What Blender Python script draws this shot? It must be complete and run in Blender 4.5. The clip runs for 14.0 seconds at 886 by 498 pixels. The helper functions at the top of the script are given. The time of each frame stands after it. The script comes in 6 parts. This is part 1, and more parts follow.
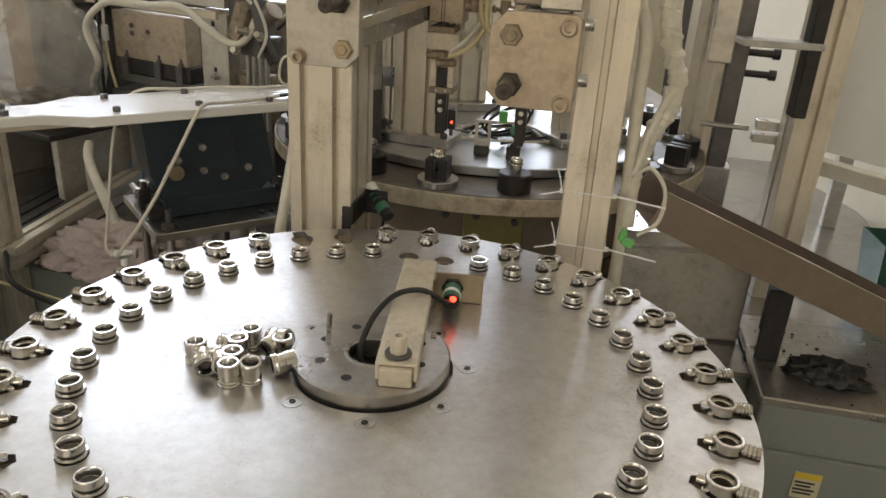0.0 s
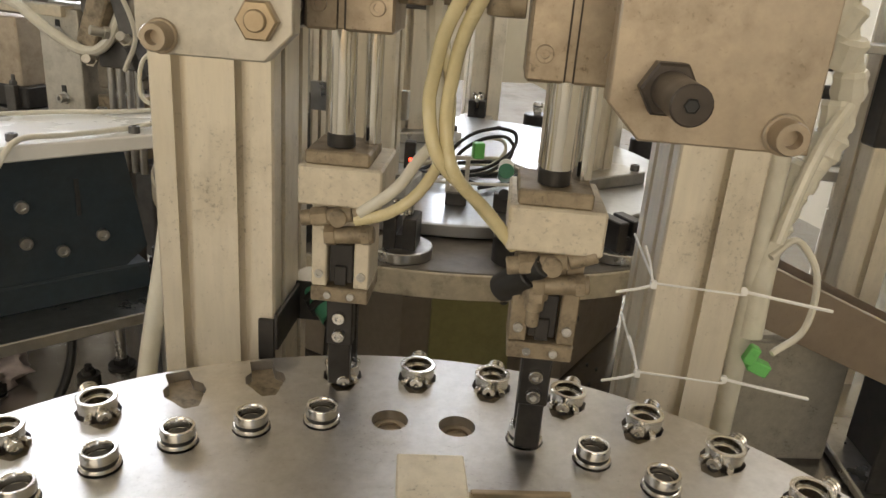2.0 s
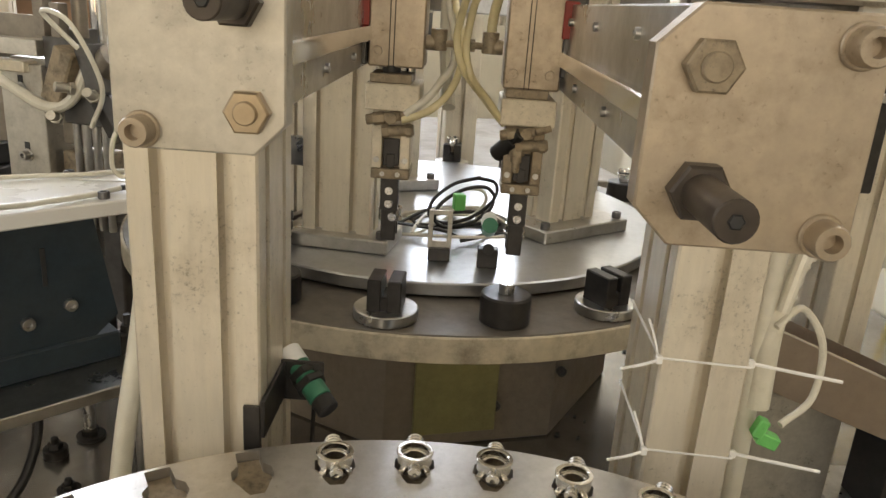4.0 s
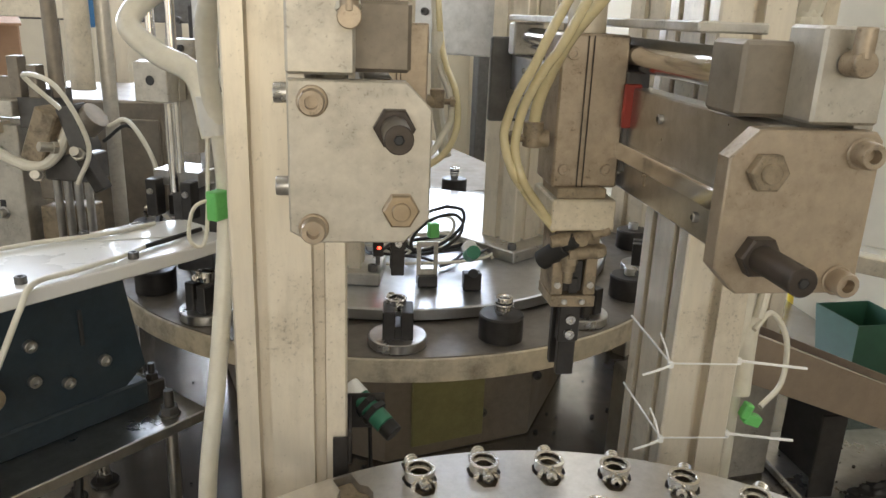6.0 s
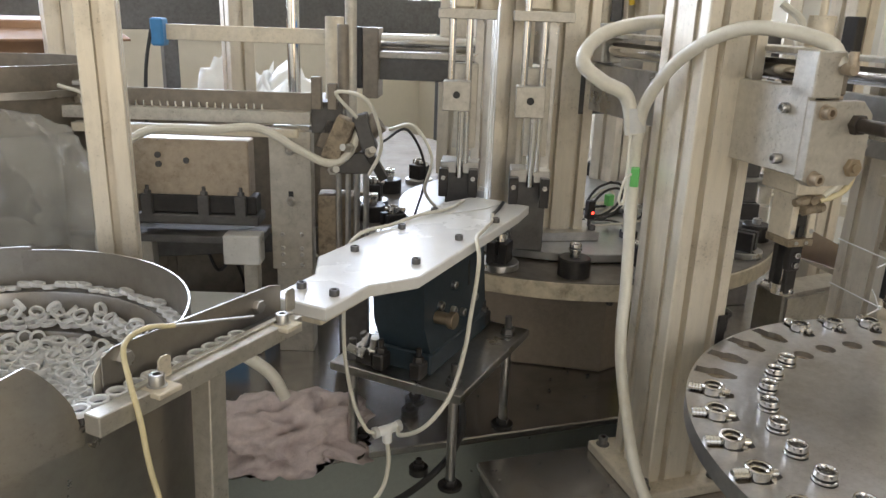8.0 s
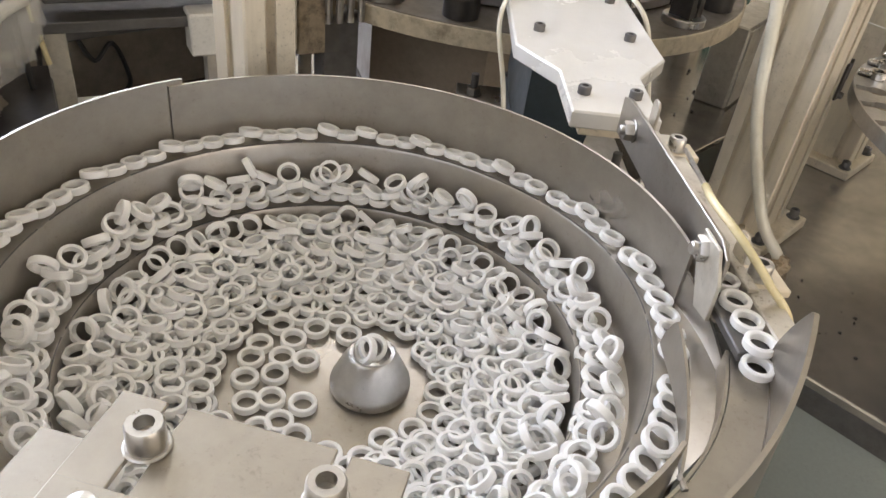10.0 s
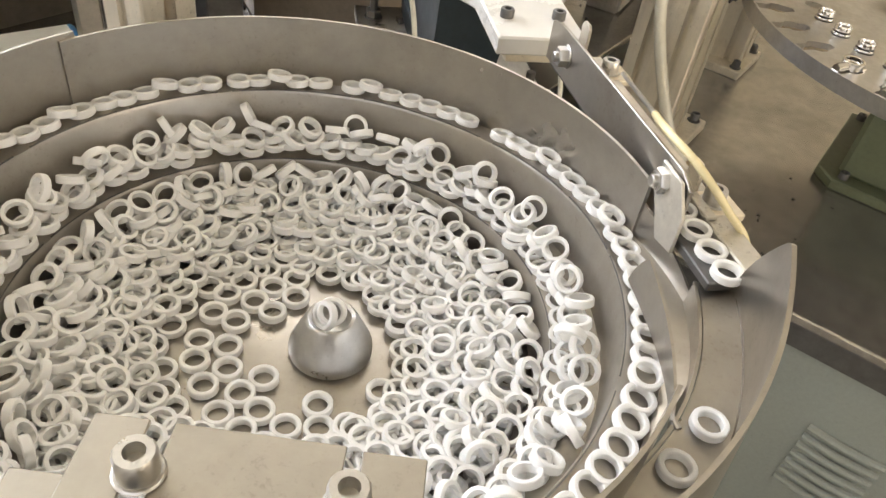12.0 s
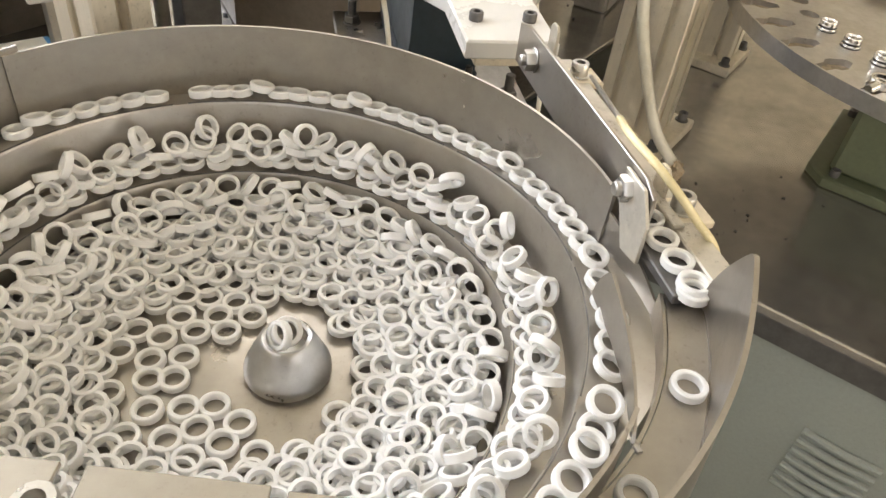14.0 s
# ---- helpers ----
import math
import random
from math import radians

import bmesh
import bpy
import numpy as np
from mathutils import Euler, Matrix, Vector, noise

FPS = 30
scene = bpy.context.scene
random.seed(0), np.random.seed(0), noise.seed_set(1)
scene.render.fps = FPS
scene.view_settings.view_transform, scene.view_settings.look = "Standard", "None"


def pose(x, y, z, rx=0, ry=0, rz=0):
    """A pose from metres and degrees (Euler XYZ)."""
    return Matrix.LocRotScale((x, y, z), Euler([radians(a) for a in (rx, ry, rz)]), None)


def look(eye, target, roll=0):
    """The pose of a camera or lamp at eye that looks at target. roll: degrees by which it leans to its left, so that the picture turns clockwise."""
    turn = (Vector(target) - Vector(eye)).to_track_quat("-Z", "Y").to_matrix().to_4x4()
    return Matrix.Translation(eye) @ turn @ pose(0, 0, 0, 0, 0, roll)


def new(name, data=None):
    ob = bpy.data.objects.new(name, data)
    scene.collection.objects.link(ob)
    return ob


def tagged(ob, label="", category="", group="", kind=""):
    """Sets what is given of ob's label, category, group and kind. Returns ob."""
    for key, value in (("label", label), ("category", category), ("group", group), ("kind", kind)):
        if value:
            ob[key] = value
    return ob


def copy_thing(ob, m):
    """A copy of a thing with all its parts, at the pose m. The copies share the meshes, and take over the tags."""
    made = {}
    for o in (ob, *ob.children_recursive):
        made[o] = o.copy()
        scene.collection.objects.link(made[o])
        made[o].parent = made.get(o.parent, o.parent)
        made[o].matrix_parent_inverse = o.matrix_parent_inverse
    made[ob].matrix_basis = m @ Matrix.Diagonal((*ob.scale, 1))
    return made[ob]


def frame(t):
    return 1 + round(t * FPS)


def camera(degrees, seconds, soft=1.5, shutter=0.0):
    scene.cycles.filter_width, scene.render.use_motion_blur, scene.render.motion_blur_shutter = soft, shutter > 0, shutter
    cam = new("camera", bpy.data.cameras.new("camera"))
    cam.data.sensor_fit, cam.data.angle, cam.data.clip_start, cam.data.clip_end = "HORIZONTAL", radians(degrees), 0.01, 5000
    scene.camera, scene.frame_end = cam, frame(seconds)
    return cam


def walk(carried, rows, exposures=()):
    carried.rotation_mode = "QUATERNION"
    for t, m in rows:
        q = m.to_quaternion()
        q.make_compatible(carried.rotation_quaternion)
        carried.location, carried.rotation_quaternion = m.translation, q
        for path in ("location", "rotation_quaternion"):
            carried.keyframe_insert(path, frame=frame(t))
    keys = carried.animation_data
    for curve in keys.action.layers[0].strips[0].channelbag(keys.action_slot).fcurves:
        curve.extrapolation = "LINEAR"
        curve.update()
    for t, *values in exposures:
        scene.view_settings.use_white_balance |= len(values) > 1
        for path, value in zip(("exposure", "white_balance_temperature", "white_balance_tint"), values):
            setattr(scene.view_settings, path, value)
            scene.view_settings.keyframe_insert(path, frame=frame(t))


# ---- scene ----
cam = camera(61.0, 14.0)
PATH = [
    (0, (-0.004, -0.531, 1.331), (0.191, 1.3, 0.55), 3.6),
    (0.5, (-0.009, -0.355, 1.29), (0.313, 1.458, 0.509), 4.6),
    (1, (-0.015, -0.221, 1.263), (0.368, 1.585, 0.493), 4.7),
    (1.5, (-0.01, -0.187, 1.255), (0.393, 1.629, 0.518), 4.7),
    (2, (-0.025, -0.149, 1.249), (0.407, 1.675, 0.55), 4.5),
    (2.5, (-0.025, -0.125, 1.261), (0.44, 1.702, 0.592), 4.3),
    (3, (-0.029, -0.119, 1.266), (0.465, 1.709, 0.621), 4.1),
    (5.5, (-0.069, -0.113, 1.286), (0.482, 1.716, 0.694), 3.6),
    (6, (-0.164, -0.152, 1.319), (0.615, 1.59, 0.72), 2.2),
    (6.5, (-0.297, -0.265, 1.371), (0.464, 1.487, 0.777), 1.7),
    (7, (-0.361, -0.309, 1.383), (0.313, 1.496, 0.846), 3.4),
    (7.5, (-0.592, -0.264, 1.394), (0.306, 1.439, 0.853), 2.4),
    (8, (-0.775, -0.182, 1.356), (0.302, 1.391, 0.751), 2.0),
    (8.5, (-0.918, 0.006, 1.358), (0.326, 1.419, 0.682), 2.2),
    (9, (-1.003, 0.169, 1.324), (0.391, 1.362, 0.527), 3.2),
    (9.2, (-1.016, 0.22, 1.313), (0.401, 1.312, 0.418), 4.3),
    (11.3, (-1.021, 0.375, 1.306), (0.445, 0.746, -0.003), 9.9),
    (11.5, (-1.02, 0.375, 1.308), (0.448, 0.742, 0.0), 9.9),
    (12, (-1.011, 0.379, 1.308), (0.463, 0.743, 0.006), 9.4),
    (12.5, (-1.005, 0.374, 1.309), (0.473, 0.736, 0.011), 9.1),
    (13, (-1.0, 0.37, 1.31), (0.482, 0.731, 0.016), 8.7),
    (13.5, (-0.997, 0.369, 1.311), (0.484, 0.727, 0.015), 8.3),
    (14, (-0.989, 0.363, 1.305), (0.486, 0.736, 0.007), 8.0),
]
EXPOSURE = [(0, -0.60, 6450, 13), (3, -0.14, 6700, 13), (5.5, -0.10, 6200, 12), (6.5, -0.22, 5950, 12), (7.5, -0.44, 5950, 13), (8.5, -0.06, 5850, 16), (9.0, -0.04, 5900, 19), (11.3, 0.34, 6700, 14), (14, 0.34, 6700, 14)]
walk(cam, [(t, look(e, g, r)) for t, e, g, r in PATH], EXPOSURE)

# ---------------------------------------------------------------- light
world = bpy.data.worlds.new("daylight")
scene.world = world
world.use_nodes = True
sky = world.node_tree.nodes.new("ShaderNodeTexSky")
sky.sky_type, sky.sun_disc = "NISHITA", False
sky.sun_elevation, sky.sun_rotation = radians(38), radians(200)
world.node_tree.links.new(sky.outputs[0], world.node_tree.nodes["Background"].inputs[0])
world.node_tree.nodes["Background"].inputs[1].default_value = 0.12


def window_light(name, m, w, h, watts, tint):
    lamp = bpy.data.lights.new(name, "AREA")
    lamp.shape, lamp.size, lamp.size_y, lamp.energy, lamp.color = "RECTANGLE", w, h, watts, tint
    ob = new(name, lamp)
    ob.matrix_basis = m
    return ob


# ---------------------------------------------------------------- building blocks
ANG = -16.6
UV = pose(0, 0, 0, 0, 0, ANG)
UD = Vector((math.cos(radians(ANG)), math.sin(radians(ANG)), 0))
VD = Vector((-UD.y, UD.x, 0))
I4 = Matrix.Identity(4)


class G:
    """Collects plain geometry in lists."""

    def __init__(self):
        self.v, self.f = [], []

    def add(self, verts, faces, m=I4):
        k = len(self.v)
        self.v += [tuple(m @ Vector(p)) for p in verts]
        self.f += [tuple(k + i for i in f) for f in faces]
        return self

    def box(self, cx, cy, cz, sx, sy, sz, ch=0.0008, m=I4, rz=0.0):
        h = (sx / 2, sy / 2, sz / 2)
        ch = min(ch, 0.45 * min(h))
        vs, ix = [], {}
        for a in (-1, 1):
            for b in (-1, 1):
                for c in (-1, 1):
                    for k in range(3):
                        p = [a * (h[0] - ch), b * (h[1] - ch), c * (h[2] - ch)]
                        p[k] = (a, b, c)[k] * h[k]
                        ix[a, b, c, k] = len(vs)
                        vs.append(p)
        fs = []
        for k in range(3):
            i, j = [(1, 2), (2, 0), (0, 1)][k]
            for s in (-1, 1):
                q = []
                for p, r in ((-1, -1), (1, -1), (1, 1), (-1, 1)):
                    key = [0, 0, 0]
                    key[k], key[i], key[j] = s, p, r
                    q.append(ix[key[0], key[1], key[2], k])
                fs.append(q if s > 0 else q[::-1])
        for k in range(3):
            i, j = [(1, 2), (2, 0), (0, 1)][k]
            for p in (-1, 1):
                for r in (-1, 1):
                    e = []
                    for s, w in ((-1, i), (1, i), (1, j), (-1, j)):
                        key = [0, 0, 0]
                        key[k], key[i], key[j] = s, p, r
                        e.append(ix[key[0], key[1], key[2], w])
                    fs.append(e if p * r < 0 else e[::-1])
        for a in (-1, 1):
            for b in (-1, 1):
                for c in (-1, 1):
                    t = [ix[a, b, c, k] for k in range(3)]
                    fs.append(t if a * b * c > 0 else t[::-1])
        return self.add(vs, fs, m @ pose(cx, cy, cz, 0, 0, rz))

    def lathe(self, prof, seg=24, m=I4, close=False):
        vs, fs = [], []
        for r, z in prof:
            for i in range(seg):
                a = 2 * math.pi * i / seg
                vs.append((r * math.cos(a), r * math.sin(a), z))
        n = len(prof)
        for j in range(n if close else n - 1):
            for i in range(seg):
                a, b = j * seg + i, j * seg + (i + 1) % seg
                k = (j + 1) % n
                fs.append((a, b, k * seg + (i + 1) % seg, k * seg + i))
        if not close:
            fs.append(tuple(range(seg))[::-1])
            fs.append(tuple((n - 1) * seg + i for i in range(seg)))
        return self.add(vs, fs, m)

    def cyl(self, r, h, m=I4, seg=24, ch=0.0006, r2=None):
        q = r if r2 is None else r2
        return self.lathe([(r - ch, 0), (r, ch), (q, h - ch), (q - ch, h)], seg, m)

    def ring(self, ri, ro, h, m=I4, seg=24, ch=0.0006):
        return self.lathe([(ri + ch, 0), (ro - ch, 0), (ro, ch), (ro, h - ch), (ro - ch, h), (ri + ch, h), (ri, h - ch), (ri, ch)], seg, m, True)

    def poly(self, pts, z0, z1, ch=0.001, m=I4):
        n = len(pts)
        c = Vector((sum(p[0] for p in pts) / n, sum(p[1] for p in pts) / n))

        def inset(d):
            out = []
            for i in range(n):
                a, b, q = Vector(pts[i - 1]), Vector(pts[i]), Vector(pts[(i + 1) % n])
                e1, e2 = (b - a).normalized(), (q - b).normalized()
                n1, n2 = Vector((-e1.y, e1.x)), Vector((-e2.y, e2.x))
                w = (n1 + n2) / max(0.3, 1 + n1.dot(n2))
                out.append(b + w * d)
            return out
        rows = [(inset(ch), z0), (inset(0), z0 + ch), (inset(0), z1 - ch), (inset(ch), z1)]
        vs = [(p.x, p.y, z) for ps, z in rows for p in ps]
        fs = [tuple(range(n))[::-1], tuple(3 * n + i for i in range(n))]
        for j in range(3):
            for i in range(n):
                fs.append((j * n + i, j * n + (i + 1) % n, (j + 1) * n + (i + 1) % n, (j + 1) * n + i))
        return self.add(vs, fs, m)

    def tube(self, pts, r, seg=8, steps=6, m=I4):
        P = [Vector(p) for p in pts]
        if len(P) == 2:
            P = [P[0], (P[0] + P[1]) / 2, P[1]]
        Q = [2 * P[0] - P[1]] + P + [2 * P[-1] - P[-2]]
        line = []
        for i in range(1, len(Q) - 2):
            a, b, c, d = Q[i - 1:i + 3]
            for k in range(steps):
                t = k / steps
                line.append(0.5 * (2 * b + (c - a) * t + (2 * a - 5 * b + 4 * c - d) * t * t + (3 * b - a - 3 * c + d) * t ** 3))
        line.append(P[-1])
        side = None
        vs, fs = [], []
        for i, p in enumerate(line):
            d = (line[min(i + 1, len(line) - 1)] - line[max(i - 1, 0)]).normalized()
            if side is None:
                side = d.orthogonal().normalized()
            side = (side - d * side.dot(d)).normalized()
            up = d.cross(side)
            for k in range(seg):
                a = 2 * math.pi * k / seg
                vs.append(p + r * (math.cos(a) * side + math.sin(a) * up))
        for i in range(len(line) - 1):
            for k in range(seg):
                fs.append((i * seg + k, i * seg + (k + 1) % seg, (i + 1) * seg + (k + 1) % seg, (i + 1) * seg + k))
        fs.append(tuple(range(seg))[::-1])
        fs.append(tuple((len(line) - 1) * seg + k for k in range(seg)))
        return self.add(vs, fs, m)

    def screw(self, r, h, m=I4):
        """A socket head cap screw, its head standing on z = 0."""
        return self.lathe([(r, 0), (r, h * 0.88), (r * 0.9, h), (r * 0.52, h), (r * 0.5, h * 0.45)], 14, m)

    def hexnut(self, r, h, m=I4, stud=0.0):
        self.lathe([(r, 0), (r, h * 0.85), (r * 0.9, h)], 6, m)
        if stud:
            self.cyl(r * 0.52, stud, m, 14)
        return self

    def mesh(self, name):
        me = bpy.data.meshes.new(name)
        me.from_pydata(self.v, [], self.f)
        bm = bmesh.new()
        bm.from_mesh(me)
        bmesh.ops.recalc_face_normals(bm, faces=bm.faces)
        for f in bm.faces:
            f.smooth = True
        for e in bm.edges:
            if len(e.link_faces) == 2 and e.calc_face_angle(0) > 0.6:
                e.smooth = False
        bm.to_mesh(me)
        bm.free()
        return me


def part(name, g, mat, parent=None, label="", m=None):
    me = g if isinstance(g, bpy.types.Mesh) else g.mesh(name)
    if not me.materials:
        me.materials.append(mat)
    ob = new(name, me)
    if parent:
        ob.parent = parent
    if m is not None:
        ob.matrix_basis = m
    if label:
        ob["label"] = label
    return ob


def thing(name, label, category, m=I4, group="", kind=""):
    ob = new(name)
    ob.empty_display_size = 0.02
    ob.matrix_basis = m
    return tagged(ob, label, category, group, kind)


def solid(name, g, mat, label, category, m=I4, group="", kind=""):
    return tagged(part(name, g, mat, None, "", m), label, category, group, kind)


AX, AY = pose(0, 0, 0, 0, 90, 0), pose(0, 0, 0, 90, 0, 0)   # z turned to +x, z turned to -y
AYB = pose(0, 0, 0, -90, 0, 0)                              # z turned to +y


def T(x, y, z, rx=0, ry=0, rz=0):
    return pose(x, y, z, rx, ry, rz)


# ---------------------------------------------------------------- materials
def material(name, color, rough=0.5, metal=0.0, vary=0.25, scale=30.0, bump=0.1, stain=0.3, stain_color=None, stain_scale=6.0,
             grain=None, spec=0.5, emit=None, coat=0.0, fine=0.3):
    mat = bpy.data.materials.new(name)
    mat.use_nodes = True
    nt = mat.node_tree
    N, L = nt.nodes, nt.links
    bs = N["Principled BSDF"]
    bs.inputs["Metallic"].default_value = metal
    bs.inputs["Specular IOR Level"].default_value = spec
    bs.inputs["Coat Weight"].default_value = coat
    tc = N.new("ShaderNodeTexCoord")
    info = N.new("ShaderNodeObjectInfo")
    off = N.new("ShaderNodeVectorMath")
    off.operation = "MULTIPLY_ADD"
    off.inputs[1].default_value = grain or (1, 1, 1)
    L.new(tc.outputs["Object"], off.inputs[0])
    mul = N.new("ShaderNodeMath")
    mul.operation = "MULTIPLY"
    mul.inputs[1].default_value = 7.0
    L.new(info.outputs["Random"], mul.inputs[0])
    L.new(mul.outputs[0], off.inputs[2])
    n1 = N.new("ShaderNodeTexNoise")
    n1.inputs["Scale"].default_value, n1.inputs["Detail"].default_value, n1.inputs["Roughness"].default_value = scale, 6, 0.65
    L.new(off.outputs[0], n1.inputs["Vector"])
    n2 = N.new("ShaderNodeTexNoise")
    n2.inputs["Scale"].default_value, n2.inputs["Detail"].default_value, n2.inputs["Roughness"].default_value = stain_scale, 8, 0.68
    L.new(tc.outputs["Object"], n2.inputs["Vector"])
    dark = stain_color or tuple(c * 0.45 for c in color)
    mix = N.new("ShaderNodeMix")
    mix.data_type = "RGBA"
    ramp = N.new("ShaderNodeMapRange")
    ramp.inputs[1].default_value, ramp.inputs[2].default_value = 0.48, 0.78
    ramp.inputs[3].default_value, ramp.inputs[4].default_value = 0.0, stain
    L.new(n2.outputs[0], ramp.inputs[0])
    L.new(ramp.outputs[0], mix.inputs[0])
    mix.inputs[6].default_value, mix.inputs[7].default_value = (*color, 1), (*dark, 1)
    # small specks of dirt, thicker where the large stains are
    n3 = N.new("ShaderNodeTexNoise")
    n3.inputs["Scale"].default_value, n3.inputs["Detail"].default_value, n3.inputs["Roughness"].default_value = 330, 5, 0.75
    L.new(tc.outputs["Object"], n3.inputs["Vector"])
    both = N.new("ShaderNodeMath")
    both.operation = "MULTIPLY_ADD"
    both.inputs[1].default_value = 0.45
    L.new(n2.outputs[0], both.inputs[0])
    L.new(n3.outputs[0], both.inputs[2])
    sp = N.new("ShaderNodeMapRange")
    sp.inputs[1].default_value, sp.inputs[2].default_value = 0.82, 0.96
    sp.inputs[3].default_value, sp.inputs[4].default_value = 0.0, fine
    L.new(both.outputs[0], sp.inputs[0])
    mix2 = N.new("ShaderNodeMix")
    mix2.data_type = "RGBA"
    L.new(sp.outputs[0], mix2.inputs[0])
    L.new(mix.outputs[2], mix2.inputs[6])
    mix2.inputs[7].default_value = (*(c * 0.5 for c in dark), 1)
    hsv = N.new("ShaderNodeHueSaturation")
    val = N.new("ShaderNodeMapRange")
    val.inputs[1].default_value, val.inputs[2].default_value = 0.25, 0.75
    val.inputs[3].default_value, val.inputs[4].default_value = 1 - vary, 1 + vary * 0.6
    L.new(n1.outputs[0], val.inputs[0])
    L.new(val.outputs[0], hsv.inputs["Value"])
    L.new(mix2.outputs[2], hsv.inputs["Color"])
    L.new(hsv.outputs[0], bs.inputs["Base Color"])
    rr = N.new("ShaderNodeMapRange")
    rr.inputs[1].default_value, rr.inputs[2].default_value = 0.3, 0.7
    rr.inputs[3].default_value, rr.inputs[4].default_value = max(0.03, rough * 0.8), min(1, rough * 1.25)
    L.new(n2.outputs[0], rr.inputs[0])
    L.new(rr.outputs[0], bs.inputs["Roughness"])
    if bump:
        bp = N.new("ShaderNodeBump")
        bp.inputs["Strength"].default_value, bp.inputs["Distance"].default_value = bump, 0.0006
        L.new(n1.outputs[0], bp.inputs["Height"])
        L.new(bp.outputs[0], bs.inputs["Normal"])
    if emit:
        bs.inputs["Emission Color"].default_value, bs.inputs["Emission Strength"].default_value = (*emit[:3], 1), emit[3]
    return mat


disc_steel = material("ground_steel", (0.58, 0.565, 0.545), 0.37, 1.0, 0.14, 130, 0.10, 0.85, (0.40, 0.355, 0.30), 7, fine=0.55)
table_steel = material("bright_table_steel", (0.52, 0.525, 0.53), 0.33, 1.0, 0.10, 90, 0.04, 0.4, (0.34, 0.33, 0.31), 8)
worn_plate = material("browned_aluminium_plate", (0.45, 0.375, 0.285), 0.40, 0.6, 0.15, 120, 0.12, 0.75, (0.22, 0.17, 0.115), 28, fine=0.65)
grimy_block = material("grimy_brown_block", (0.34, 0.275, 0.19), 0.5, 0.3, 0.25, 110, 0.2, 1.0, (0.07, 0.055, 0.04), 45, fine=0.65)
stop_metal = material("brown_black_stop_metal", (0.075, 0.062, 0.052), 0.42, 0.5, 0.3, 80, 0.15, 0.4, (0.14, 0.115, 0.09), 30)
steel = material("machined_steel", (0.54, 0.53, 0.51), 0.30, 1.0, 0.18, 70, 0.10, 0.5, (0.22, 0.20, 0.17), 14)
old_steel = material("oily_plate_steel", (0.17, 0.15, 0.125), 0.48, 0.4, 0.25, 60, 0.15, 0.7, (0.16, 0.13, 0.10), 22)
plate_alu = material("greyed_aluminium", (0.54, 0.51, 0.445), 0.42, 0.65, 0.16, 120, 0.12, 0.55, (0.28, 0.25, 0.20), 26, fine=0.65)
alu = material("anodised_aluminium", (0.76, 0.695, 0.575), 0.40, 0.50, 0.10, 150, 0.05, 0.65, (0.42, 0.365, 0.27), 11, grain=(1, 1, 0.12), fine=0.65)
slot_dark = material("shaded_slot_liner", (0.10, 0.095, 0.085), 0.7, 0.0, 0.2, 60, 0.0, 0.2)
cream_alu = material("milled_aluminium_block", (0.71, 0.64, 0.51), 0.5, 0.35, 0.12, 140, 0.10, 0.45, (0.42, 0.37, 0.28), 30, fine=0.65)
chrome = material("nickel_plating", (0.68, 0.66, 0.62), 0.17, 1.0, 0.10, 60, 0.03, 0.2, (0.4, 0.36, 0.3), 40, fine=0.15)
rod_chrome = material("polished_rod", (0.74, 0.73, 0.71), 0.12, 1.0, 0.05, 40, 0.0, 0.2, fine=0.1)
black_steel = material("blackened_steel", (0.045, 0.042, 0.040), 0.38, 0.5, 0.3, 80, 0.15, 0.4, (0.10, 0.085, 0.07), 30)
dark_metal = material("dark_grey_metal", (0.13, 0.125, 0.12), 0.42, 0.6, 0.25, 60, 0.12, 0.4, (0.07, 0.06, 0.05), 20)
brown_metal = material("browned_actuator_metal", (0.26, 0.225, 0.18), 0.45, 0.5, 0.2, 60, 0.12, 0.4, (0.12, 0.10, 0.08), 20)
feeder_paint = material("dark_blue_grey_paint", (0.019, 0.032, 0.043), 0.42, 0.0, 0.25, 120, 0.2, 0.3, (0.06, 0.06, 0.055), 14)
panel_olive = material("yellowish_olive_panel", (0.30, 0.27, 0.11), 0.5, 0.0, 0.15, 90, 0.1, 0.5, (0.15, 0.13, 0.06), 12)
housing_paint = material("dull_brown_housing", (0.27, 0.22, 0.165), 0.5, 0.1, 0.15, 90, 0.1, 0.5, (0.15, 0.12, 0.09), 8)
olive_paint = material("olive_green_paint", (0.13, 0.145, 0.08), 0.45, 0.0, 0.12, 160, 0.15, 0.4, (0.07, 0.07, 0.04), 9)
cabinet_paint = material("pale_green_grey_paint", (0.27, 0.29, 0.26), 0.5, 0.0, 0.08, 200, 0.12, 0.35, (0.26, 0.26, 0.22), 5)
deck_steel = material("stainless_deck", (0.43, 0.41, 0.385), 0.22, 0.85, 0.18, 40, 0.05, 0.65, (0.11, 0.095, 0.08), 6)
cream_edge = material("worn_cream_paint", (0.56, 0.49, 0.36), 0.55, 0.0, 0.25, 60, 0.2, 0.9, (0.12, 0.09, 0.06), 26)
white_plate = material("white_acrylic_sheet", (0.74, 0.73, 0.70), 0.24, 0.0, 0.05, 40, 0.02, 0.5, (0.66, 0.64, 0.56), 8, coat=0.3, fine=0.1)
white_plastic = material("white_nylon", (0.92, 0.915, 0.895), 0.42, 0.0, 0.08, 100, 0.03, 0.2, (0.72, 0.69, 0.6), 15, fine=0)
ring_nylon = material("translucent_white_nylon", (0.93, 0.925, 0.91), 0.40, 0.0, 0.05, 100, 0.03, 0.15, (0.80, 0.77, 0.70), 15, fine=0)
nt = ring_nylon.node_tree
thin = nt.nodes.new("ShaderNodeBsdfTranslucent")
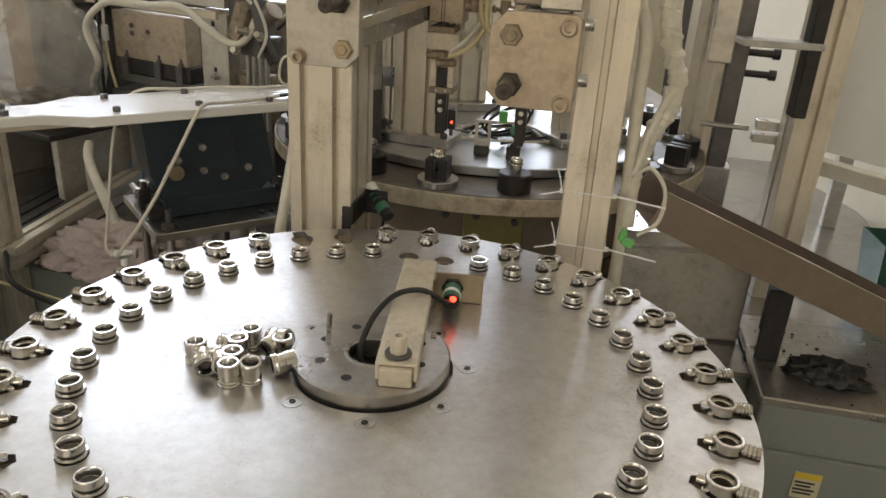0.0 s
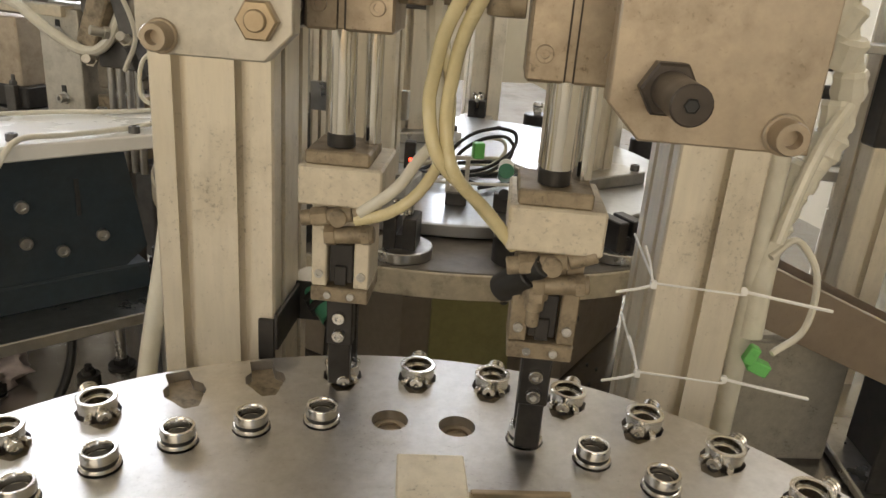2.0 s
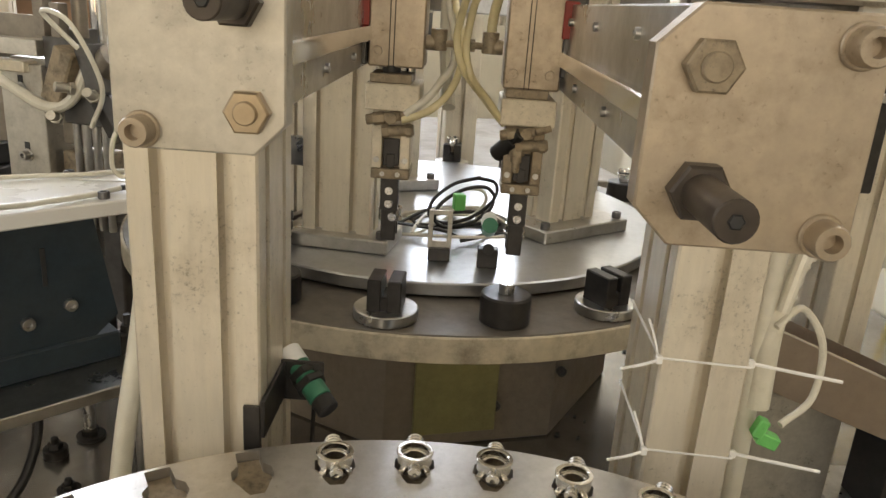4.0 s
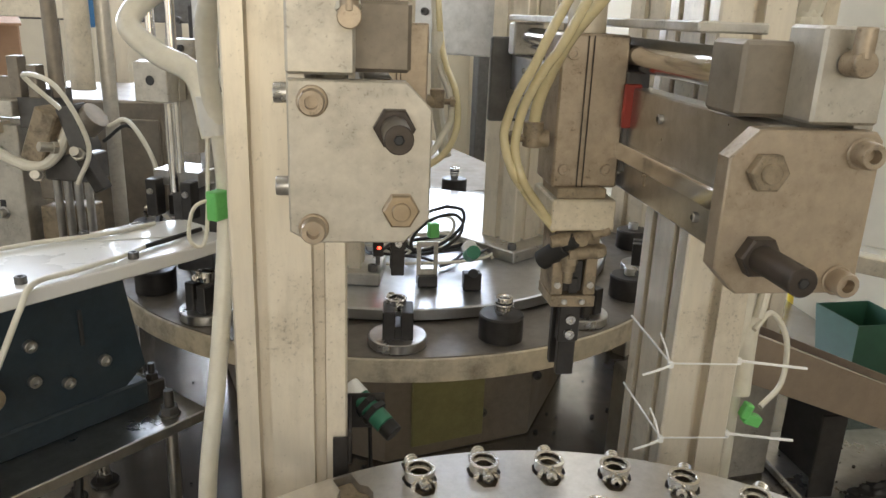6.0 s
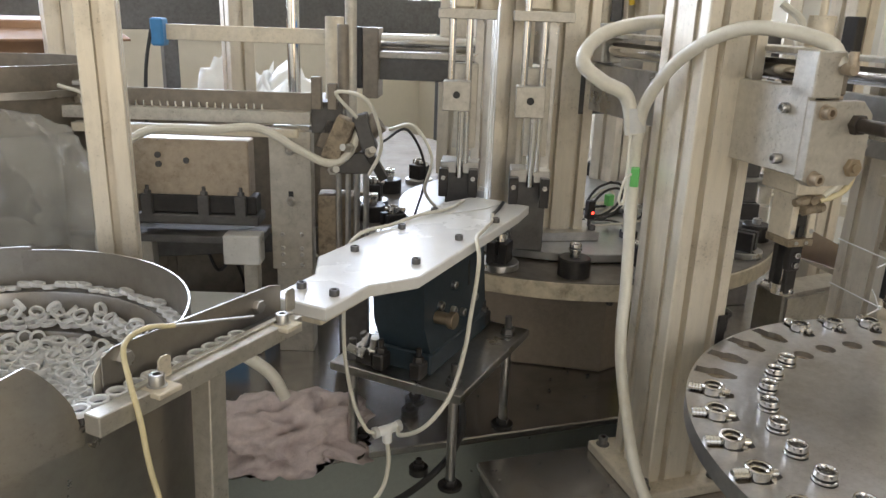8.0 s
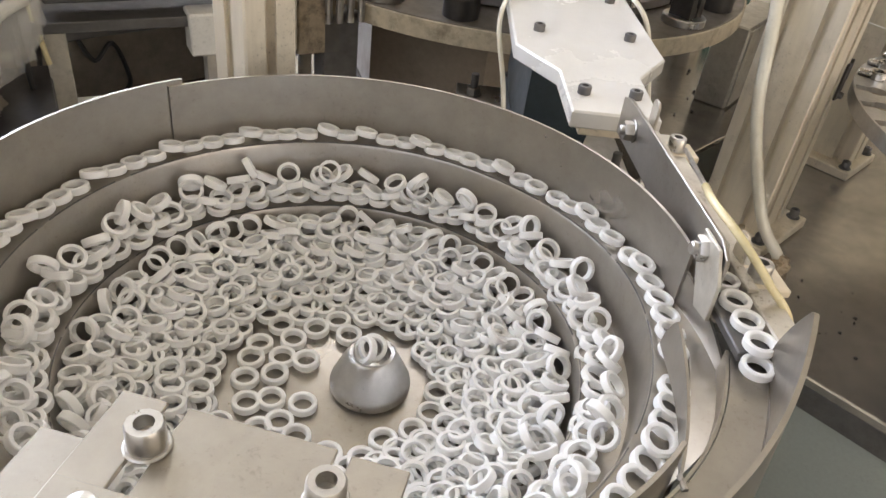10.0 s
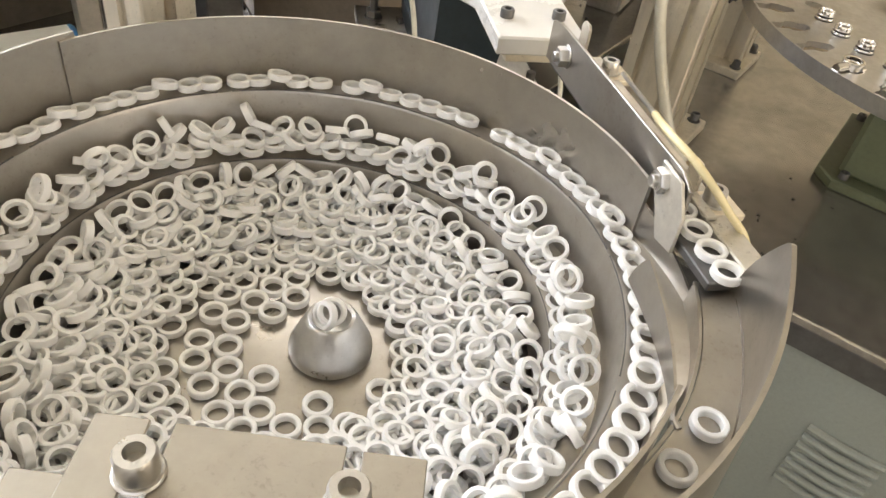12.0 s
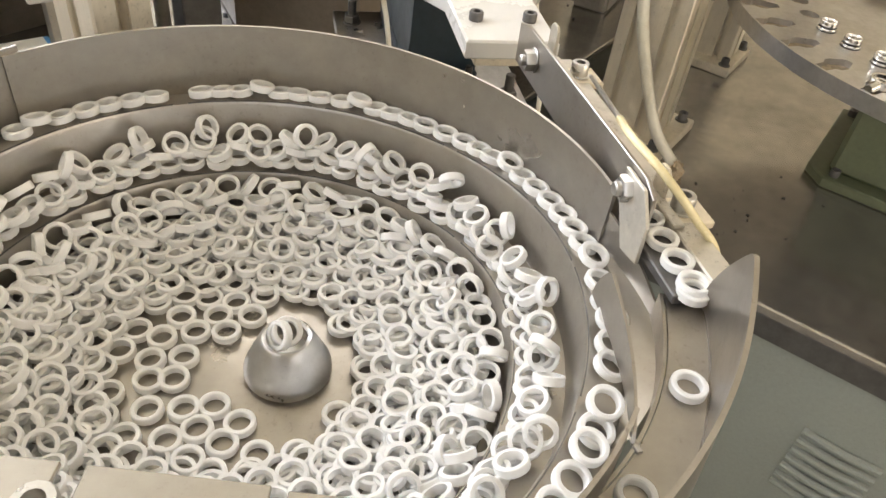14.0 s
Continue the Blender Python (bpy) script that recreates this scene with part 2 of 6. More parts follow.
thin.inputs["Color"].default_value = (0.95, 0.945, 0.93, 1)
blend = nt.nodes.new("ShaderNodeMixShader")
blend.inputs[0].default_value = 0.36
nt.links.new(nt.nodes["Principled BSDF"].outputs[0], blend.inputs[1])
nt.links.new(thin.outputs[0], blend.inputs[2])
nt.links.new(blend.outputs[0], nt.nodes["Material Output"].inputs["Surface"])
bowl_steel = material("bowl_stainless", (0.39, 0.365, 0.325), 0.32, 0.92, 0.12, 60, 0.06, 0.5, (0.30, 0.26, 0.21), 16)
hose_white = material("cloudy_white_hose", (0.70, 0.67, 0.57), 0.32, 0.0, 0.12, 40, 0.05, 0.45, (0.50, 0.45, 0.34), 25, coat=0.3, fine=0.15)
hose_yellow = material("yellowed_clear_hose", (0.70, 0.61, 0.36), 0.25, 0.0, 0.15, 40, 0.03, 0.4, (0.50, 0.40, 0.18), 20, coat=0.4, fine=0.15)
black_rubber = material("black_cable_rubber", (0.018, 0.017, 0.016), 0.45, 0.0, 0.2, 60, 0.05, 0.3, (0.05, 0.045, 0.04), 20)
green_plastic = material("green_plastic", (0.05, 0.20, 0.12), 0.4, 0.0, 0.15, 60, 0.03, 0.3)
dark_green = material("dark_green_plastic", (0.025, 0.085, 0.05), 0.45, 0.0, 0.15, 60, 0.03, 0.3)
bright_green = material("bright_green_plastic", (0.16, 0.55, 0.14), 0.4, 0.0, 0.1, 60, 0.03, 0.2)
red_plastic = material("red_paint", (0.35, 0.05, 0.035), 0.45, 0.0, 0.2, 60, 0.05, 0.4)
grey_plastic = material("light_grey_plastic", (0.62, 0.61, 0.57), 0.45, 0.0, 0.1, 60, 0.03, 0.3)
blue_plastic = material("blue_plastic", (0.06, 0.25, 0.55), 0.4, 0.0, 0.15, 60, 0.03, 0.2)
led_red = material("red_led", (0.5, 0.02, 0.01), 0.3, emit=(1.0, 0.05, 0.02, 9.0), bump=0)
chute_steel = material("brown_reflecting_stainless", (0.40, 0.335, 0.285), 0.34, 0.9, 0.10, 60, 0.05, 0.35, (0.22, 0.18, 0.14), 5)
wall_paint = material("cream_wall_paint", (0.70, 0.635, 0.50), 0.85, 0.0, 0.04, 25, 0.1, 0.2, (0.6, 0.55, 0.44), 1.5, fine=0)
panel_white = material("white_panel", (0.76, 0.75, 0.70), 0.5, 0.0, 0.04, 30, 0.05, 0.2, fine=0.05)
floor_paint = material("grey_floor_paint", (0.24, 0.22, 0.18), 0.5, 0.0, 0.1, 10, 0.1, 0.4, (0.18, 0.18, 0.16), 1.5)
bench_top = material("worn_grey_brown_board", (0.27, 0.235, 0.19), 0.6, 0.0, 0.2, 20, 0.1, 0.5)
wood = material("brown_board", (0.36, 0.22, 0.13), 0.7, 0.0, 0.2, 14, 0.1, 0.3, grain=(1, 8, 1))
rag_cloth = material("pinkish_rag", (0.56, 0.48, 0.46), 0.95, 0.0, 0.2, 90, 0.5, 0.7, (0.34, 0.28, 0.26), 9)
brass = material("bronze_brown_brass", (0.43, 0.345, 0.24), 0.4, 0.85, 0.2, 60, 0.1, 0.4)
label_paper = material("pale_label_paper", (0.66, 0.60, 0.42), 0.6, 0.0, 0.05, 30, 0.0, 0.1)
label_yellow = material("yellow_label", (0.80, 0.58, 0.05), 0.5, 0.0, 0.05, 30, 0.0, 0.1)
ink = material("black_ink", (0.03, 0.03, 0.03), 0.6, 0.0, 0.1, 30, 0.0, 0.1)
glow = material("bright_sky_backdrop", (0.9, 0.95, 1.0), 0.9, emit=(0.92, 0.96, 1.0, 5.0), bump=0)
bag_film = material("clear_plastic_film", (0.62, 0.60, 0.54), 0.13, 0.0, 0.1, 40, 0.6, 0.2, coat=0.5, fine=0)
bag_film.node_tree.nodes["Principled BSDF"].inputs["Alpha"].default_value = 0.36
lid_film = material("cloudy_acrylic", (0.8, 0.8, 0.78), 0.1, 0.0, 0.05, 40, 0.0, 0.1, fine=0)


def alu_column(g, w, d, z0, z1, m, slots=2):
    """A slotted aluminium extrusion, upright, w by d in plan."""
    def side(n, length):
        out = []
        for k in range(n):
            c = length * (k + 0.5) / n
            out += [(c - 0.0045, 0), (c - 0.0045, 0.002), (c - 0.0075, 0.0055), (c - 0.0035, 0.010), (c + 0.0035, 0.010), (c + 0.0075, 0.0055), (c + 0.0045, 0.002), (c + 0.0045, 0)]
        return out
    nw, nd = slots if isinstance(slots, tuple) else (slots, slots)
    pts = []
    for (ox, oy), (ex, ey), n, ln in (((-w / 2, -d / 2), (1, 0), nw, w), ((w / 2, -d / 2), (0, 1), nd, d), ((w / 2, d / 2), (-1, 0), nw, w), ((-w / 2, d / 2), (0, -1), nd, d)):
        nx, ny = -ey, ex
        pts += [(ox + ex * 0.0015, oy + ey * 0.0015)]
        pts += [(ox + ex * a + nx * b, oy + ey * a + ny * b) for a, b in side(n, ln)]
        pts += [(ox + ex * (ln - 0.0015), oy + ey * (ln - 0.0015))]
    n = len(pts)
    vs = [(x, y, z) for z in (z0, z1) for x, y in pts]
    fs = [(i, (i + 1) % n, n + (i + 1) % n, n + i) for i in range(n)] + [tuple(range(n))[::-1], tuple(n + i for i in range(n))]
    return g.add(vs, fs, m)


# ---------------------------------------------------------------- the room
def wall(name, g, mat=None):
    return solid(name, g, mat or wall_paint, "plain cream painted factory wall around the machine", "wall", kind="structure")


solid("floor", G().box(-0.85, 0.45, -0.05, 5.3, 7.0, 0.1), floor_paint, "grey painted concrete workshop floor", "floor", kind="structure")
solid("ceiling", G().box(-0.85, 0.45, 4.25, 5.3, 7.0, 0.1), wall_paint, "plain pale workshop ceiling", "ceiling", kind="structure")
# back wall with a window band
g = G().box(0, 3.85, 0.67, 7.0, 0.2, 1.34).box(0, 3.85, 3.9, 7.0, 0.2, 0.6)
for x, w in ((-3.2, 0.6), (-1.2, 0.16), (1.2, 0.2), (3.2, 0.6)):
    g.box(x, 3.85, 2.47, w, 0.2, 2.26)
wall("wall_north", g)
# left and front walls with unseen openings for fill lamps, right wall with window
g = G().box(-3.4, 0.4, 0.5, 0.2, 6.7, 1.0).box(-3.4, 0.4, 3.7, 0.2, 6.7, 1.0).box(-3.4, 3.0, 2.1, 0.2, 1.5, 2.2).box(-3.4, -2.2, 2.1, 0.2, 1.5, 2.2)
wall("wall_west", g)
wall("wall_east", G().box(1.75, 0.4, 1.15, 0.1, 6.7, 2.3).box(1.75, 0.4, 3.85, 0.1, 6.7, 0.7).box(1.75, -1.475, 2.9, 0.1, 2.95, 1.2).box(1.75, 3.075, 2.9, 0.1, 1.35, 1.2))
g = G().box(-0.8, -2.95, 0.4, 4.9, 0.2, 0.8).box(-0.8, -2.95, 3.35, 4.9, 0.2, 1.7).box(-3.1, -2.95, 1.65, 0.4, 0.2, 1.7).box(1.4, -2.95, 1.65, 0.5, 0.2, 1.7)
wall("wall_south", g)
window_light("window_light_back", look((-0.1, 4.0, 2.47), (-0.1, 0.5, 2.47)), 3.8, 2.2, 190, (0.83, 0.955, 1.16))
# weak warm fill added at the unseen left wall, in place of bounce
window_light("window_light_left", look((-3.52, 0.4, 2.1), (0, 0.4, 2.1)), 3.6, 2.1, 26, (1.0, 0.915, 0.76))
window_light("window_light_right", look((1.86, 1.2, 2.9), (0.0, 0.8, 1.4)), 2.3, 1.1, 34, (1.0, 0.965, 0.90))
# added warm fill in the unseen front opening, stands in for bounced room light
window_light("window_light_front", look((-1.2, -2.8, 1.8), (-0.5, 0.3, 1.0)), 2.4, 1.5, 28, (1.0, 0.84, 0.58))

for n, x, w in ((1, -2.05, 1.54), (2, 0.0, 2.2), (3, 2.1, 1.6)):
    win = thing("window_%d" % n, "bright workshop window with grey metal frame", "window", T(x, 3.85, 2.47), kind="structure")
    f = G().box(0, -0.02, -1.105, w, 0.08, 0.05).box(0, -0.02, 1.105, w, 0.08, 0.05)
    for k in (-1, 0, 1):
        f.box(k * (w / 2 - 0.025), -0.02, 0, 0.05, 0.08, 2.16)
    f.box(0, -0.02, -0.5, w - 0.1, 0.06, 0.035)
    part("window_frame", f, grey_plastic, win)
win = thing("window_4", "high bright workshop window with grey metal frame", "window", T(1.75, 1.2, 2.9, 0, 0, -90), kind="structure")
f = G().box(0, 0, -0.575, 2.4, 0.08, 0.05).box(0, 0, 0.575, 2.4, 0.08, 0.05)
for k in (-1, 0, 1):
    f.box(k * 1.175, 0, 0, 0.05, 0.08, 1.10)
part("window_frame", f, grey_plastic, win)
solid("backdrop", G().box(0, 6.0, 2.4, 12, 0.05, 6.0), glow, "overexposed bright daylight outside the windows", "backdrop", kind="structure")

# ---------------------------------------------------------------- machine base
DECK = 0.79
cab = thing("machine_cabinet", "pale green-grey sheet-metal machine base with stainless deck", "machine base", UV @ T(0, 0, 0))
# in the machine's axes: rear-left corner of the front unit
q = UV.inverted() @ Vector((-0.244, 0.498, 0))
x0, y1 = q.x, q.y
front_deck = part("deck", G().box(x0 + 0.375, y1 - 0.55, DECK - 0.006, 0.75, 1.10, 0.012, 0.002), deck_steel, cab, "oil-stained stainless steel deck plate")
part("side_panel", G().box(x0 + 0.375, y1 - 0.55, 0.415, 0.73, 1.08, 0.73, 0.003), cabinet_paint, cab)
lou = G()
for k in range(7):
    lou.tube([(x0 + 0.010, -0.022, 0.652 - k * 0.016), (x0 + 0.006, -0.064, 0.652 - k * 0.016), (x0 + 0.010, -0.106, 0.652 - k * 0.016)], 0.005, 8, 4)
part("louvre", lou, cabinet_paint, cab, "pressed vent louvres in the panel")
part("deck_trim", G().box(x0 + 0.006, y1 - 0.55, DECK - 0.028, 0.006, 1.09, 0.03), dark_metal, cab, "dark rubber strip under the deck edge")

rear = thing("rear_machine_base", "low steel-topped machine base under the indexing ring", "machine base", UV @ T(0, 0, 0))
part("deck", G().box(-0.15, 1.12, 0.764, 1.9, 1.25, 0.012, 0.002), deck_steel, rear, "dark reflective stained steel deck")
part("body", G().box(-0.15, 1.12, 0.38, 1.86, 1.2, 0.755, 0.003), cabinet_paint, rear)

rcab = thing("side_cabinet", "grey-green cabinet with a door and yellow label", "cabinet", UV @ T(0, 0, 0))
part("deck", G().box(0.66, 0.535, 0.7785, 0.48, 0.25, 0.012, 0.002), steel, rcab, "stained steel cabinet top")
part("body", G().box(0.66, 0.462, 0.40, 0.47, 0.085, 0.744, 0.003), cabinet_paint, rcab)
dr = part("door", G().box(0.54, 0.4155, 0.42, 0.20, 0.008, 0.56, 0.003), cabinet_paint, rcab)
part("handle", G().box(0.632, 0.407, 0.60, 0.012, 0.012, 0.05, 0.002), dark_metal, dr)
lb = part("warning_label", G().box(0.505, 0.4105, 0.655, 0.036, 0.002, 0.042, 0.0002), label_paper, dr, "pale warning label with a yellow strip")
part("label_strip", G().box(0.505, 0.4092, 0.671, 0.035, 0.001, 0.009, 0.0001), label_yellow, lb)
bars = G()
for k, w in enumerate((0.026, 0.020, 0.028, 0.024)):
    bars.box(0.505 - (0.036 - w) / 4, 0.4090, 0.6605 - k * 0.006, w, 0.001, 0.0025, 0.0001)
part("writing", bars, ink, lb)

# olive index drive under the disc
drv = thing("index_drive", "olive green painted index gearbox bolted to the deck", "gearbox", UV @ T(0, 0, DECK))
part("flange", G().poly([(-0.10, -0.13), (0.12, -0.13), (0.12, 0.115), (-0.075, 0.115), (-0.10, 0.09)], 0, 0.014, 0.002), olive_paint, drv)
part("housing", G().box(0.015, -0.01, 0.079, 0.19, 0.20, 0.13, 0.006), olive_paint, drv)
part("output_shaft", G().cyl(0.055, 0.05, T(0, 0, 0.143), 32), steel, drv)
for x, y in ((-0.085, 0.08), (-0.085, -0.115), (0.105, 0.10), (0.105, -0.115)):
    part("bolt", G().screw(0.0065, 0.009, T(x, y, 0.014)), dark_metal, drv)

# ---------------------------------------------------------------- front dial disc
DR, RC, RP = 0.302, 0.2256, 0.277
dial = thing("dial_disc", "large ground-steel indexing disc with rings of part pockets", "indexing disc", T(0, 0, 1.0))
CUP0, COL0 = 86.7, 90.0
# plate: outer annuli with holes left open where pockets sit


def disc_plate():
    """Disc with round holes and keyhole pockets cut from the top face."""
    bm = bmesh.new()
    n = 180
    outer = [bm.verts.new((DR * math.cos(2 * math.pi * i / n), DR * math.sin(2 * math.pi * i / n), 0)) for i in range(n)]
    loops = [outer]
    for k in range(36):
        a = radians(COL0 + 10 * k)
        c = Vector((RC * math.cos(a), RC * math.sin(a), 0))
        loops.append([bm.verts.new((c.x + 0.0108 * math.cos(t), c.y + 0.0108 * math.sin(t), 0)) for t in [2 * math.pi * i / 16 for i in range(16)]])
        a = radians(CUP0 + 10 * k)
        er, et = Vector((math.cos(a), math.sin(a), 0)), Vector((-math.sin(a), math.cos(a), 0))
        sh = []
        for r, t in ((-0.0205, -0.004), (-0.0205, 0.004), (-0.016, 0.0065), (-0.011, 0.0085), (-0.004, 0.0122), (0.004, 0.0118), (0.009, 0.0075), (0.0225, 0.0072),
                     (0.0225, -0.0072), (0.009, -0.0075), (0.004, -0.0118), (-0.004, -0.0122), (-0.011, -0.0085), (-0.016, -0.0065)):
            p = er * (RP + r) + et * t
            sh.append(bm.verts.new(p))
        loops.append(sh)
    loops.append([bm.verts.new((0.0668 * math.cos(2 * math.pi * i / 64), 0.0668 * math.sin(2 * math.pi * i / 64), 0)) for i in range(64)])
    edges = []
    for lp in loops:
        edges += [bm.edges.new((lp[i], lp[(i + 1) % len(lp)])) for i in range(len(lp))]
    bmesh.ops.triangle_fill(bm, use_beauty=True, use_dissolve=False, edges=edges)
    # depth of the edges
    for j, lp in enumerate(loops):
        dep = -0.018 if j == 0 else (-0.007 if j % 2 == 0 and j < 73 else -0.012)
        low = [bm.verts.new((v.co.x, v.co.y, dep)) for v in lp]
        for i in range(len(lp)):
            bm.faces.new((lp[i], lp[(i + 1) % len(lp)], low[(i + 1) % len(lp)], low[i]))
        bm.faces.new(low)
    bmesh.ops.recalc_face_normals(bm, faces=bm.faces)
    for e in bm.edges:
        if len(e.link_faces) == 2 and e.calc_face_angle(0) > 0.6:
            e.smooth = False
    for f in bm.faces:
        f.smooth = True
        if f.normal.z < -0.5 and abs(f.calc_center_median().z + 0.018) > 0.001:
            f.normal_flip()
    me = bpy.data.meshes.new("plate")
    bm.to_mesh(me)
    bm.free()
    return me


part("plate", disc_plate(), disc_steel, dial)
pocket = [(-0.0200, -0.0036), (-0.0200, 0.0036), (-0.016, 0.0061), (-0.011, 0.0081), (-0.004, 0.0117), (0.004, 0.0113), (0.009, 0.0071), (0.0221, 0.0068), (0.0221, -0.0068), (0.009, -0.0071), (0.004, -0.0113), (-0.004, -0.0117), (-0.011, -0.0081), (-0.016, -0.0061)]
# brown pocket floors, darker than the disc so their colour carries the recess's shade
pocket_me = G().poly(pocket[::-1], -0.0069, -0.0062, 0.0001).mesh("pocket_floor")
hole_me = G().cyl(0.0104, 0.0012, T(0, 0, -0.0090), 24).ring(0.0070, 0.0104, 0.0018, T(0, 0, -0.0078), 24, 0.0003).mesh("hole_floor")
for k in range(36):
    a = radians(CUP0 + 10 * k)
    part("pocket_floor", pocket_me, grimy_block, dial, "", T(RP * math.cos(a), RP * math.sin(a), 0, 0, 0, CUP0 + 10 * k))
    a = radians(COL0 + 10 * k)
    part("hole_floor", hole_me, worn_plate, dial, "", T(RC * math.cos(a), RC * math.sin(a), 0, 0, 0, 0))
part("bearing_collar", G().cyl(0.075, 0.035, T(0, 0, -0.053), 40), steel, dial)
hubp = part("hub_flange", G().lathe([(0.0205, -0.004), (0.063, -0.004), (0.0640, 0.0), (0.0640, 0.011), (0.0625, 0.0125), (0.0205, 0.0125)], 64, I4, True), steel, dial, "turned steel hub flange with bolt holes")
part("hub_bushing", G().ring(0.019, 0.0225, 0.0170, T(0, 0, -0.004), 40), steel, hubp)
for k in range(8):
    a = radians(41.5 + 45 * k)
    ms = T(0.0785 * math.cos(a), 0.0785 * math.sin(a), 0.0)
    part("countersunk_screw", G().lathe([(0.0082, 0.0002), (0.0080, 0.0006), (0.0055, 0.0006), (0.0052, -0.0018), (0.0045, 0.0004), (0.0028, 0.0004), (0.0026, -0.003)], 16, ms), steel, dial)
    part("hex_recess", G().cyl(0.0027, 0.0004, T(ms.translation.x, ms.translation.y, 0.0003), 6), ink, dial)
    a = radians(18 + 45 * k)
    part("bolt_hole", G().lathe([(0.0042, 0.0128), (0.0042, 0.0127)], 14, T(0.043 * math.cos(a), 0.043 * math.sin(a), 0)), ink, hubp)
part("locating_pin", G().cyl(0.0022, 0.030, T(-0.036, 0.012, 0.0125) @ T(0, 0, 0, 4, 3, 0), 12), steel, hubp)

# loose parts carried on the disc
col_g = G()
col_g.lathe([(0.0062, -0.0057), (0.0086, -0.0057), (0.0088, -0.0009), (0.0102, 0.0000), (0.0104, 0.0011), (0.0100, 0.0021), (0.0086, 0.0025), (0.0086, 0.0038), (0.0093, 0.0042), (0.0094, 0.0065), (0.0091, 0.0074), (0.0092, 0.0087), (0.0088, 0.0095), (0.0076, 0.0095), (0.0070, 0.0085), (0.0069, 0.0038), (0.0053, 0.0029), (0.0053, -0.0038)], 24, I4, True)
col_me = col_g.mesh("collet")
col_in = G().lathe([(0.0068, 0.0041), (0.0042, 0.0038), (0.0038, -0.003)], 6).mesh("hex_socket")
seal_me = G().ring(0.0080, 0.0092, 0.0017, T(0, 0, 0.0024), 24, 0.0003).mesh("seal_ring")
clip_g = G()
clip_g.ring(0.0084, 0.0106, 0.0125, T(0, 0, -0.004), 24, 0.0006)
clip_g.ring(0.0068, 0.0086, 0.0070, T(0, 0, -0.003), 24, 0.0005)
clip_g.ring(0.0095, 0.0113, 0.0022, T(0, 0, 0.0062), 24, 0.0005)
barb_g = G()
for k in range(4):
    barb_g.lathe([(0.0048, 0), (0.0056, 0.0006), (0.0043, 0.0034)], 14, T(0.0105 + k * 0.0030, 0, 0.0018) @ AX)
barb_g.cyl(0.0043, 0.0135, T(0.0095, 0, 0.0018) @ AX, 14)
ear_g = G().cyl(0.0040, 0.0052, T(-0.0100, 0, 0.0020) @ T(0, 0, 0, 0, -90, 0), 14, 0.0005)
ear_g.lathe([(0.0036, 0), (0.0036, 0.0012), (0.0016, 0.0012), (0.0016, 0.0002)], 12, T(-0.0150, 0, 0.0020) @ T(0, 0, 0, 0, -90, 0))
for s in (-1, 1):
    ear_g.box(-0.0112, s * 0.0048, -0.0005, 0.0050, 0.0036, 0.0045, 0.0006, T(0, 0, 0, 0, 0, s * -16))
clip_me, barb_me, ear_me = clip_g.mesh("ring"), barb_g.mesh("barb"), ear_g.mesh("ears")


def collet():
    th = thing("pipe_union", "small nickel-plated threaded union seated in the disc", "pipe fitting", group="unions on the disc")
    part("sleeve", col_me, chrome, th)
    part("hex_socket", col_in, dark_metal, th)
    part("seal_ring", seal_me, black_rubber, th)
    return th


def clip():
    th = thing("hose_connector", "nickel-plated ring connector with a barbed stem", "hose fitting", group="ring connectors on the disc")
    part("ring", clip_me, chrome, th)
    part("barbed_stem", barb_me, chrome, th)
    part("lug", ear_me, chrome, th)
    return th


proto_col, proto_clip = collet(), clip()
DISC_LOAD = []      # thing, radius, angle, height


def seat(proto, first, r, ang, z, flip=0):
    th = proto if first else copy_thing(proto, I4)
    jig = random.uniform(-6, 6)
    DISC_LOAD.append((th, T(r * math.cos(radians(ang)), r * math.sin(radians(ang)), z, random.uniform(-1.5, 1.5), random.uniform(-1.5, 1.5), ang + flip + jig)))
    return th


made = 0
for k in range(36):
    ang = COL0 - 10 * k
    if (ang % 360) in (80, 70, 60, 50, 40):      # two taken before, three taken on the way
        continue
    seat(proto_col, made == 0, RC, ang, 1.001)
    made += 1
made = 0
for k in range(36):
    ang = CUP0 - 10 * k
    if round(ang % 360, 1) in (106.7, 96.7, 86.7, 76.7, 66.7):
        continue
    seat(proto_clip, made == 0, RP, ang, 1.001)
    made += 1
taken_col = [copy_thing(proto_col, I4) for _ in range(3)]
taken_clip = [copy_thing(proto_clip, I4) for _ in range(3)]

# heap of loose unions lying on the disc
un_g = G()
un_g.lathe([(0.0062, 0), (0.0088, 0.0), (0.0090, 0.0015), (0.0084, 0.0022), (0.0090, 0.0032), (0.0090, 0.0045), (0.0079, 0.0052), (0.0079, 0.0095), (0.0087, 0.0102), (0.0087, 0.0182),
            (0.0080, 0.0192), (0.0066, 0.0192), (0.0062, 0.0185)], 22, I4, True)
un_me = un_g.mesh("union_body")
un_in = G().lathe([(0.0063, 0.012), (0.0045, 0.011), (0.0042, 0.004)], 6).mesh("hex_socket")
heap0 = thing("loose_union", "loose nickel-plated pipe union lying on the steel disc", "pipe fitting", group="heap of loose unions")
part("sleeve", un_me, chrome, heap0)
part("hex_socket", un_in, dark_metal, heap0)
HEAP = []
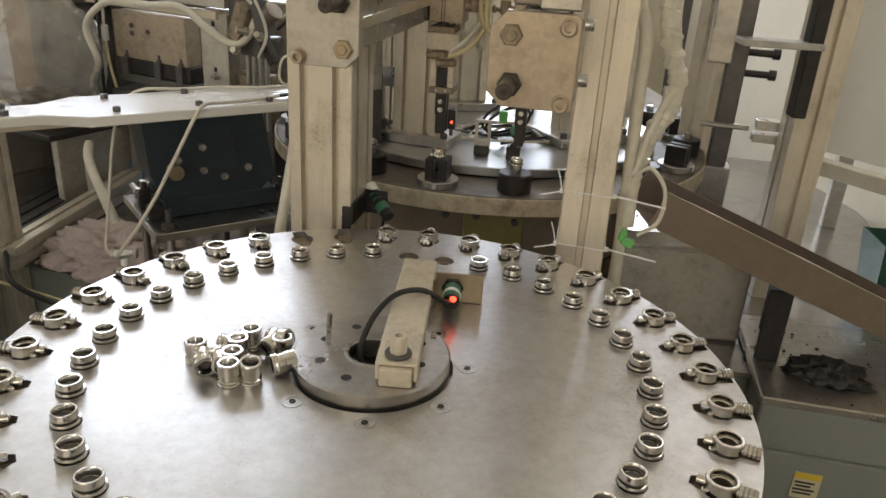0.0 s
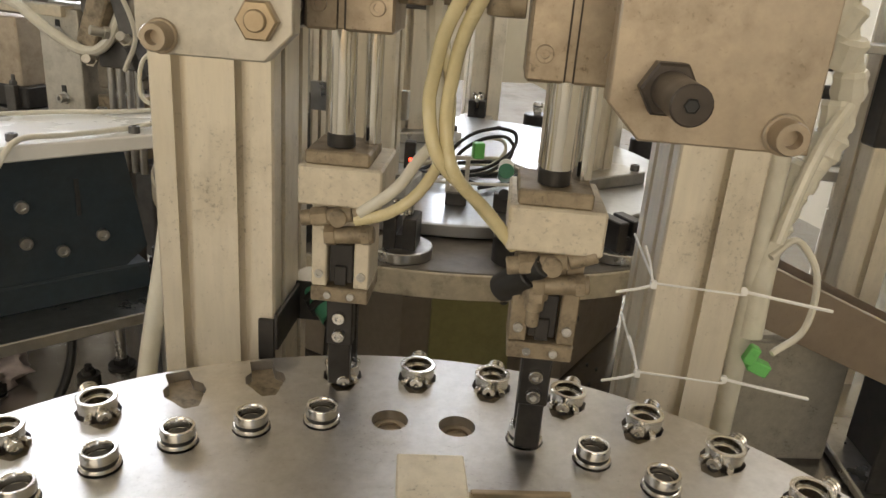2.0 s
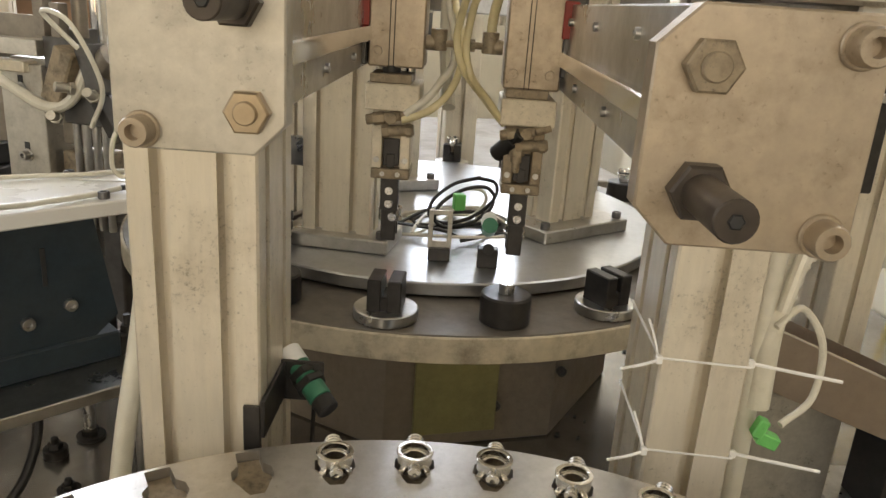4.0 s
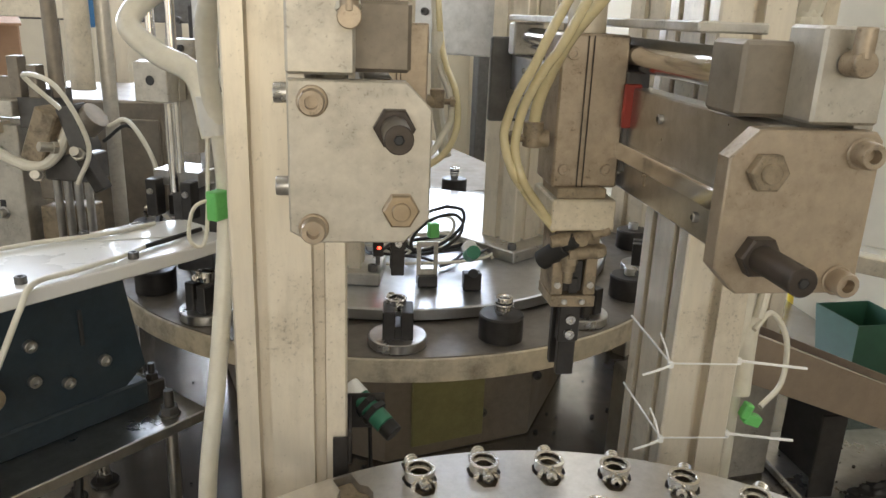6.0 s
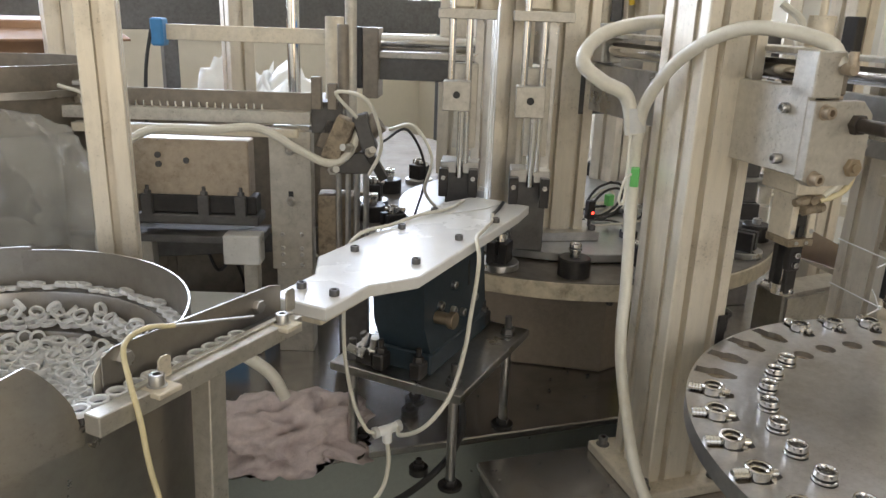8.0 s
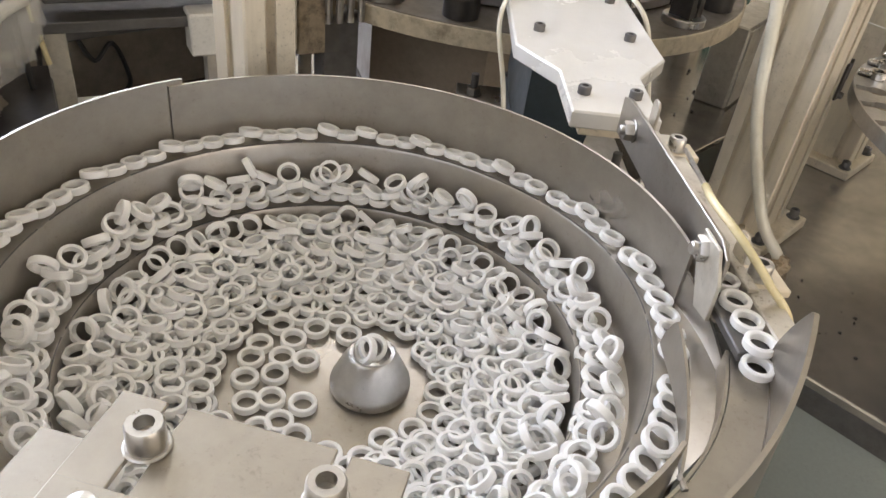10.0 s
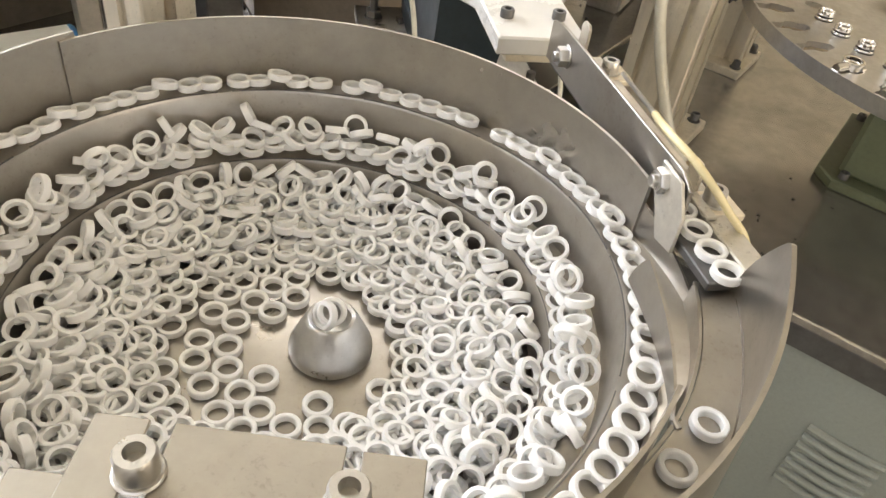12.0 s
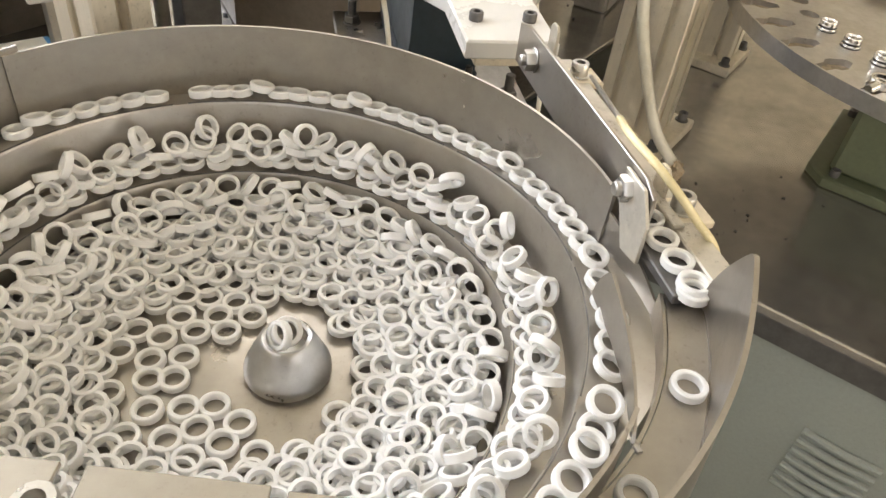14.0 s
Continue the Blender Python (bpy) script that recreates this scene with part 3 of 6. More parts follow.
spots = [(-0.140, 0.004, 0, 0), (-0.128, -0.020, 88, 200), (-0.109, -0.010, 0, 0), (-0.109, -0.028, 0, 0), (-0.094, -0.024, 8, 30), (-0.078, -0.016, 85, 110), (-0.124, 0.016, 90, 80), (-0.108, 0.010, 0, 0),
         (-0.100, 0.026, 0, 0), (-0.086, 0.008, 80, 150), (-0.084, 0.026, 75, 60), (-0.073, 0.012, 0, 0), (-0.122, 0.000, 90, 20)]
for i, (x, y, tilt, turn) in enumerate(spots):
    th = heap0 if i == 0 else copy_thing(heap0, I4)
    z = 1.0002 if tilt < 20 else 1.0090
    HEAP.append((th, T(x, y, z, 0, 0, turn) @ T(0, 0, 0, tilt, 0, 0)))

# ---------------------------------------------------------------- sensor arm on the disc's fixed centre
arm = thing("proximity_sensor", "aluminium channel arm carrying a green proximity sensor", "sensor bracket", T(0.018, -0.046, 1.0125, 0, 0, -8.5))
part("channel", G().box(0, 0.097, 0.0165, 0.032, 0.195, 0.003, 0.0006).box(-0.0145, 0.097, 0.009, 0.003, 0.195, 0.013, 0.0006).box(0.0145, 0.097, 0.009, 0.003, 0.195, 0.013, 0.0006), cream_alu, arm)
part("mounting_block", G().box(0, 0.005, 0.0073, 0.025, 0.022, 0.0146, 0.001), cream_alu, arm)
part("washer", G().cyl(0.0105, 0.003, T(0, 0.012, 0.018), 24), dark_metal, arm)
part("bolt", G().screw(0.0066, 0.014, T(0, 0.012, 0.021)), cream_alu, arm)
br = part("sensor_plate", G().box(0.040, 0.168, 0.003, 0.046, 0.003, 0.030, 0.0005).box(0.0165, 0.160, 0.003, 0.003, 0.018, 0.028, 0.0005), brass, arm, "thin brown bent sensor plate")
sn = part("sensor_body", G().cyl(0.0082, 0.040, T(0.034, 0.176, 0.004) @ AY, 24), green_plastic, arm, "green threaded sensor barrel")
part("sensor_ring", G().cyl(0.0086, 0.006, T(0.034, 0.150, 0.004) @ AY, 24), white_plastic, sn)
part("lock_nut", G().cyl(0.0105, 0.005, T(0.034, 0.166, 0.004) @ AY, 6), black_rubber, sn)
part("end_cap", G().cyl(0.0080, 0.010, T(0.034, 0.144, 0.004) @ AY, 24), black_rubber, sn)
part("indicator", G().cyl(0.0030, 0.0014, T(0.036, 0.1338, 0.008) @ AY, 12), led_red, sn, "small glowing red indicator")
cab_g = G().tube([(0.034, 0.136, 0.003), (0.026, 0.125, 0.010), (0.008, 0.118, 0.022), (-0.014, 0.100, 0.024), (-0.030, 0.074, 0.012), (-0.036, 0.050, -0.010), (-0.020, 0.046, -0.024)], 0.0026, 10)
part("cable", cab_g, black_rubber, arm)

# ---------------------------------------------------------------- columns
def column(name, x, y, w, d, z0, z1, label, slots, rz=ANG, foot=0.0):
    th = thing(name, label, "column", T(x, y, 0, 0, 0, rz))
    g = G()
    alu_column(g, w, d, z0 + (0.014 if foot else 0), z1, I4, slots)
    part("extrusion", g, alu, th)
    if foot:
        part("foot_plate", G().box(0, 0, z0 + 0.007, foot, foot, 0.014, 0.0015), cream_alu, th)
        for sx, sy in ((-1, -1), (-1, 1), (1, -1), (1, 1)):
            part("foot_bolt", G().cyl(0.009, 0.002, T(sx * foot * 0.39, sy * foot * 0.39, z0 + 0.014), 18).screw(0.0062, 0.010, T(sx * foot * 0.39, sy * foot * 0.39, z0 + 0.016)), dark_metal, th)
    return th


column("column", -0.0515, 0.3637, 0.077, 0.083, DECK, 1.80, "tall slotted aluminium extrusion column on a bolted foot", 2, foot=0.130)
column("column", 0.2473, 0.2832, 0.054, 0.083, DECK, 1.80, "tall slotted aluminium extrusion column with cable ties", (1, 2), foot=0.110)

# ---------------------------------------------------------------- the two pick-and-place slides
def slide(px, py, u0, u1, zlo, zhi, ub, uh, length, flip, label, skin):
    """A horizontal slide along the machine axis. px, py: end plate origin; ub: beam middle; flip: which side the head hangs (+1: right)."""
    m = T(px, py, 0, 0, 0, ANG)
    th = thing("transfer_slide", label, "linear slide", m, group="transfer slides")
    c = 0.013
    pl = [(u0, zlo + 0.006), (u0 + 0.010, zlo), (u1 - c, zlo), (u1, zlo + c), (u1, zhi - c), (u1 - c, zhi), (u0, zhi)]
    if flip < 0:
        pl = [(u0, zlo + c), (u0 + c, zlo), (u1, zlo), (u1, zhi - 0.004), (u1 - 0.004, zhi), (u0 + c, zhi), (u0, zhi - c)]
    # the plate stands upright: x stays, plan y becomes height
    plate = part("end_plate", G().poly(pl, -0.012, 0.0, 0.0008, T(0, 0, 0, 90, 0, 0)), skin, th, "worn aluminium end plate with grimy edges")
    w = u1 - u0
    if flip > 0:
        screws = [(u0 + 0.012, zhi - 0.010), (u0 + 0.012, zlo + 0.008)]
        nuts, stop = [(u1 - 0.015, zlo + 0.018)], (u1 - 0.019, zhi - 0.022)
    else:
        screws = [(u1 - 0.010, zlo + 0.007), (u1 - 0.010, zhi - 0.010)]
        nuts, stop = [(u0 + 0.018, zhi - 0.019)], (u0 + 0.020, zlo + 0.020)
    for x, z in screws:
        part("cap_screw", G().cyl(0.0078, 0.0012, T(x, 0, z) @ AY, 20).screw(0.0064, 0.0095, T(x, 0, z) @ AY), worn_plate, plate)
    for x, z in nuts:
        part("hex_nut", G().hexnut(0.0095, 0.0055, T(x, 0, z) @ AY, 0.0075), brass if flip > 0 else grimy_block, plate)
    part("stop_bolt", G().hexnut(0.0105, 0.007, T(stop[0], 0, stop[1]) @ AY).cyl(0.0068, 0.040, T(stop[0], 0, stop[1]) @ AY, 20), stop_metal, plate)
    part("hex_socket", G().cyl(0.0026, 0.0008, T(stop[0], -0.0398, stop[1]) @ AY, 6), ink, plate)
    zm = (zlo + zhi) / 2
    part("beam", G().box(ub, length / 2 + 0.012, zm + 0.004, 0.016, length, 0.072, 0.001), steel, th, "grey steel guide beam")
    part("side_cheek", G().box(u0 + 0.004 if flip > 0 else u1 - 0.004, 0.075, zm + 0.01, 0.010, 0.13, 0.085, 0.001), plate_alu, th)
    s = flip
    part("guide_rail", G().box(ub + s * 0.011, length / 2 + 0.02, zm - 0.004, 0.007, length - 0.03, 0.012, 0.001), rod_chrome, th, "bright linear guide rail")
    for k in range(8):
        part("rail_screw", G().screw(0.0032, 0.003, T(ub + s * 0.008, 0.07 + k * length / 9, zm + (0.026 if k % 2 else -0.020)) @ (AX if s > 0 else AX @ T(0, 0, 0, 180, 0, 0))), steel, th)
    part("cylinder", G().cyl(0.0115, length * 0.8, T(ub, 0.06, zhi + 0.022) @ AYB, 24), rod_chrome, th, "polished pneumatic cylinder tube")
    part("cylinder_head", G().box(ub, 0.045, zhi + 0.020, 0.034, 0.034, 0.036, 0.002), brown_metal, th)
    part("cylinder_head", G().box(ub, length - 0.02, zhi + 0.020, 0.034, 0.03, 0.036, 0.002), plate_alu, th)
    part("top_plate", G().box(ub, length / 2 + 0.03, zhi + 0.043, 0.040, length * 0.85, 0.006, 0.001), plate_alu, th)
    part("rear_plate", G().box(ub, length + 0.02, zm + 0.01, 0.066, 0.012, 0.10, 0.002), dark_metal, th)
    part("mount_block", G().box(u0 + 0.016 if flip > 0 else u1 - 0.018, 0.02, zhi + 0.024, 0.034, 0.030, 0.044, 0.0015), plate_alu, th)
    part("hose_fitting", G().cyl(0.006, 0.012, T(u0 + 0.030 if flip > 0 else u1 - 0.022, 0.004, zhi + 0.030) @ AY, 14).cyl(0.0045, 0.014, T(u0 + 0.030 if flip > 0 else u1 - 0.022, -0.004, zhi + 0.032), 14), worn_plate, th)
    for z in (zlo + 0.022, zhi - 0.010):
        part("side_screw", G().screw(0.0055, 0.008, T(u0 - 0.0015 if flip > 0 else u1 + 0.0015, 0.035, z) @ (AX @ T(0, 0, 0, 180, 0, 0) if flip > 0 else AX)), steel, th)
    return th


slide(-0.077, 0.212, -0.009, 0.062, 1.204, 1.286, 0.036, 0.070, 0.50, 1, "worn grey pneumatic transfer slide on the column", plate_alu)
slide(0.148, 0.088, -0.059, 0.015, 1.195, 1.274, -0.028, -0.065, 0.58, -1, "brownish grey pneumatic transfer slide with end plate", worn_plate)


def pick_head(label, s, body, grip_mat):
    """A vertical pick unit; its origin is the gripping point at disc height. Returns thing and its moving gripper."""
    th = thing("pick_head", label, "pick head", group="pick heads")
    zb = 0.214 if s > 0 else 0.203
    part("cylinder_block", G().box(0.001, 0.006, (zb + 0.309) / 2, 0.048, 0.044, 0.309 - zb, 0.0015), body, th, "grimy grey-brown pneumatic block")
    part("grooved_cover", G().box(-0.001, -0.0172, (zb + 0.309) / 2, 0.0008, 0.0012, 0.307 - zb, 0.0002).box(-0.005, -0.0172, (zb + 0.309) / 2, 0.0008, 0.0012, 0.307 - zb, 0.0002), stop_metal, th)
    part("carriage", G().box(-s * 0.032, 0.006, 0.250, 0.016, 0.050, 0.070, 0.001), dark_metal, th)
    part("bumper", G().box(-s * 0.028, -0.0205, 0.262, 0.012, 0.004, 0.030, 0.0008), red_plastic, th)
    for x, z in ((-0.015, zb + 0.013), (0.016, zb + 0.013), (-0.015, 0.296)):
        part("cap_screw", G().screw(0.0042, 0.0026, T(x, -0.016, z) @ AY), body, th)
    part("air_cylinder", G().cyl(0.0135, 0.055, T(0, 0.008, 0.309), 24).cyl(0.0040, 0.020, T(0, 0.008, 0.364), 12), cream_alu, th)
    part("elbow_fitting", G().cyl(0.0065, 0.014, T(s * 0.025, -0.004, 0.236) @ T(0, 0, 0, 0, 90 * s, 0), 14).cyl(0.0072, 0.018, T(s * 0.036, -0.004, 0.230), 16).cyl(0.0030, 0.014, T(s * 0.040, -0.004, 0.236) @ T(0, 0, 0, 0, 90 * s, 0), 10).hexnut(0.0052, 0.004, T(s * 0.049, -0.004, 0.236) @ T(0, 0, 0, 0, 90 * s, 0)), grimy_block, th)
    gr = part("gripper_mount", G().box(0, 0.003, 0.1835, 0.047, 0.056, 0.023, 0.0012), cream_alu, th, "cream milled aluminium block")
    part("adapter_plate", G().box(-0.002, -0.002, 0.199, 0.036, 0.042, 0.008, 0.001), grimy_block, gr, "oil-blackened adapter plate")
    part("guide_rod", G().cyl(0.0075, 0.100, T(-0.003, -0.008, 0.207), 24), rod_chrome, gr)
    part("guide_rod", G().cyl(0.0050, 0.100, T(0.012, 0.006, 0.203), 18), rod_chrome, gr)
    part("rod_seal", G().cyl(0.0080, 0.008, T(-0.003, -0.008, 0.203), 20), black_steel, gr)
    part("gripper_body", G().box(0, 0.004, 0.146, 0.016, 0.024, 0.052, 0.0008), grip_mat, gr)
    part("body_bridge", G().box(0, -0.0125, 0.163, 0.016, 0.009, 0.018, 0.0008), grip_mat, gr)
    for x in (-0.0125, 0.0125):
        part("body_cheek", G().box(x, 0, 0.146, 0.009, 0.034, 0.052, 0.0008), grip_mat, gr)
        part("cheek_screw", G().screw(0.0026, 0.0016, T(x, -0.017, 0.128) @ AY), steel, gr)
        part("plate_screw", G().screw(0.0022, 0.0014, T(x * 0.55, -0.019, 0.1155) @ AY), steel, gr)
    part("slot_guard", G().box(0, -0.0110, 0.134, 0.014, 0.006, 0.024, 0.0005).box(0, -0.0142, 0.127, 0.007, 0.004, 0.012, 0.0004), black_steel, gr)
    part("base_plate", G().box(0, 0, 0.1155, 0.034, 0.038, 0.009, 0.0008), grimy_block, gr)
    ft = G().cyl(0.0046, 0.030, T(-0.022, -0.022, 0.163) @ T(0, 0, 0, 0, 80, 0), 14).cyl(0.0056, 0.010, T(-0.016, -0.022, 0.164) @ T(0, 0, 0, 0, 80, 0), 6).cyl(0.0052, 0.012, T(0.000, -0.016, 0.166) @ AY, 14).cyl(0.0040, 0.014, T(0.008, -0.022, 0.168) @ T(0, 0, 0, 0, 70, 0), 12)
    part("air_fitting", ft, grimy_block, gr, "brown metal air fittings")
    part("air_fitting", G().cyl(0.0050, 0.024, T(-0.004, -0.021, 0.154) @ T(0, 0, 0, 0, 84, 0), 14).hexnut(0.0066, 0.006, T(-0.008, -0.021, 0.154) @ T(0, 0, 0, 0, 84, 0)).hexnut(0.0060, 0.005, T(0.013, -0.021, 0.1555) @ T(0, 0, 0, 0, 84, 0)), grimy_block, gr)
    for y in (-0.0105, 0.0105):
        part("finger", G().box(0, y, 0.0820, 0.0135, 0.007, 0.059, 0.0008), black_steel, gr)
    part("jaw", G().box(0, -0.0105, 0.096, 0.016, 0.009, 0.030, 0.0008), black_steel, gr)
    for z in (0.088, 0.100):
        part("jaw_screw", G().screw(0.0038, 0.004, T(0, -0.0150, z) @ AY), steel, gr)
    if s > 0:
        runs = [([(0.012, -0.026, 0.170), (0.031, -0.027, 0.186), (0.041, -0.020, 0.200), (0.050, -0.008, 0.214), (0.049, 0.007, 0.237), (0.043, 0.034, 0.258), (0.040, 0.057, 0.282), (0.036, 0.060, 0.34)], 0.0033, hose_white),
                ([(0.010, -0.024, 0.165), (0.030, -0.030, 0.174), (0.046, -0.026, 0.188), (0.056, -0.012, 0.210), (0.055, 0.004, 0.240), (0.048, 0.030, 0.262), (0.044, 0.052, 0.290), (0.040, 0.060, 0.34)], 0.0033, hose_yellow)]
        part("taped_hose", G().tube([(0.048, 0.010, 0.180), (0.045, 0.024, 0.20), (0.041, 0.040, 0.235), (0.040, 0.050, 0.30)], 0.0062, 10), hose_white, th, "white hose wrapped in crinkled tape")
    else:
        runs = []
        for k, mt in ((0, hose_yellow), (1, hose_yellow)):
            dx, dz = (0.0, -0.008)[k], (0.0, 0.007)[k]
            runs.append(([(-0.019, -0.020, 0.172), (-0.033 + dx, -0.026, 0.190 + dz), (-0.050 + dx, -0.043, 0.212 + dz), (-0.056 + dx, -0.038, 0.233 + dz), (-0.054 + dx, -0.042, 0.257), (-0.050 + dx, -0.052, 0.274), (-0.044 + dx, -0.058, 0.288), (-0.036 + dx, -0.066, 0.304 + dz),
                          (-0.020 + dx, -0.075, 0.340 + dz), (-0.002 + dx, -0.078, 0.366 + dz), (0.012 + dx, -0.065, 0.390 + dz), (0.018, -0.035, 0.400 + dz), (0.010, -0.005, 0.392)], 0.0031, mt))
        part("air_hose", G().tube([(-0.036, -0.004, 0.246), (-0.034, -0.012, 0.268), (-0.024, -0.034, 0.305), (-0.006, -0.050, 0.335), (0.006, -0.030, 0.350), (0.004, 0.0, 0.350)], 0.0042, 14, 8), hose_yellow, th, "thick yellowed air hose")
        part("position_sensor", G().cyl(0.0078, 0.026, T(-0.009, -0.020, 0.160) @ T(0, 0, 0, 35, 40, 0) @ T(0, 0, -0.026), 18).cyl(0.0055, 0.010, T(-0.009, -0.020, 0.160) @ T(0, 0, 0, 35, 40, 0), 14), black_rubber, gr, "black tilted barrel sensor")
        part("vertical_fitting", G().cyl(0.0050, 0.020, T(-0.006, -0.020, 0.140), 14).hexnut(0.0066, 0.006, T(-0.006, -0.020, 0.146)).cyl(0.0034, 0.010, T(-0.006, -0.020, 0.131), 12), grimy_block, gr, "brown upright air fitting")
    for pts, r, mt in runs:
        part("air_hose", G().tube(pts, r, 14, 8), mt, gr)
    return th, gr


head_l, grip_l = pick_head("pneumatic pick head with long black gripper fingers", 1, worn_plate, cream_alu)
head_r, grip_r = pick_head("pneumatic pick head with cream block and dark fingers", -1, worn_plate, grimy_block)


# ---------------------------------------------------------------- rear indexing ring
C2 = (0.22, 0.88)
NEST_TOP, RN = 0.020, 0.365
ring_table = thing("indexing_ring", "oily steel indexing ring with a chipped cream rim", "indexing table", T(C2[0], C2[1], 0))
part("ring_plate", G().ring(0.285, 0.4005, 0.028, T(0, 0, 0.953), 120, 0.001), old_steel, ring_table)
part("painted_rim", G().ring(0.3990, 0.4035, 0.0262, T(0, 0, 0.9536), 120, 0.001), cream_edge, ring_table, "chipped cream paint on the rim")
fl_me = G().ring(0.010, 0.031, 0.011, T(0, 0, 0.981), 32, 0.001).mesh("flange")
blk_me = G().box(0, -0.0095, 1.006, 0.034, 0.013, 0.034, 0.001).box(0, 0.0095, 1.006, 0.034, 0.013, 0.034, 0.001).box(0, 0, 0.998, 0.030, 0.012, 0.016, 0.001).mesh("nest_block")
cup_me = G().lathe([(0.0235, 0.981), (0.0245, 0.982), (0.0245, 1.008), (0.023, 1.010), (0.010, 1.010)], 32).mesh("nest_cylinder")
pin_me = G().cyl(0.0075, 0.010, T(0, 0, 1.010), 20).mesh("nest_pin")
RING_LOAD = []
part_no = [0, 0]
for k in range(10):
    aa, ab = -110 - 36 * k, -92 - 36 * k
    ma = T(RN * math.cos(radians(aa)), RN * math.sin(radians(aa)), 0, 0, 0, aa)
    mb = T(RN * math.cos(radians(ab)), RN * math.sin(radians(ab)), 0, 0, 0, ab)
    ne = part("split_nest", blk_me, black_steel, ring_table, "black split nest on a round steel flange", ma)
    part("flange", fl_me, steel, ne)
    nb = part("round_nest", cup_me, black_steel, ring_table, "black round nest with a steel pin", mb)
    part("pin", pin_me, steel, nb)
    if k < 7:
        c1, c2 = copy_thing(proto_clip, I4), copy_thing(proto_col, I4)
        RING_LOAD.append((c1, Matrix.Translation((C2[0], C2[1], 0)) @ ma @ T(0, 0, 1.027, 0, 8, 180)))
        RING_LOAD.append((c2, Matrix.Translation((C2[0], C2[1], 0)) @ mb @ T(0, 0, 1.0215)))

tab = thing("fixed_plate", "round bright steel plate fixed above the indexing ring", "machine plate", T(C2[0], C2[1], 0))
part("plate", G().lathe([(0.30, 0.9835), (0.309, 0.9835), (0.311, 0.985), (0.311, 0.9965), (0.309, 0.998), (0.02, 0.998)], 120), table_steel, tab)
part("centre_post", G().cyl(0.12, 0.22, T(0, 0, 0.765), 48), dark_metal, tab)
hous = thing("ring_drive_housing", "brown and olive panelled drive housing under the ring", "gearbox", T(C2[0], C2[1], 0.770))
og = [(0.27 * math.cos(radians(22.5 + 45 * k)), 0.27 * math.sin(radians(22.5 + 45 * k))) for k in range(8)]
part("casing", G().poly(og, 0, 0.176, 0.003), housing_paint, hous)
part("inspection_panel", G().box(-0.02, -0.2535, 0.085, 0.10, 0.006, 0.13, 0.001), panel_olive, hous, "yellowish olive inspection panel")
for x, z in ((-0.05, 0.13), (0.015, 0.12), (0.03, 0.05), (0.11, 0.09), (-0.10, 0.13)):
    part("bolt_head", G().screw(0.006, 0.006, T(x, -0.2565 if abs(x + 0.02) < 0.05 else -0.2500, z) @ AY), dark_metal, hous)


def post_unit(x, y, rz, w, d, slots, h, base_w, base_d, label):
    th = thing("fixture_post", label, "post", T(x, y, 0.998, 0, 0, rz))
    part("base_slab", G().box(0, 0, 0.008, base_w, base_d, 0.016, 0.0015), steel, th)
    g = G()
    alu_column(g, w, d, 0.016, h, I4, slots)
    part("extrusion", g, alu, th)
    for sx in (-1, 1):
        part("cap_screw", G().screw(0.006, 0.008, T(sx * (base_w / 2 - 0.010), -base_d / 2 + 0.012, 0.016)), dark_metal, th)
    return th


post_unit(0.075, 0.725, -25, 0.080, 0.040, (2, 1), 0.62, 0.13, 0.075, "slotted aluminium post on a rounded steel slab")
post_unit(0.365, 0.775, 22, 0.080, 0.060, (2, 1), 0.66, 0.15, 0.12, "slotted aluminium post on an angular steel slab")
post_unit(0.02, 0.815, 60, 0.080, 0.040, (2, 1), 0.60, 0.11, 0.07, "slotted aluminium post behind the press unit")
post_unit(0.18, 1.02, 10, 0.080, 0.080, (2, 2), 0.75, 0.13, 0.13, "tall slotted aluminium post at the table centre")

lk = thing("link_plate", "flat steel link plate with two cap screws", "bracket", T(0.082, 0.757, 1.095, 0, 0, -25))
part("bar", G().box(-0.010, -0.012, 0, 0.13, 0.010, 0.034, 0.001), steel, lk)
for x in (-0.005, 0.025):
    part("cap_screw", G().screw(0.0052, 0.004, T(x, -0.017, 0) @ AY), dark_metal, lk)

# small sensors on the fixed plate
sb = thing("sensor_stand", "small steel slotted sensor bracket on a black foot", "bracket", T(0.175, 0.652, 0.998, 0, 0, -14))
part("foot", G().box(0, 0, 0.007, 0.024, 0.020, 0.014, 0.001), black_steel, sb)
part("slotted_plate", G().box(-0.0105, 0, 0.034, 0.005, 0.003, 0.044, 0.0004).box(0.0105, 0, 0.034, 0.005, 0.003, 0.044, 0.0004).box(0, 0, 0.0535, 0.016, 0.003, 0.005, 0.0004).box(0, 0, 0.0165, 0.016, 0.003, 0.009, 0.0004), plate_alu, sb)
gs = thing("green_sensor", "green and white barrel sensor in a black clamp", "sensor", T(0.222, 0.622, 0.998, 0, 0, -16))
part("clamp", G().box(0, 0, 0.011, 0.022, 0.014, 0.022, 0.001), black_steel, gs)
part("barrel", G().cyl(0.0085, 0.030, T(0, 0.022, 0.036) @ T(0, 0, 0, 65, 0, 0), 20), green_plastic, gs)
part("white_end", G().cyl(0.0086, 0.014, T(0, 0.034, 0.0415) @ T(0, 0, 0, 65, 0, 0), 20), white_plastic, gs)
part("eye", G().cyl(0.0062, 0.002, T(0, -0.0065, 0.0225) @ AY, 18), ink, gs)
rs = thing("red_light_sensor", "small black photo sensor with a red light", "sensor", T(0.128, 0.700, 0.998, 0, 0, -14))
part("stem", G().cyl(0.003, 0.030, T(0, 0, 0), 10), dark_metal, rs)
part("case", G().box(0, 0, 0.044, 0.013, 0.014, 0.032, 0.0012), black_steel, rs)
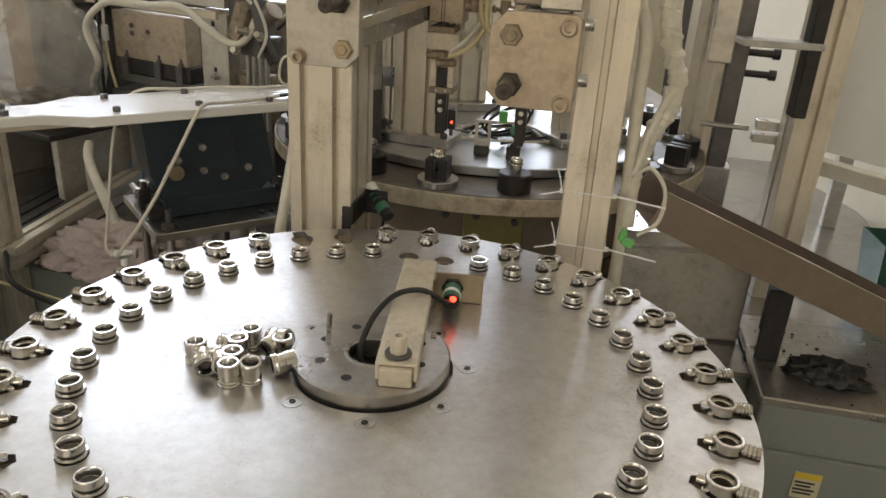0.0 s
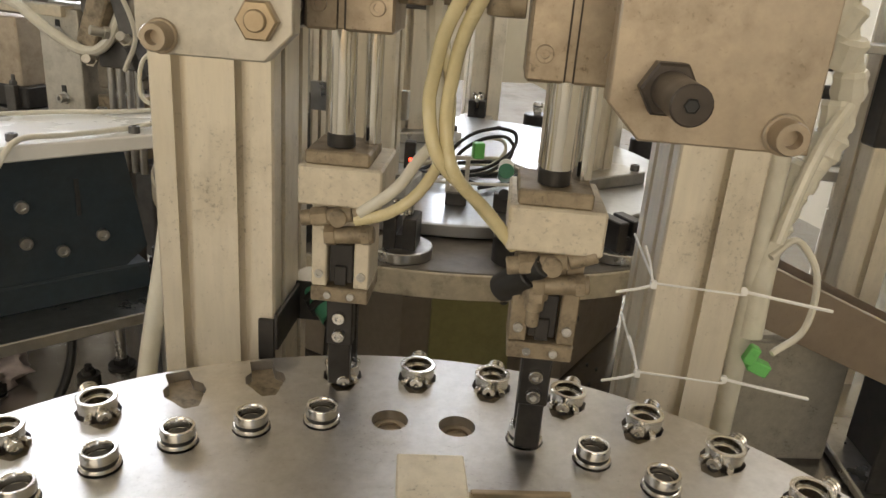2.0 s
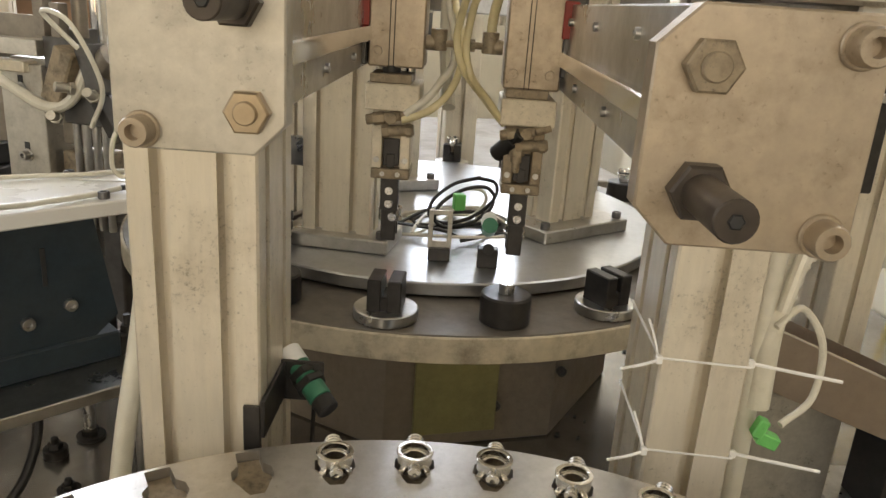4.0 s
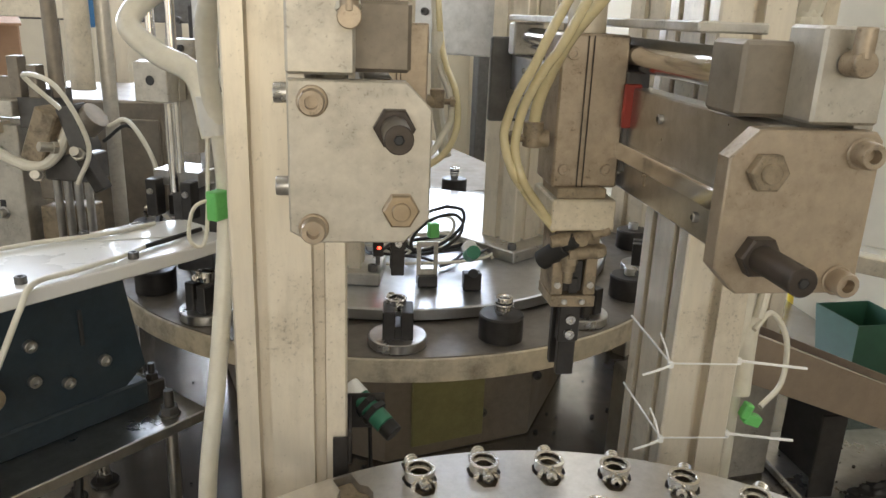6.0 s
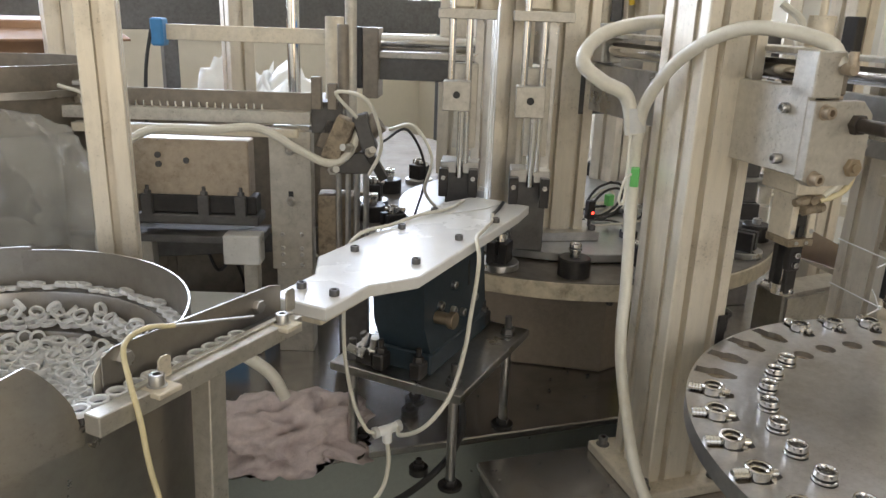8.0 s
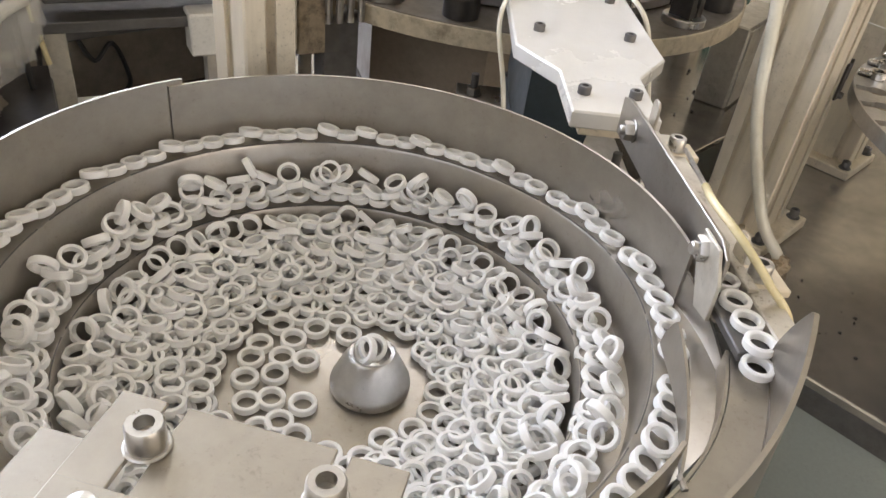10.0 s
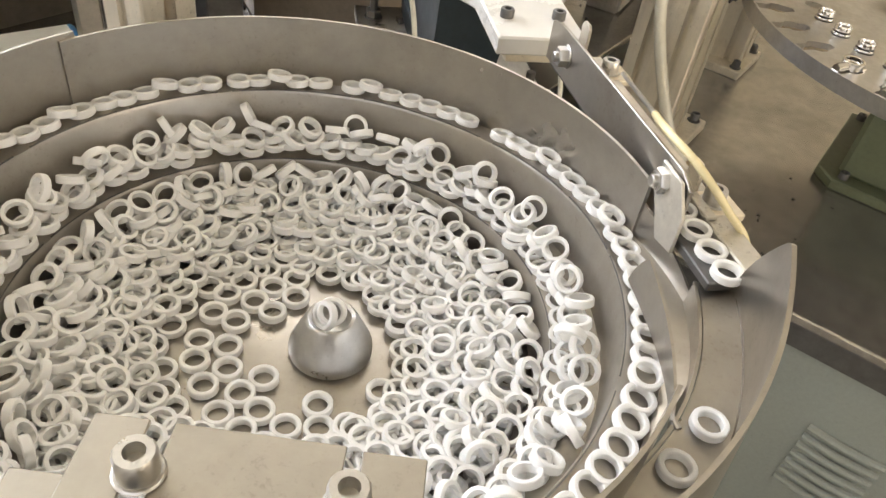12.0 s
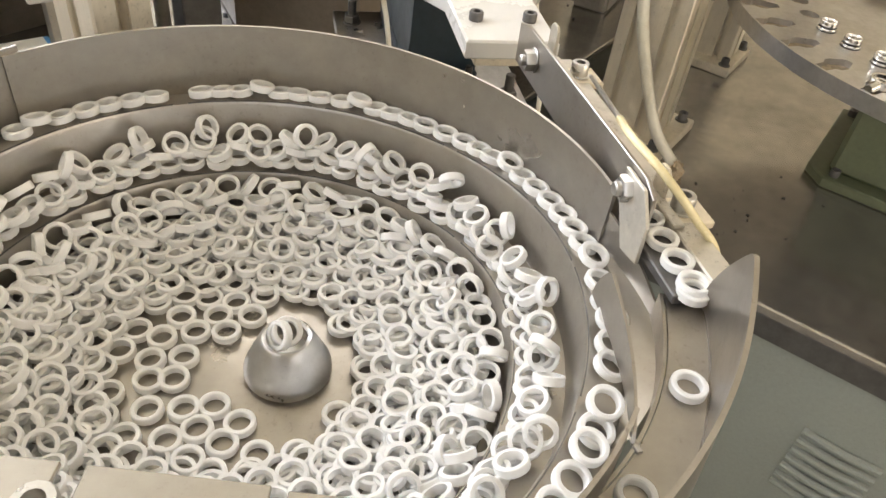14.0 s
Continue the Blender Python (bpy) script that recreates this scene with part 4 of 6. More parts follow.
part("indicator", G().cyl(0.0022, 0.001, T(0.001, -0.0072, 0.040) @ AY, 10), led_red, rs)
kn = thing("cable_coil", "tangled coil of black and white cables on the plate", "cables", T(0.235, 0.76, 0.998))
for i, (rr, zz, mt) in enumerate(((0.030, 0.030, black_rubber), (0.034, 0.036, black_rubber), (0.026, 0.026, hose_white), (0.048, 0.006, black_rubber), (0.060, 0.007, hose_white))):
    pts = []
    for k in range(9):
        a = k * 0.8 + i
        pts.append((rr * 1.3 * math.cos(a), rr * 0.35 * math.sin(a) + 0.01 * i, zz + rr * (0.8 if i < 3 else 0.1) * math.sin(a + 0.6)))
    part("cable", G().tube(pts, 0.0024, 8), mt, kn)
part("connector", G().box(-0.012, -0.012, 0.040, 0.014, 0.012, 0.020, 0.001), bright_green, kn)
for i in range(7):
    a = 0.9 * i
    part("cable", G().tube([(0.10 * math.cos(a), 0.06 * math.sin(a), 0.004), (0.05 * math.cos(a + 1), 0.07 * math.sin(a + 1), 0.012), (0.09 * math.cos(a + 2), 0.05 * math.sin(a + 2), 0.005), (0.12 * math.cos(a + 3), 0.07, 0.004)], 0.0022, 6), black_rubber if i % 2 else hose_white, kn)


# ---------------------------------------------------------------- twin press units over the white plate's end
def press(x, y, rz, label):
    th = thing("press_unit", label, "press unit", T(x, y, 1.0, 0, 0, rz), group="press units")
    part("guide_block", G().box(0, 0, 0.234, 0.042, 0.036, 0.044, 0.0012), plate_alu, th)
    part("bore", G().cyl(0.0055, 0.001, T(0.0, -0.0178, 0.236) @ AY, 14), ink, th)
    for sx in (-0.010, 0.016):
        part("guide_rod", G().cyl(0.0052, 0.225, T(sx, 0.004, 0.130 if sx > 0 else 0.235), 14), rod_chrome, th)
    part("top_plate", G().box(0.012, 0.02, 0.352, 0.085, 0.075, 0.014, 0.001), plate_alu, th)
    part("air_cylinder", G().box(0.005, 0.02, 0.43, 0.036, 0.036, 0.14, 0.003), cream_alu, th)
    part("air_cylinder", G().cyl(0.016, 0.20, T(0.040, 0.024, 0.359), 20), cream_alu, th)
    part("slide_body", G().box(0.012, 0.034, 0.215, 0.036, 0.024, 0.13, 0.0012), plate_alu, th)
    part("slide_rail", G().box(0.030, 0.045, 0.22, 0.014, 0.020, 0.26, 0.001), steel, th)
    part("support_block", G().box(0.008, 0.030, 0.122, 0.060, 0.050, 0.018, 0.001), steel, th)
    for sx in (-0.016, 0.030):
        part("clamp_jaw", G().box(sx, -0.002, 0.100, 0.014, 0.018, 0.044, 0.001), black_steel, th)
        part("jaw_screw", G().screw(0.0036, 0.003, T(sx, -0.011, 0.108) @ AY), steel, th)
    part("ram", G().cyl(0.006, 0.11, T(0.008, 0.002, 0.012 + 0.095), 16), rod_chrome, th)
    part("foot_block", G().box(0.01, 0.045, 0.055, 0.05, 0.03, 0.113, 0.001), dark_metal, th)
    for z in (0.27, 0.30):
        part("cap_screw", G().screw(0.004, 0.004, T(0.016, 0.021, z) @ AY), dark_metal, th)
    part("air_hose", G().tube([(0.02, 0.02, 0.50), (0.05, 0.03, 0.53), (0.06, 0.01, 0.45), (0.075, 0.02, 0.385), (0.10, 0.05, 0.39)], 0.003, 8), black_rubber, th)
    return th


press(-0.110, 0.766, -38, "tall press unit with guide rods and black jaws")
press(-0.052, 0.664, -38, "tall press unit with steel rods beside the column")

# ---------------------------------------------------------------- linear feeder with white top plate
WM = T(-0.478, 0.472, 0, 0, 0, 29.5)
feed = thing("linear_feeder", "dark blue-grey vibratory feeder block on a steel table", "feeder", WM)
part("table_plate", G().poly([(0.152, -0.094), (0.384, -0.094), (0.384, 0.094), (0.152, 0.094)], 0.905, 0.917, 0.001), steel, feed, "flat steel table plate")
body = G().add([(a, w, z) for w in (-0.036, 0.036) for a, z in ((0.184, 0.945), (0.330, 0.945), (0.352, 0.962), (0.335, 1.066), (0.160, 1.066), (0.166, 0.985))],
               [(0, 1, 2, 3, 4, 5), (11, 10, 9, 8, 7, 6)] + [(i, 6 + i, 6 + (i + 1) % 6, (i + 1) % 6) for i in range(6)])
part("body", body, feeder_paint, feed)
part("base", G().box(0.266, 0, 0.931, 0.172, 0.078, 0.028, 0.002), feeder_paint, feed)
for s, z in ((0.2417, 0.985), (0.2417, 1.020), (0.205, 1.004), (0.309, 0.982), (0.272, 0.972)):
    part("side_bolt", G().screw(0.0058, 0.006, T(s, -0.036, z) @ AY), steel, feed)
part("adjusting_knob", G().cyl(0.008, 0.022, T(0.196, -0.036, 0.992) @ AY, 16).cyl(0.011, 0.008, T(0.196, -0.055, 0.992) @ AY, 16), brass, feed)
part("slot_plate", G().box(0.290, -0.0365, 1.022, 0.004, 0.002, 0.036, 0.0005), ink, feed)
for s, w in ((0.170, -0.027), (0.170, 0.027), (0.362, -0.030), (0.362, 0.030)):
    part("leaf_clamp", G().box(s, w, 0.928, 0.022, 0.016, 0.022, 0.002).hexnut(0.007, 0.007, T(s, w, 0.939), 0.018), black_steel, feed)
for s, w in ((0.176, -0.074), (0.176, 0.074), (0.352, -0.074), (0.352, 0.074)):
    part("leg", G().cyl(0.0062, 0.150, T(s, w, 0.772), 14), steel, feed, "threaded steel leg")
    part("leg_nut", G().cyl(0.011, 0.002, T(s, w, 0.917), 16).hexnut(0.0095, 0.008, T(s, w, 0.919), 0.026), dark_metal, feed)
    part("leg_foot", G().cyl(0.016, 0.004, T(s, w, 0.770), 18).hexnut(0.0095, 0.008, T(s, w, 0.774)), black_steel, feed)

wp = thing("white_feed_plate", "white acrylic feed track cover with cap screws", "feed plate", WM)
out = [(-0.034, -0.0335), (0.042, -0.034), (0.092, -0.066), (0.40, -0.062), (0.455, -0.056), (0.455, 0.040), (0.40, 0.060), (0.092, 0.066), (0.042, 0.034), (-0.034, 0.0335)]
part("cover", G().poly(out, 1.068, 1.082, 0.0015), white_plate, wp)
part("under_track", G().box(0.20, 0, 1.067, 0.46, 0.050, 0.012, 0.001), cream_alu, wp)
for s, w in ((0, -0.02), (0, 0.02), (0.130, -0.0416), (0.1316, 0.0416), (0.24, -0.0427), (0.2443, 0.042), (0.342, -0.050), (0.345, 0.046)):
    part("cap_screw", G().screw(0.0052, 0.0065, T(s, w, 1.082)), dark_metal, wp)
part("clear_strip", G().poly([(0.33, 0.050), (0.455, 0.030), (0.455, -0.02), (0.40, -0.01), (0.35, 0.02)][::-1], 1.0822, 1.0832, 0.0002), lid_film, wp, "strip of clear tape on the plate")
part("sensor_cable", G().tube([(0.362, -0.036, 1.0862), (0.33, -0.048, 1.086), (0.28, -0.058, 1.087), (0.24, -0.067, 1.088), (0.220, -0.080, 1.072), (0.202, -0.086, 1.045), (0.180, -0.090, 1.010), (0.158, -0.094, 0.975), (0.128, -0.092, 0.930), (0.108, -0.070, 0.892), (0.112, -0.035, 0.868), (0.138, -0.0185, 0.8625)], 0.0027, 10), hose_white, wp, "thin cloudy hose hanging from the plate")
part("fibre_tip", G().tube([(0.44, -0.02, 1.085), (0.40, -0.030, 1.086), (0.362, -0.036, 1.086)], 0.0026, 8), black_rubber, wp)
part("sensor_cable", G().tube([(0.42, 0.035, 1.085), (0.36, 0.030, 1.0862), (0.30, 0.050, 1.086), (0.24, 0.056, 1.086), (0.19, 0.070, 1.085), (0.162, 0.074, 1.066), (0.142, 0.064, 1.02), (0.127, 0.054, 0.95), (0.113, 0.032, 0.895), (0.104, 0.008, 0.868), (0.110, -0.004, 0.8625)], 0.0024, 8), hose_white, wp)

ctl = thing("tee_fitting", "white plastic tee joining thin clear hoses", "hose fitting", WM @ T(0.124, -0.010, 0.8625, 0, 0, -29.5))
part("tee", G().cyl(0.006, 0.032, T(-0.016, 0, 0) @ AX, 12).cyl(0.006, 0.018, T(0, 0, -0.018), 12), white_plastic, ctl)
for x in (-0.019, 0.013):
    part("collar", G().cyl(0.0072, 0.006, T(x, 0, 0) @ AX, 14), grey_plastic, ctl)
part("hose", G().tube([(0, 0, -0.018), (0.0, -0.004, -0.045), (-0.01, -0.008, -0.075), (-0.035, -0.01, -0.0885), (-0.10, 0.01, -0.0890)], 0.0028, 10), hose_white, ctl)
# knot of dark air fittings on the table's corner
kf = thing("fitting_cluster", "dark oily knot of air fittings on the feeder table", "hose fitting", WM @ T(0.182, 0.050, 0.917))
part("block", G().box(0, 0, 0.011, 0.034, 0.026, 0.022, 0.002), black_steel, kf)
for x, y, tilt, turn in ((-0.010, -0.008, 10, 0), (0.009, 0.006, -25, 40), (-0.006, 0.009, 35, 90), (0.013, -0.010, 60, 200), (-0.016, 0.0, -70, 10)):
    part("fitting", G().cyl(0.0052, 0.024, T(x, y, 0.014, tilt, 0, turn), 12).hexnut(0.0072, 0.007, T(x, y, 0.016, tilt, 0, turn)), dark_metal if x > 0 else steel, kf)
solid("looped_hose", G().tube([(-0.575, 1.00, 0.775), (-0.565, 0.97, 0.85), (-0.540, 0.915, 0.915), (-0.514, 0.834, 0.912), (-0.468, 0.738, 0.897), (-0.445, 0.700, 0.880), (-0.430, 0.690, 0.845)], 0.0085, 12, 8), hose_white, "thick grey-white hose looping down onto the rag", "hose")

# ---------------------------------------------------------------- rag on the deck
def crumpled(seed, rx, ry, rz):
    rnd = random.Random(seed)
    bm = bmesh.new()
    bmesh.ops.create_icosphere(bm, subdivisions=5, radius=1.0)
    o = Vector((rnd.uniform(0, 9), rnd.uniform(0, 9), 0))
    for v in bm.verts:
        n = v.co.normalized()
        q = n + 0.35 * Vector((noise.noise(n * 2 + o), noise.noise(n * 2 + o * 2), noise.noise(n * 2 - o)))
        r = 1.12 + 0.30 * noise.noise(n * 2.1 + o) - 0.62 * abs(noise.noise(q * 2.3 + o)) - 0.24 * abs(noise.noise(q * 5.0 + o)) - 0.08 * abs(noise.noise(q * 15))
        v.co = Vector((n.x * r * rx, n.y * r * ry, max(0.0, n.z * r + 0.15) * rz))
    for f in bm.faces:
        f.smooth = True
    me = bpy.data.meshes.new("cloth")
    bm.to_mesh(me)
    bm.free()
    return me


solid("cleaning_rag", crumpled(4, 0.130, 0.085, 0.060), rag_cloth, "crumpled pinkish grey cleaning rag on the deck", "rag", T(-0.435, 0.700, 0.7705, 0, 0, -22))

# black hose on the deck and scattered debris
solid("deck_hose", G().tube([(-0.235, 0.60, 0.92), (-0.225, 0.57, 0.86), (-0.25, 0.53, 0.81), (-0.33, 0.50, 0.785), (-0.42, 0.50, 0.778), (-0.55, 0.57, 0.785), (-0.60, 0.66, 0.80)], 0.0045, 10), black_rubber, "black hose lying across the deck", "hose")
solid("deck_cable", G().tube([(-0.30, 0.45, 0.776), (-0.38, 0.48, 0.778), (-0.46, 0.53, 0.777), (-0.56, 0.58, 0.78), (-0.68, 0.62, 0.79)], 0.0026, 8), hose_yellow, "thin yellowish cable lying on the deck", "cable")
rnd = random.Random(7)
deb = G()
for i in range(150):
    a, b = rnd.uniform(-0.35, 0.35), rnd.uniform(0.55, 1.2)
    p = UV @ Vector((a, b, 0.7705))
    s = rnd.uniform(0.001, 0.006)
    deb.box(p.x, p.y, 0.7702 + s * 0.3, s, s * rnd.uniform(0.5, 1), s * 0.6, 0.0003, rz=rnd.uniform(0, 90))
for i in range(90):
    p = UV @ Vector((rnd.uniform(0.44, 0.80), rnd.uniform(0.42, 0.62), 0))
    s = rnd.uniform(0.001, 0.005)
    deb.box(p.x, p.y, 0.7847 + s * 0.3, s, s * rnd.uniform(0.3, 1), s * 0.5, 0.0003, rz=rnd.uniform(0, 90))
for i in range(60):
    p = UV @ Vector((rnd.uniform(-0.40, -0.1), rnd.uniform(0.05, 0.45), 0))
    s = rnd.uniform(0.001, 0.003)
    deb.box(p.x, p.y, 0.7902 + s * 0.2, s * 1.5, s * rnd.uniform(0.3, 1), s * 0.4, 0.0002, rz=rnd.uniform(0, 90))
solid("metal_chips", deb, black_steel, "dark metal chips and dirt strewn on the decks", "debris", kind="stuff")
for x, y, s in ((-0.307, 0.541, 1.0), (-0.238, 0.676, 1.0), (-0.21, 0.60, 0.9), (-0.33, 0.66, 0.8)):
    solid("rubber_foot", G().cyl(0.013 * s, 0.010 * s, T(0, 0, 0), 18).hexnut(0.008 * s, 0.006 * s, T(0, 0, 0.010 * s), 0.012 * s), black_steel, "loose black levelling foot on the deck", "machine foot", T(x, y, 0.7702), group="levelling feet")

# ---------------------------------------------------------------- chute with side walls
chm = T(0.385, 0.36, 1.002, 0, 23, -4)
ch = thing("parts_chute", "folded stainless steel chute sloping down to the bin", "chute", chm)
part("floor_sheet", G().box(0.24, 0.05, -0.020, 0.52, 0.10, 0.002, 0.0003), chute_steel, ch)
part("side_wall", G().box(0.24, 0.0, 0.004, 0.52, 0.002, 0.050, 0.0003), chute_steel, ch)
part("side_wall", G().box(0.24, 0.10, 0.004, 0.52, 0.002, 0.050, 0.0003), chute_steel, ch)
part("folded_lip", G().box(0.24, -0.002, 0.0295, 0.52, 0.006, 0.0016, 0.0003), rod_chrome, ch)
sup = thing("chute_support", "dark folded sheet support under the chute", "bracket", T(0.590, 0.385, 0.7846, 0, 0, -14))
part("web", G().box(0, 0.03, 0.055, 0.004, 0.10, 0.110, 0.001), black_steel, sup)
part("face_sheet", G().box(-0.0145, -0.0225, 0.055, 0.033, 0.004, 0.110, 0.001), black_steel, sup)
ebox = thing("junction_box", "plain dirty metal box beneath the chute", "box", T(0.470, 0.485, 0.770, 0, 0, -8))
part("case", G().box(0, 0, 0.075, 0.20, 0.06, 0.15, 0.003), plate_alu, ebox)
part("lid", G().box(0, -0.032, 0.075, 0.19, 0.004, 0.14, 0.001), plate_alu, ebox)
gb = thing("green_bin", "green plastic bin at the chute's end", "bin", T(0.915, 0.60, 0.7702, 0, 0, -12))
part("shell", G().lathe([(0.050, 0.0), (0.066, 0.115), (0.070, 0.115), (0.070, 0.111), (0.054, 0.004)], 4, T(0, 0, 0, 0, 0, 45)), dark_green, gb)
solid("oily_rag", crumpled(11, 0.055, 0.026, 0.026), black_rubber, "dark oily crumpled rag lying on the cabinet top", "rag", T(0.635, 0.318, 0.7848, 0, 0, -25))

# ---------------------------------------------------------------- hoses and ties at the columns
bd = thing("hose_bundle", "taped white air hoses hanging beside the column", "hoses", T(0, 0, 0))
part("hose", G().tube([(0.262, 0.245, 1.62), (0.258, 0.245, 1.40), (0.262, 0.250, 1.30), (0.2665, 0.253, 1.272), (0.2780, 0.255, 1.243), (0.2800, 0.256, 1.190), (0.2830, 0.258, 1.125), (0.2850, 0.2600, 1.070), (0.2870, 0.2600, 1.00), (0.292, 0.262, 0.80)], 0.0072, 14, 8), hose_white, bd, "cloudy yellowish air hose")
spine = [(0.303, 0.262, 1.62), (0.300, 0.262, 1.40), (0.3010, 0.262, 1.272), (0.3090, 0.262, 1.232), (0.3230, 0.262, 1.198), (0.3170, 0.261, 1.160), (0.3000, 0.260, 1.128), (0.2900, 0.258, 1.088), (0.2900, 0.256, 1.030)]
part("taped_hose", G().tube(spine, 0.0086, 14, 8), hose_white, bd)
part("thin_hose", G().tube([(0.321, 0.256, 1.188), (0.306, 0.252, 1.165), (0.2960, 0.250, 1.135), (0.2880, 0.248, 1.100)], 0.0042, 10, 8), hose_white, bd)
part("thin_hose", G().tube([(0.318, 0.268, 1.62), (0.316, 0.268, 1.40), (0.3120, 0.266, 1.28), (0.3180, 0.266, 1.235), (0.3260, 0.266, 1.205)], 0.0040, 10, 8), hose_white, bd)
rnd = random.Random(31)
for k in range(15):
    z = 1.355 - 0.0195 * k
    x = 0.300
    for (x0, _, z0), (x1, _, z1) in zip(spine, spine[1:]):
        if z1 <= z <= z0:
            x = x0 + (x1 - x0) * (z0 - z) / (z0 - z1)
    part("tape_wrap", G().lathe([(0.0094, -0.0095), (0.0104 + rnd.uniform(0, 0.0012), -0.004), (0.0099, 0.002), (0.0106 + rnd.uniform(0, 0.0010), 0.007), (0.0093, 0.0100)], 9, T(x, 0.262, z, rnd.uniform(-14, 14), rnd.uniform(-22, 22), rnd.uniform(0, 90))), hose_white, bd, "crinkled tape wound round the hose")
part("connector", G().box(0, 0, 0, 0.014, 0.010, 0.009, 0.001, T(0.288, 0.238, 1.016, 0, 20, -20)).box(0, 0, 0, 0.007, 0.008, 0.013, 0.001, T(0.281, 0.238, 1.025, 0, 20, -20)), bright_green, bd)
part("thin_cable", G().tube([(0.298, 0.240, 1.024), (0.322, 0.244, 1.04), (0.326, 0.25, 1.075), (0.306, 0.252, 1.10), (0.286, 0.248, 1.09)], 0.0024, 8), hose_white, bd)
for k, z in enumerate((1.072, 1.008)):
    t = thing("cable_tie", "white nylon cable tie round the column with a long tail", "cable tie", T(0.2473, 0.2832, z, 0, 0, ANG), group="cable ties")
    w, d = 0.0277, 0.0422
    part("strap", G().tube([(-w, d, 0.004), (-w, -d, 0), (w, -d, -0.002), (w + 0.001, d, 0)], 0.0009, 6, 1), white_plastic, t)
    part("lock_head", G().box(w + 0.002, -d + 0.006, -0.002, 0.005, 0.004, 0.005, 0.0005), white_plastic, t)
    part("tail", G().tube([(w + 0.003, -d + 0.006, -0.002), (w + 0.030, -d + 0.004, -0.005), (w + 0.058, -d + 0.002, -0.008)], 0.0012, 6), white_plastic, t)
    part("lock_head", G().box(-w - 0.001, -d - 0.002, 0.0, 0.004, 0.004, 0.005, 0.0005), white_plastic, t)
    part("tail", G().tube([(-w, -d - 0.002, 0.0), (-w - 0.010, -d - 0.004, -0.003), (-w - 0.024, -d - 0.006, -0.006)], 0.0010, 6), white_plastic, t)
    part("tail", G().tube([(-w - 0.001, -d, 0.0), (-w - 0.004, -d + 0.004, 0.012), (-w - 0.008, -d + 0.008, 0.022)], 0.0008, 6), white_plastic, t)

hb = thing("column_hose", "thick white hose cable-tied down the column's side", "hose")
part("hose", G().tube([(-0.055, 0.214, 1.318), (-0.060, 0.232, 1.340), (-0.087, 0.300, 1.349), (-0.102, 0.360, 1.318), (-0.099, 0.405, 1.268), (-0.091, 0.421, 1.225), (-0.090, 0.421, 1.16), (-0.104, 0.402, 1.05), (-0.119, 0.384, 0.96), (-0.131, 0.338, 0.85), (-0.138, 0.300, 0.805)], 0.0072, 12, 8), hose_white, hb)
part("hose", G().tube([(0.04, 0.480, 1.352), (-0.04, 0.470, 1.350), (-0.110, 0.474, 1.335), (-0.146, 0.466, 1.306), (-0.130, 0.448, 1.284), (-0.105, 0.432, 1.268), (-0.096, 0.425, 1.225)], 0.0085, 12, 8), hose_white, hb)
part("tape", G().tube([(-0.096, 0.423, 1.256), (-0.093, 0.423, 1.228)], 0.0115, 12), grey_plastic, hb)
part("green_tag", G().box(-0.097, 0.413, 1.176, 0.014, 0.010, 0.022, 0.001, rz=40), bright_green, hb)
part("thin_cable", G().tube([(-0.097, 0.413, 1.182), (-0.114, 0.412, 1.175), (-0.118, 0.415, 1.150), (-0.106, 0.418, 1.150), (-0.100, 0.424, 1.225)], 0.0016, 6), hose_white, hb)
part("resin_blob", crumpled(3, 0.014, 0.012, 0.020), brass, hb, "", T(-0.140, 0.297, 0.7905))
ls = thing("level_sensor", "green and white sensor on a black bent bracket", "sensor", T(-0.0515, 0.3637, 1.0, 0, 0, ANG))
part("bracket", G().box(0.0335, -0.0432, 0.000, 0.011, 0.003, 0.046, 0.0008).box(0.0402, -0.016, 0.014, 0.003, 0.057, 0.026, 0.0008).box(0.052, 0.0125, 0.013, 0.032, 0.003, 0.030, 0.0008), black_steel, ls)
part("bracket_screw", G().screw(0.0042, 0.005, T(0.0335, -0.0447, -0.016) @ AY), dark_metal, ls)
LS = T(0.0412, 0.0255, 0.027) @ Vector((0.643, -0.586, -0.492)).to_track_quat("Z", "Y").to_matrix().to_4x4()
part("barrel", G().cyl(0.0082, 0.042, LS, 20), green_plastic, ls)
part("white_end", G().cyl(0.0084, 0.014, LS @ T(0, 0, -0.002), 20), white_plastic, ls)
part("nut", G().cyl(0.0118, 0.005, LS @ T(0, 0, 0.018), 6).cyl(0.0118, 0.005, LS @ T(0, 0, 0.026), 6), black_rubber, ls)
part("lens", G().cyl(0.0078, 0.010, LS @ T(0, 0, 0.0425), 20), black_rubber, ls)
part("cable", G().tube([(0.050, 0.030, 0.022), (0.056, 0.040, 0.0), (0.058, 0.020, -0.06), (0.060, 0.0, -0.13)], 0.0018, 6), black_rubber, ls)


# ---------------------------------------------------------------- vibratory bowl
BX, BY = -0.780, 0.511
bowl = thing("bowl_feeder", "round stainless steel vibratory bowl feeder with stepped track", "bowl feeder", T(BX, BY, 0))


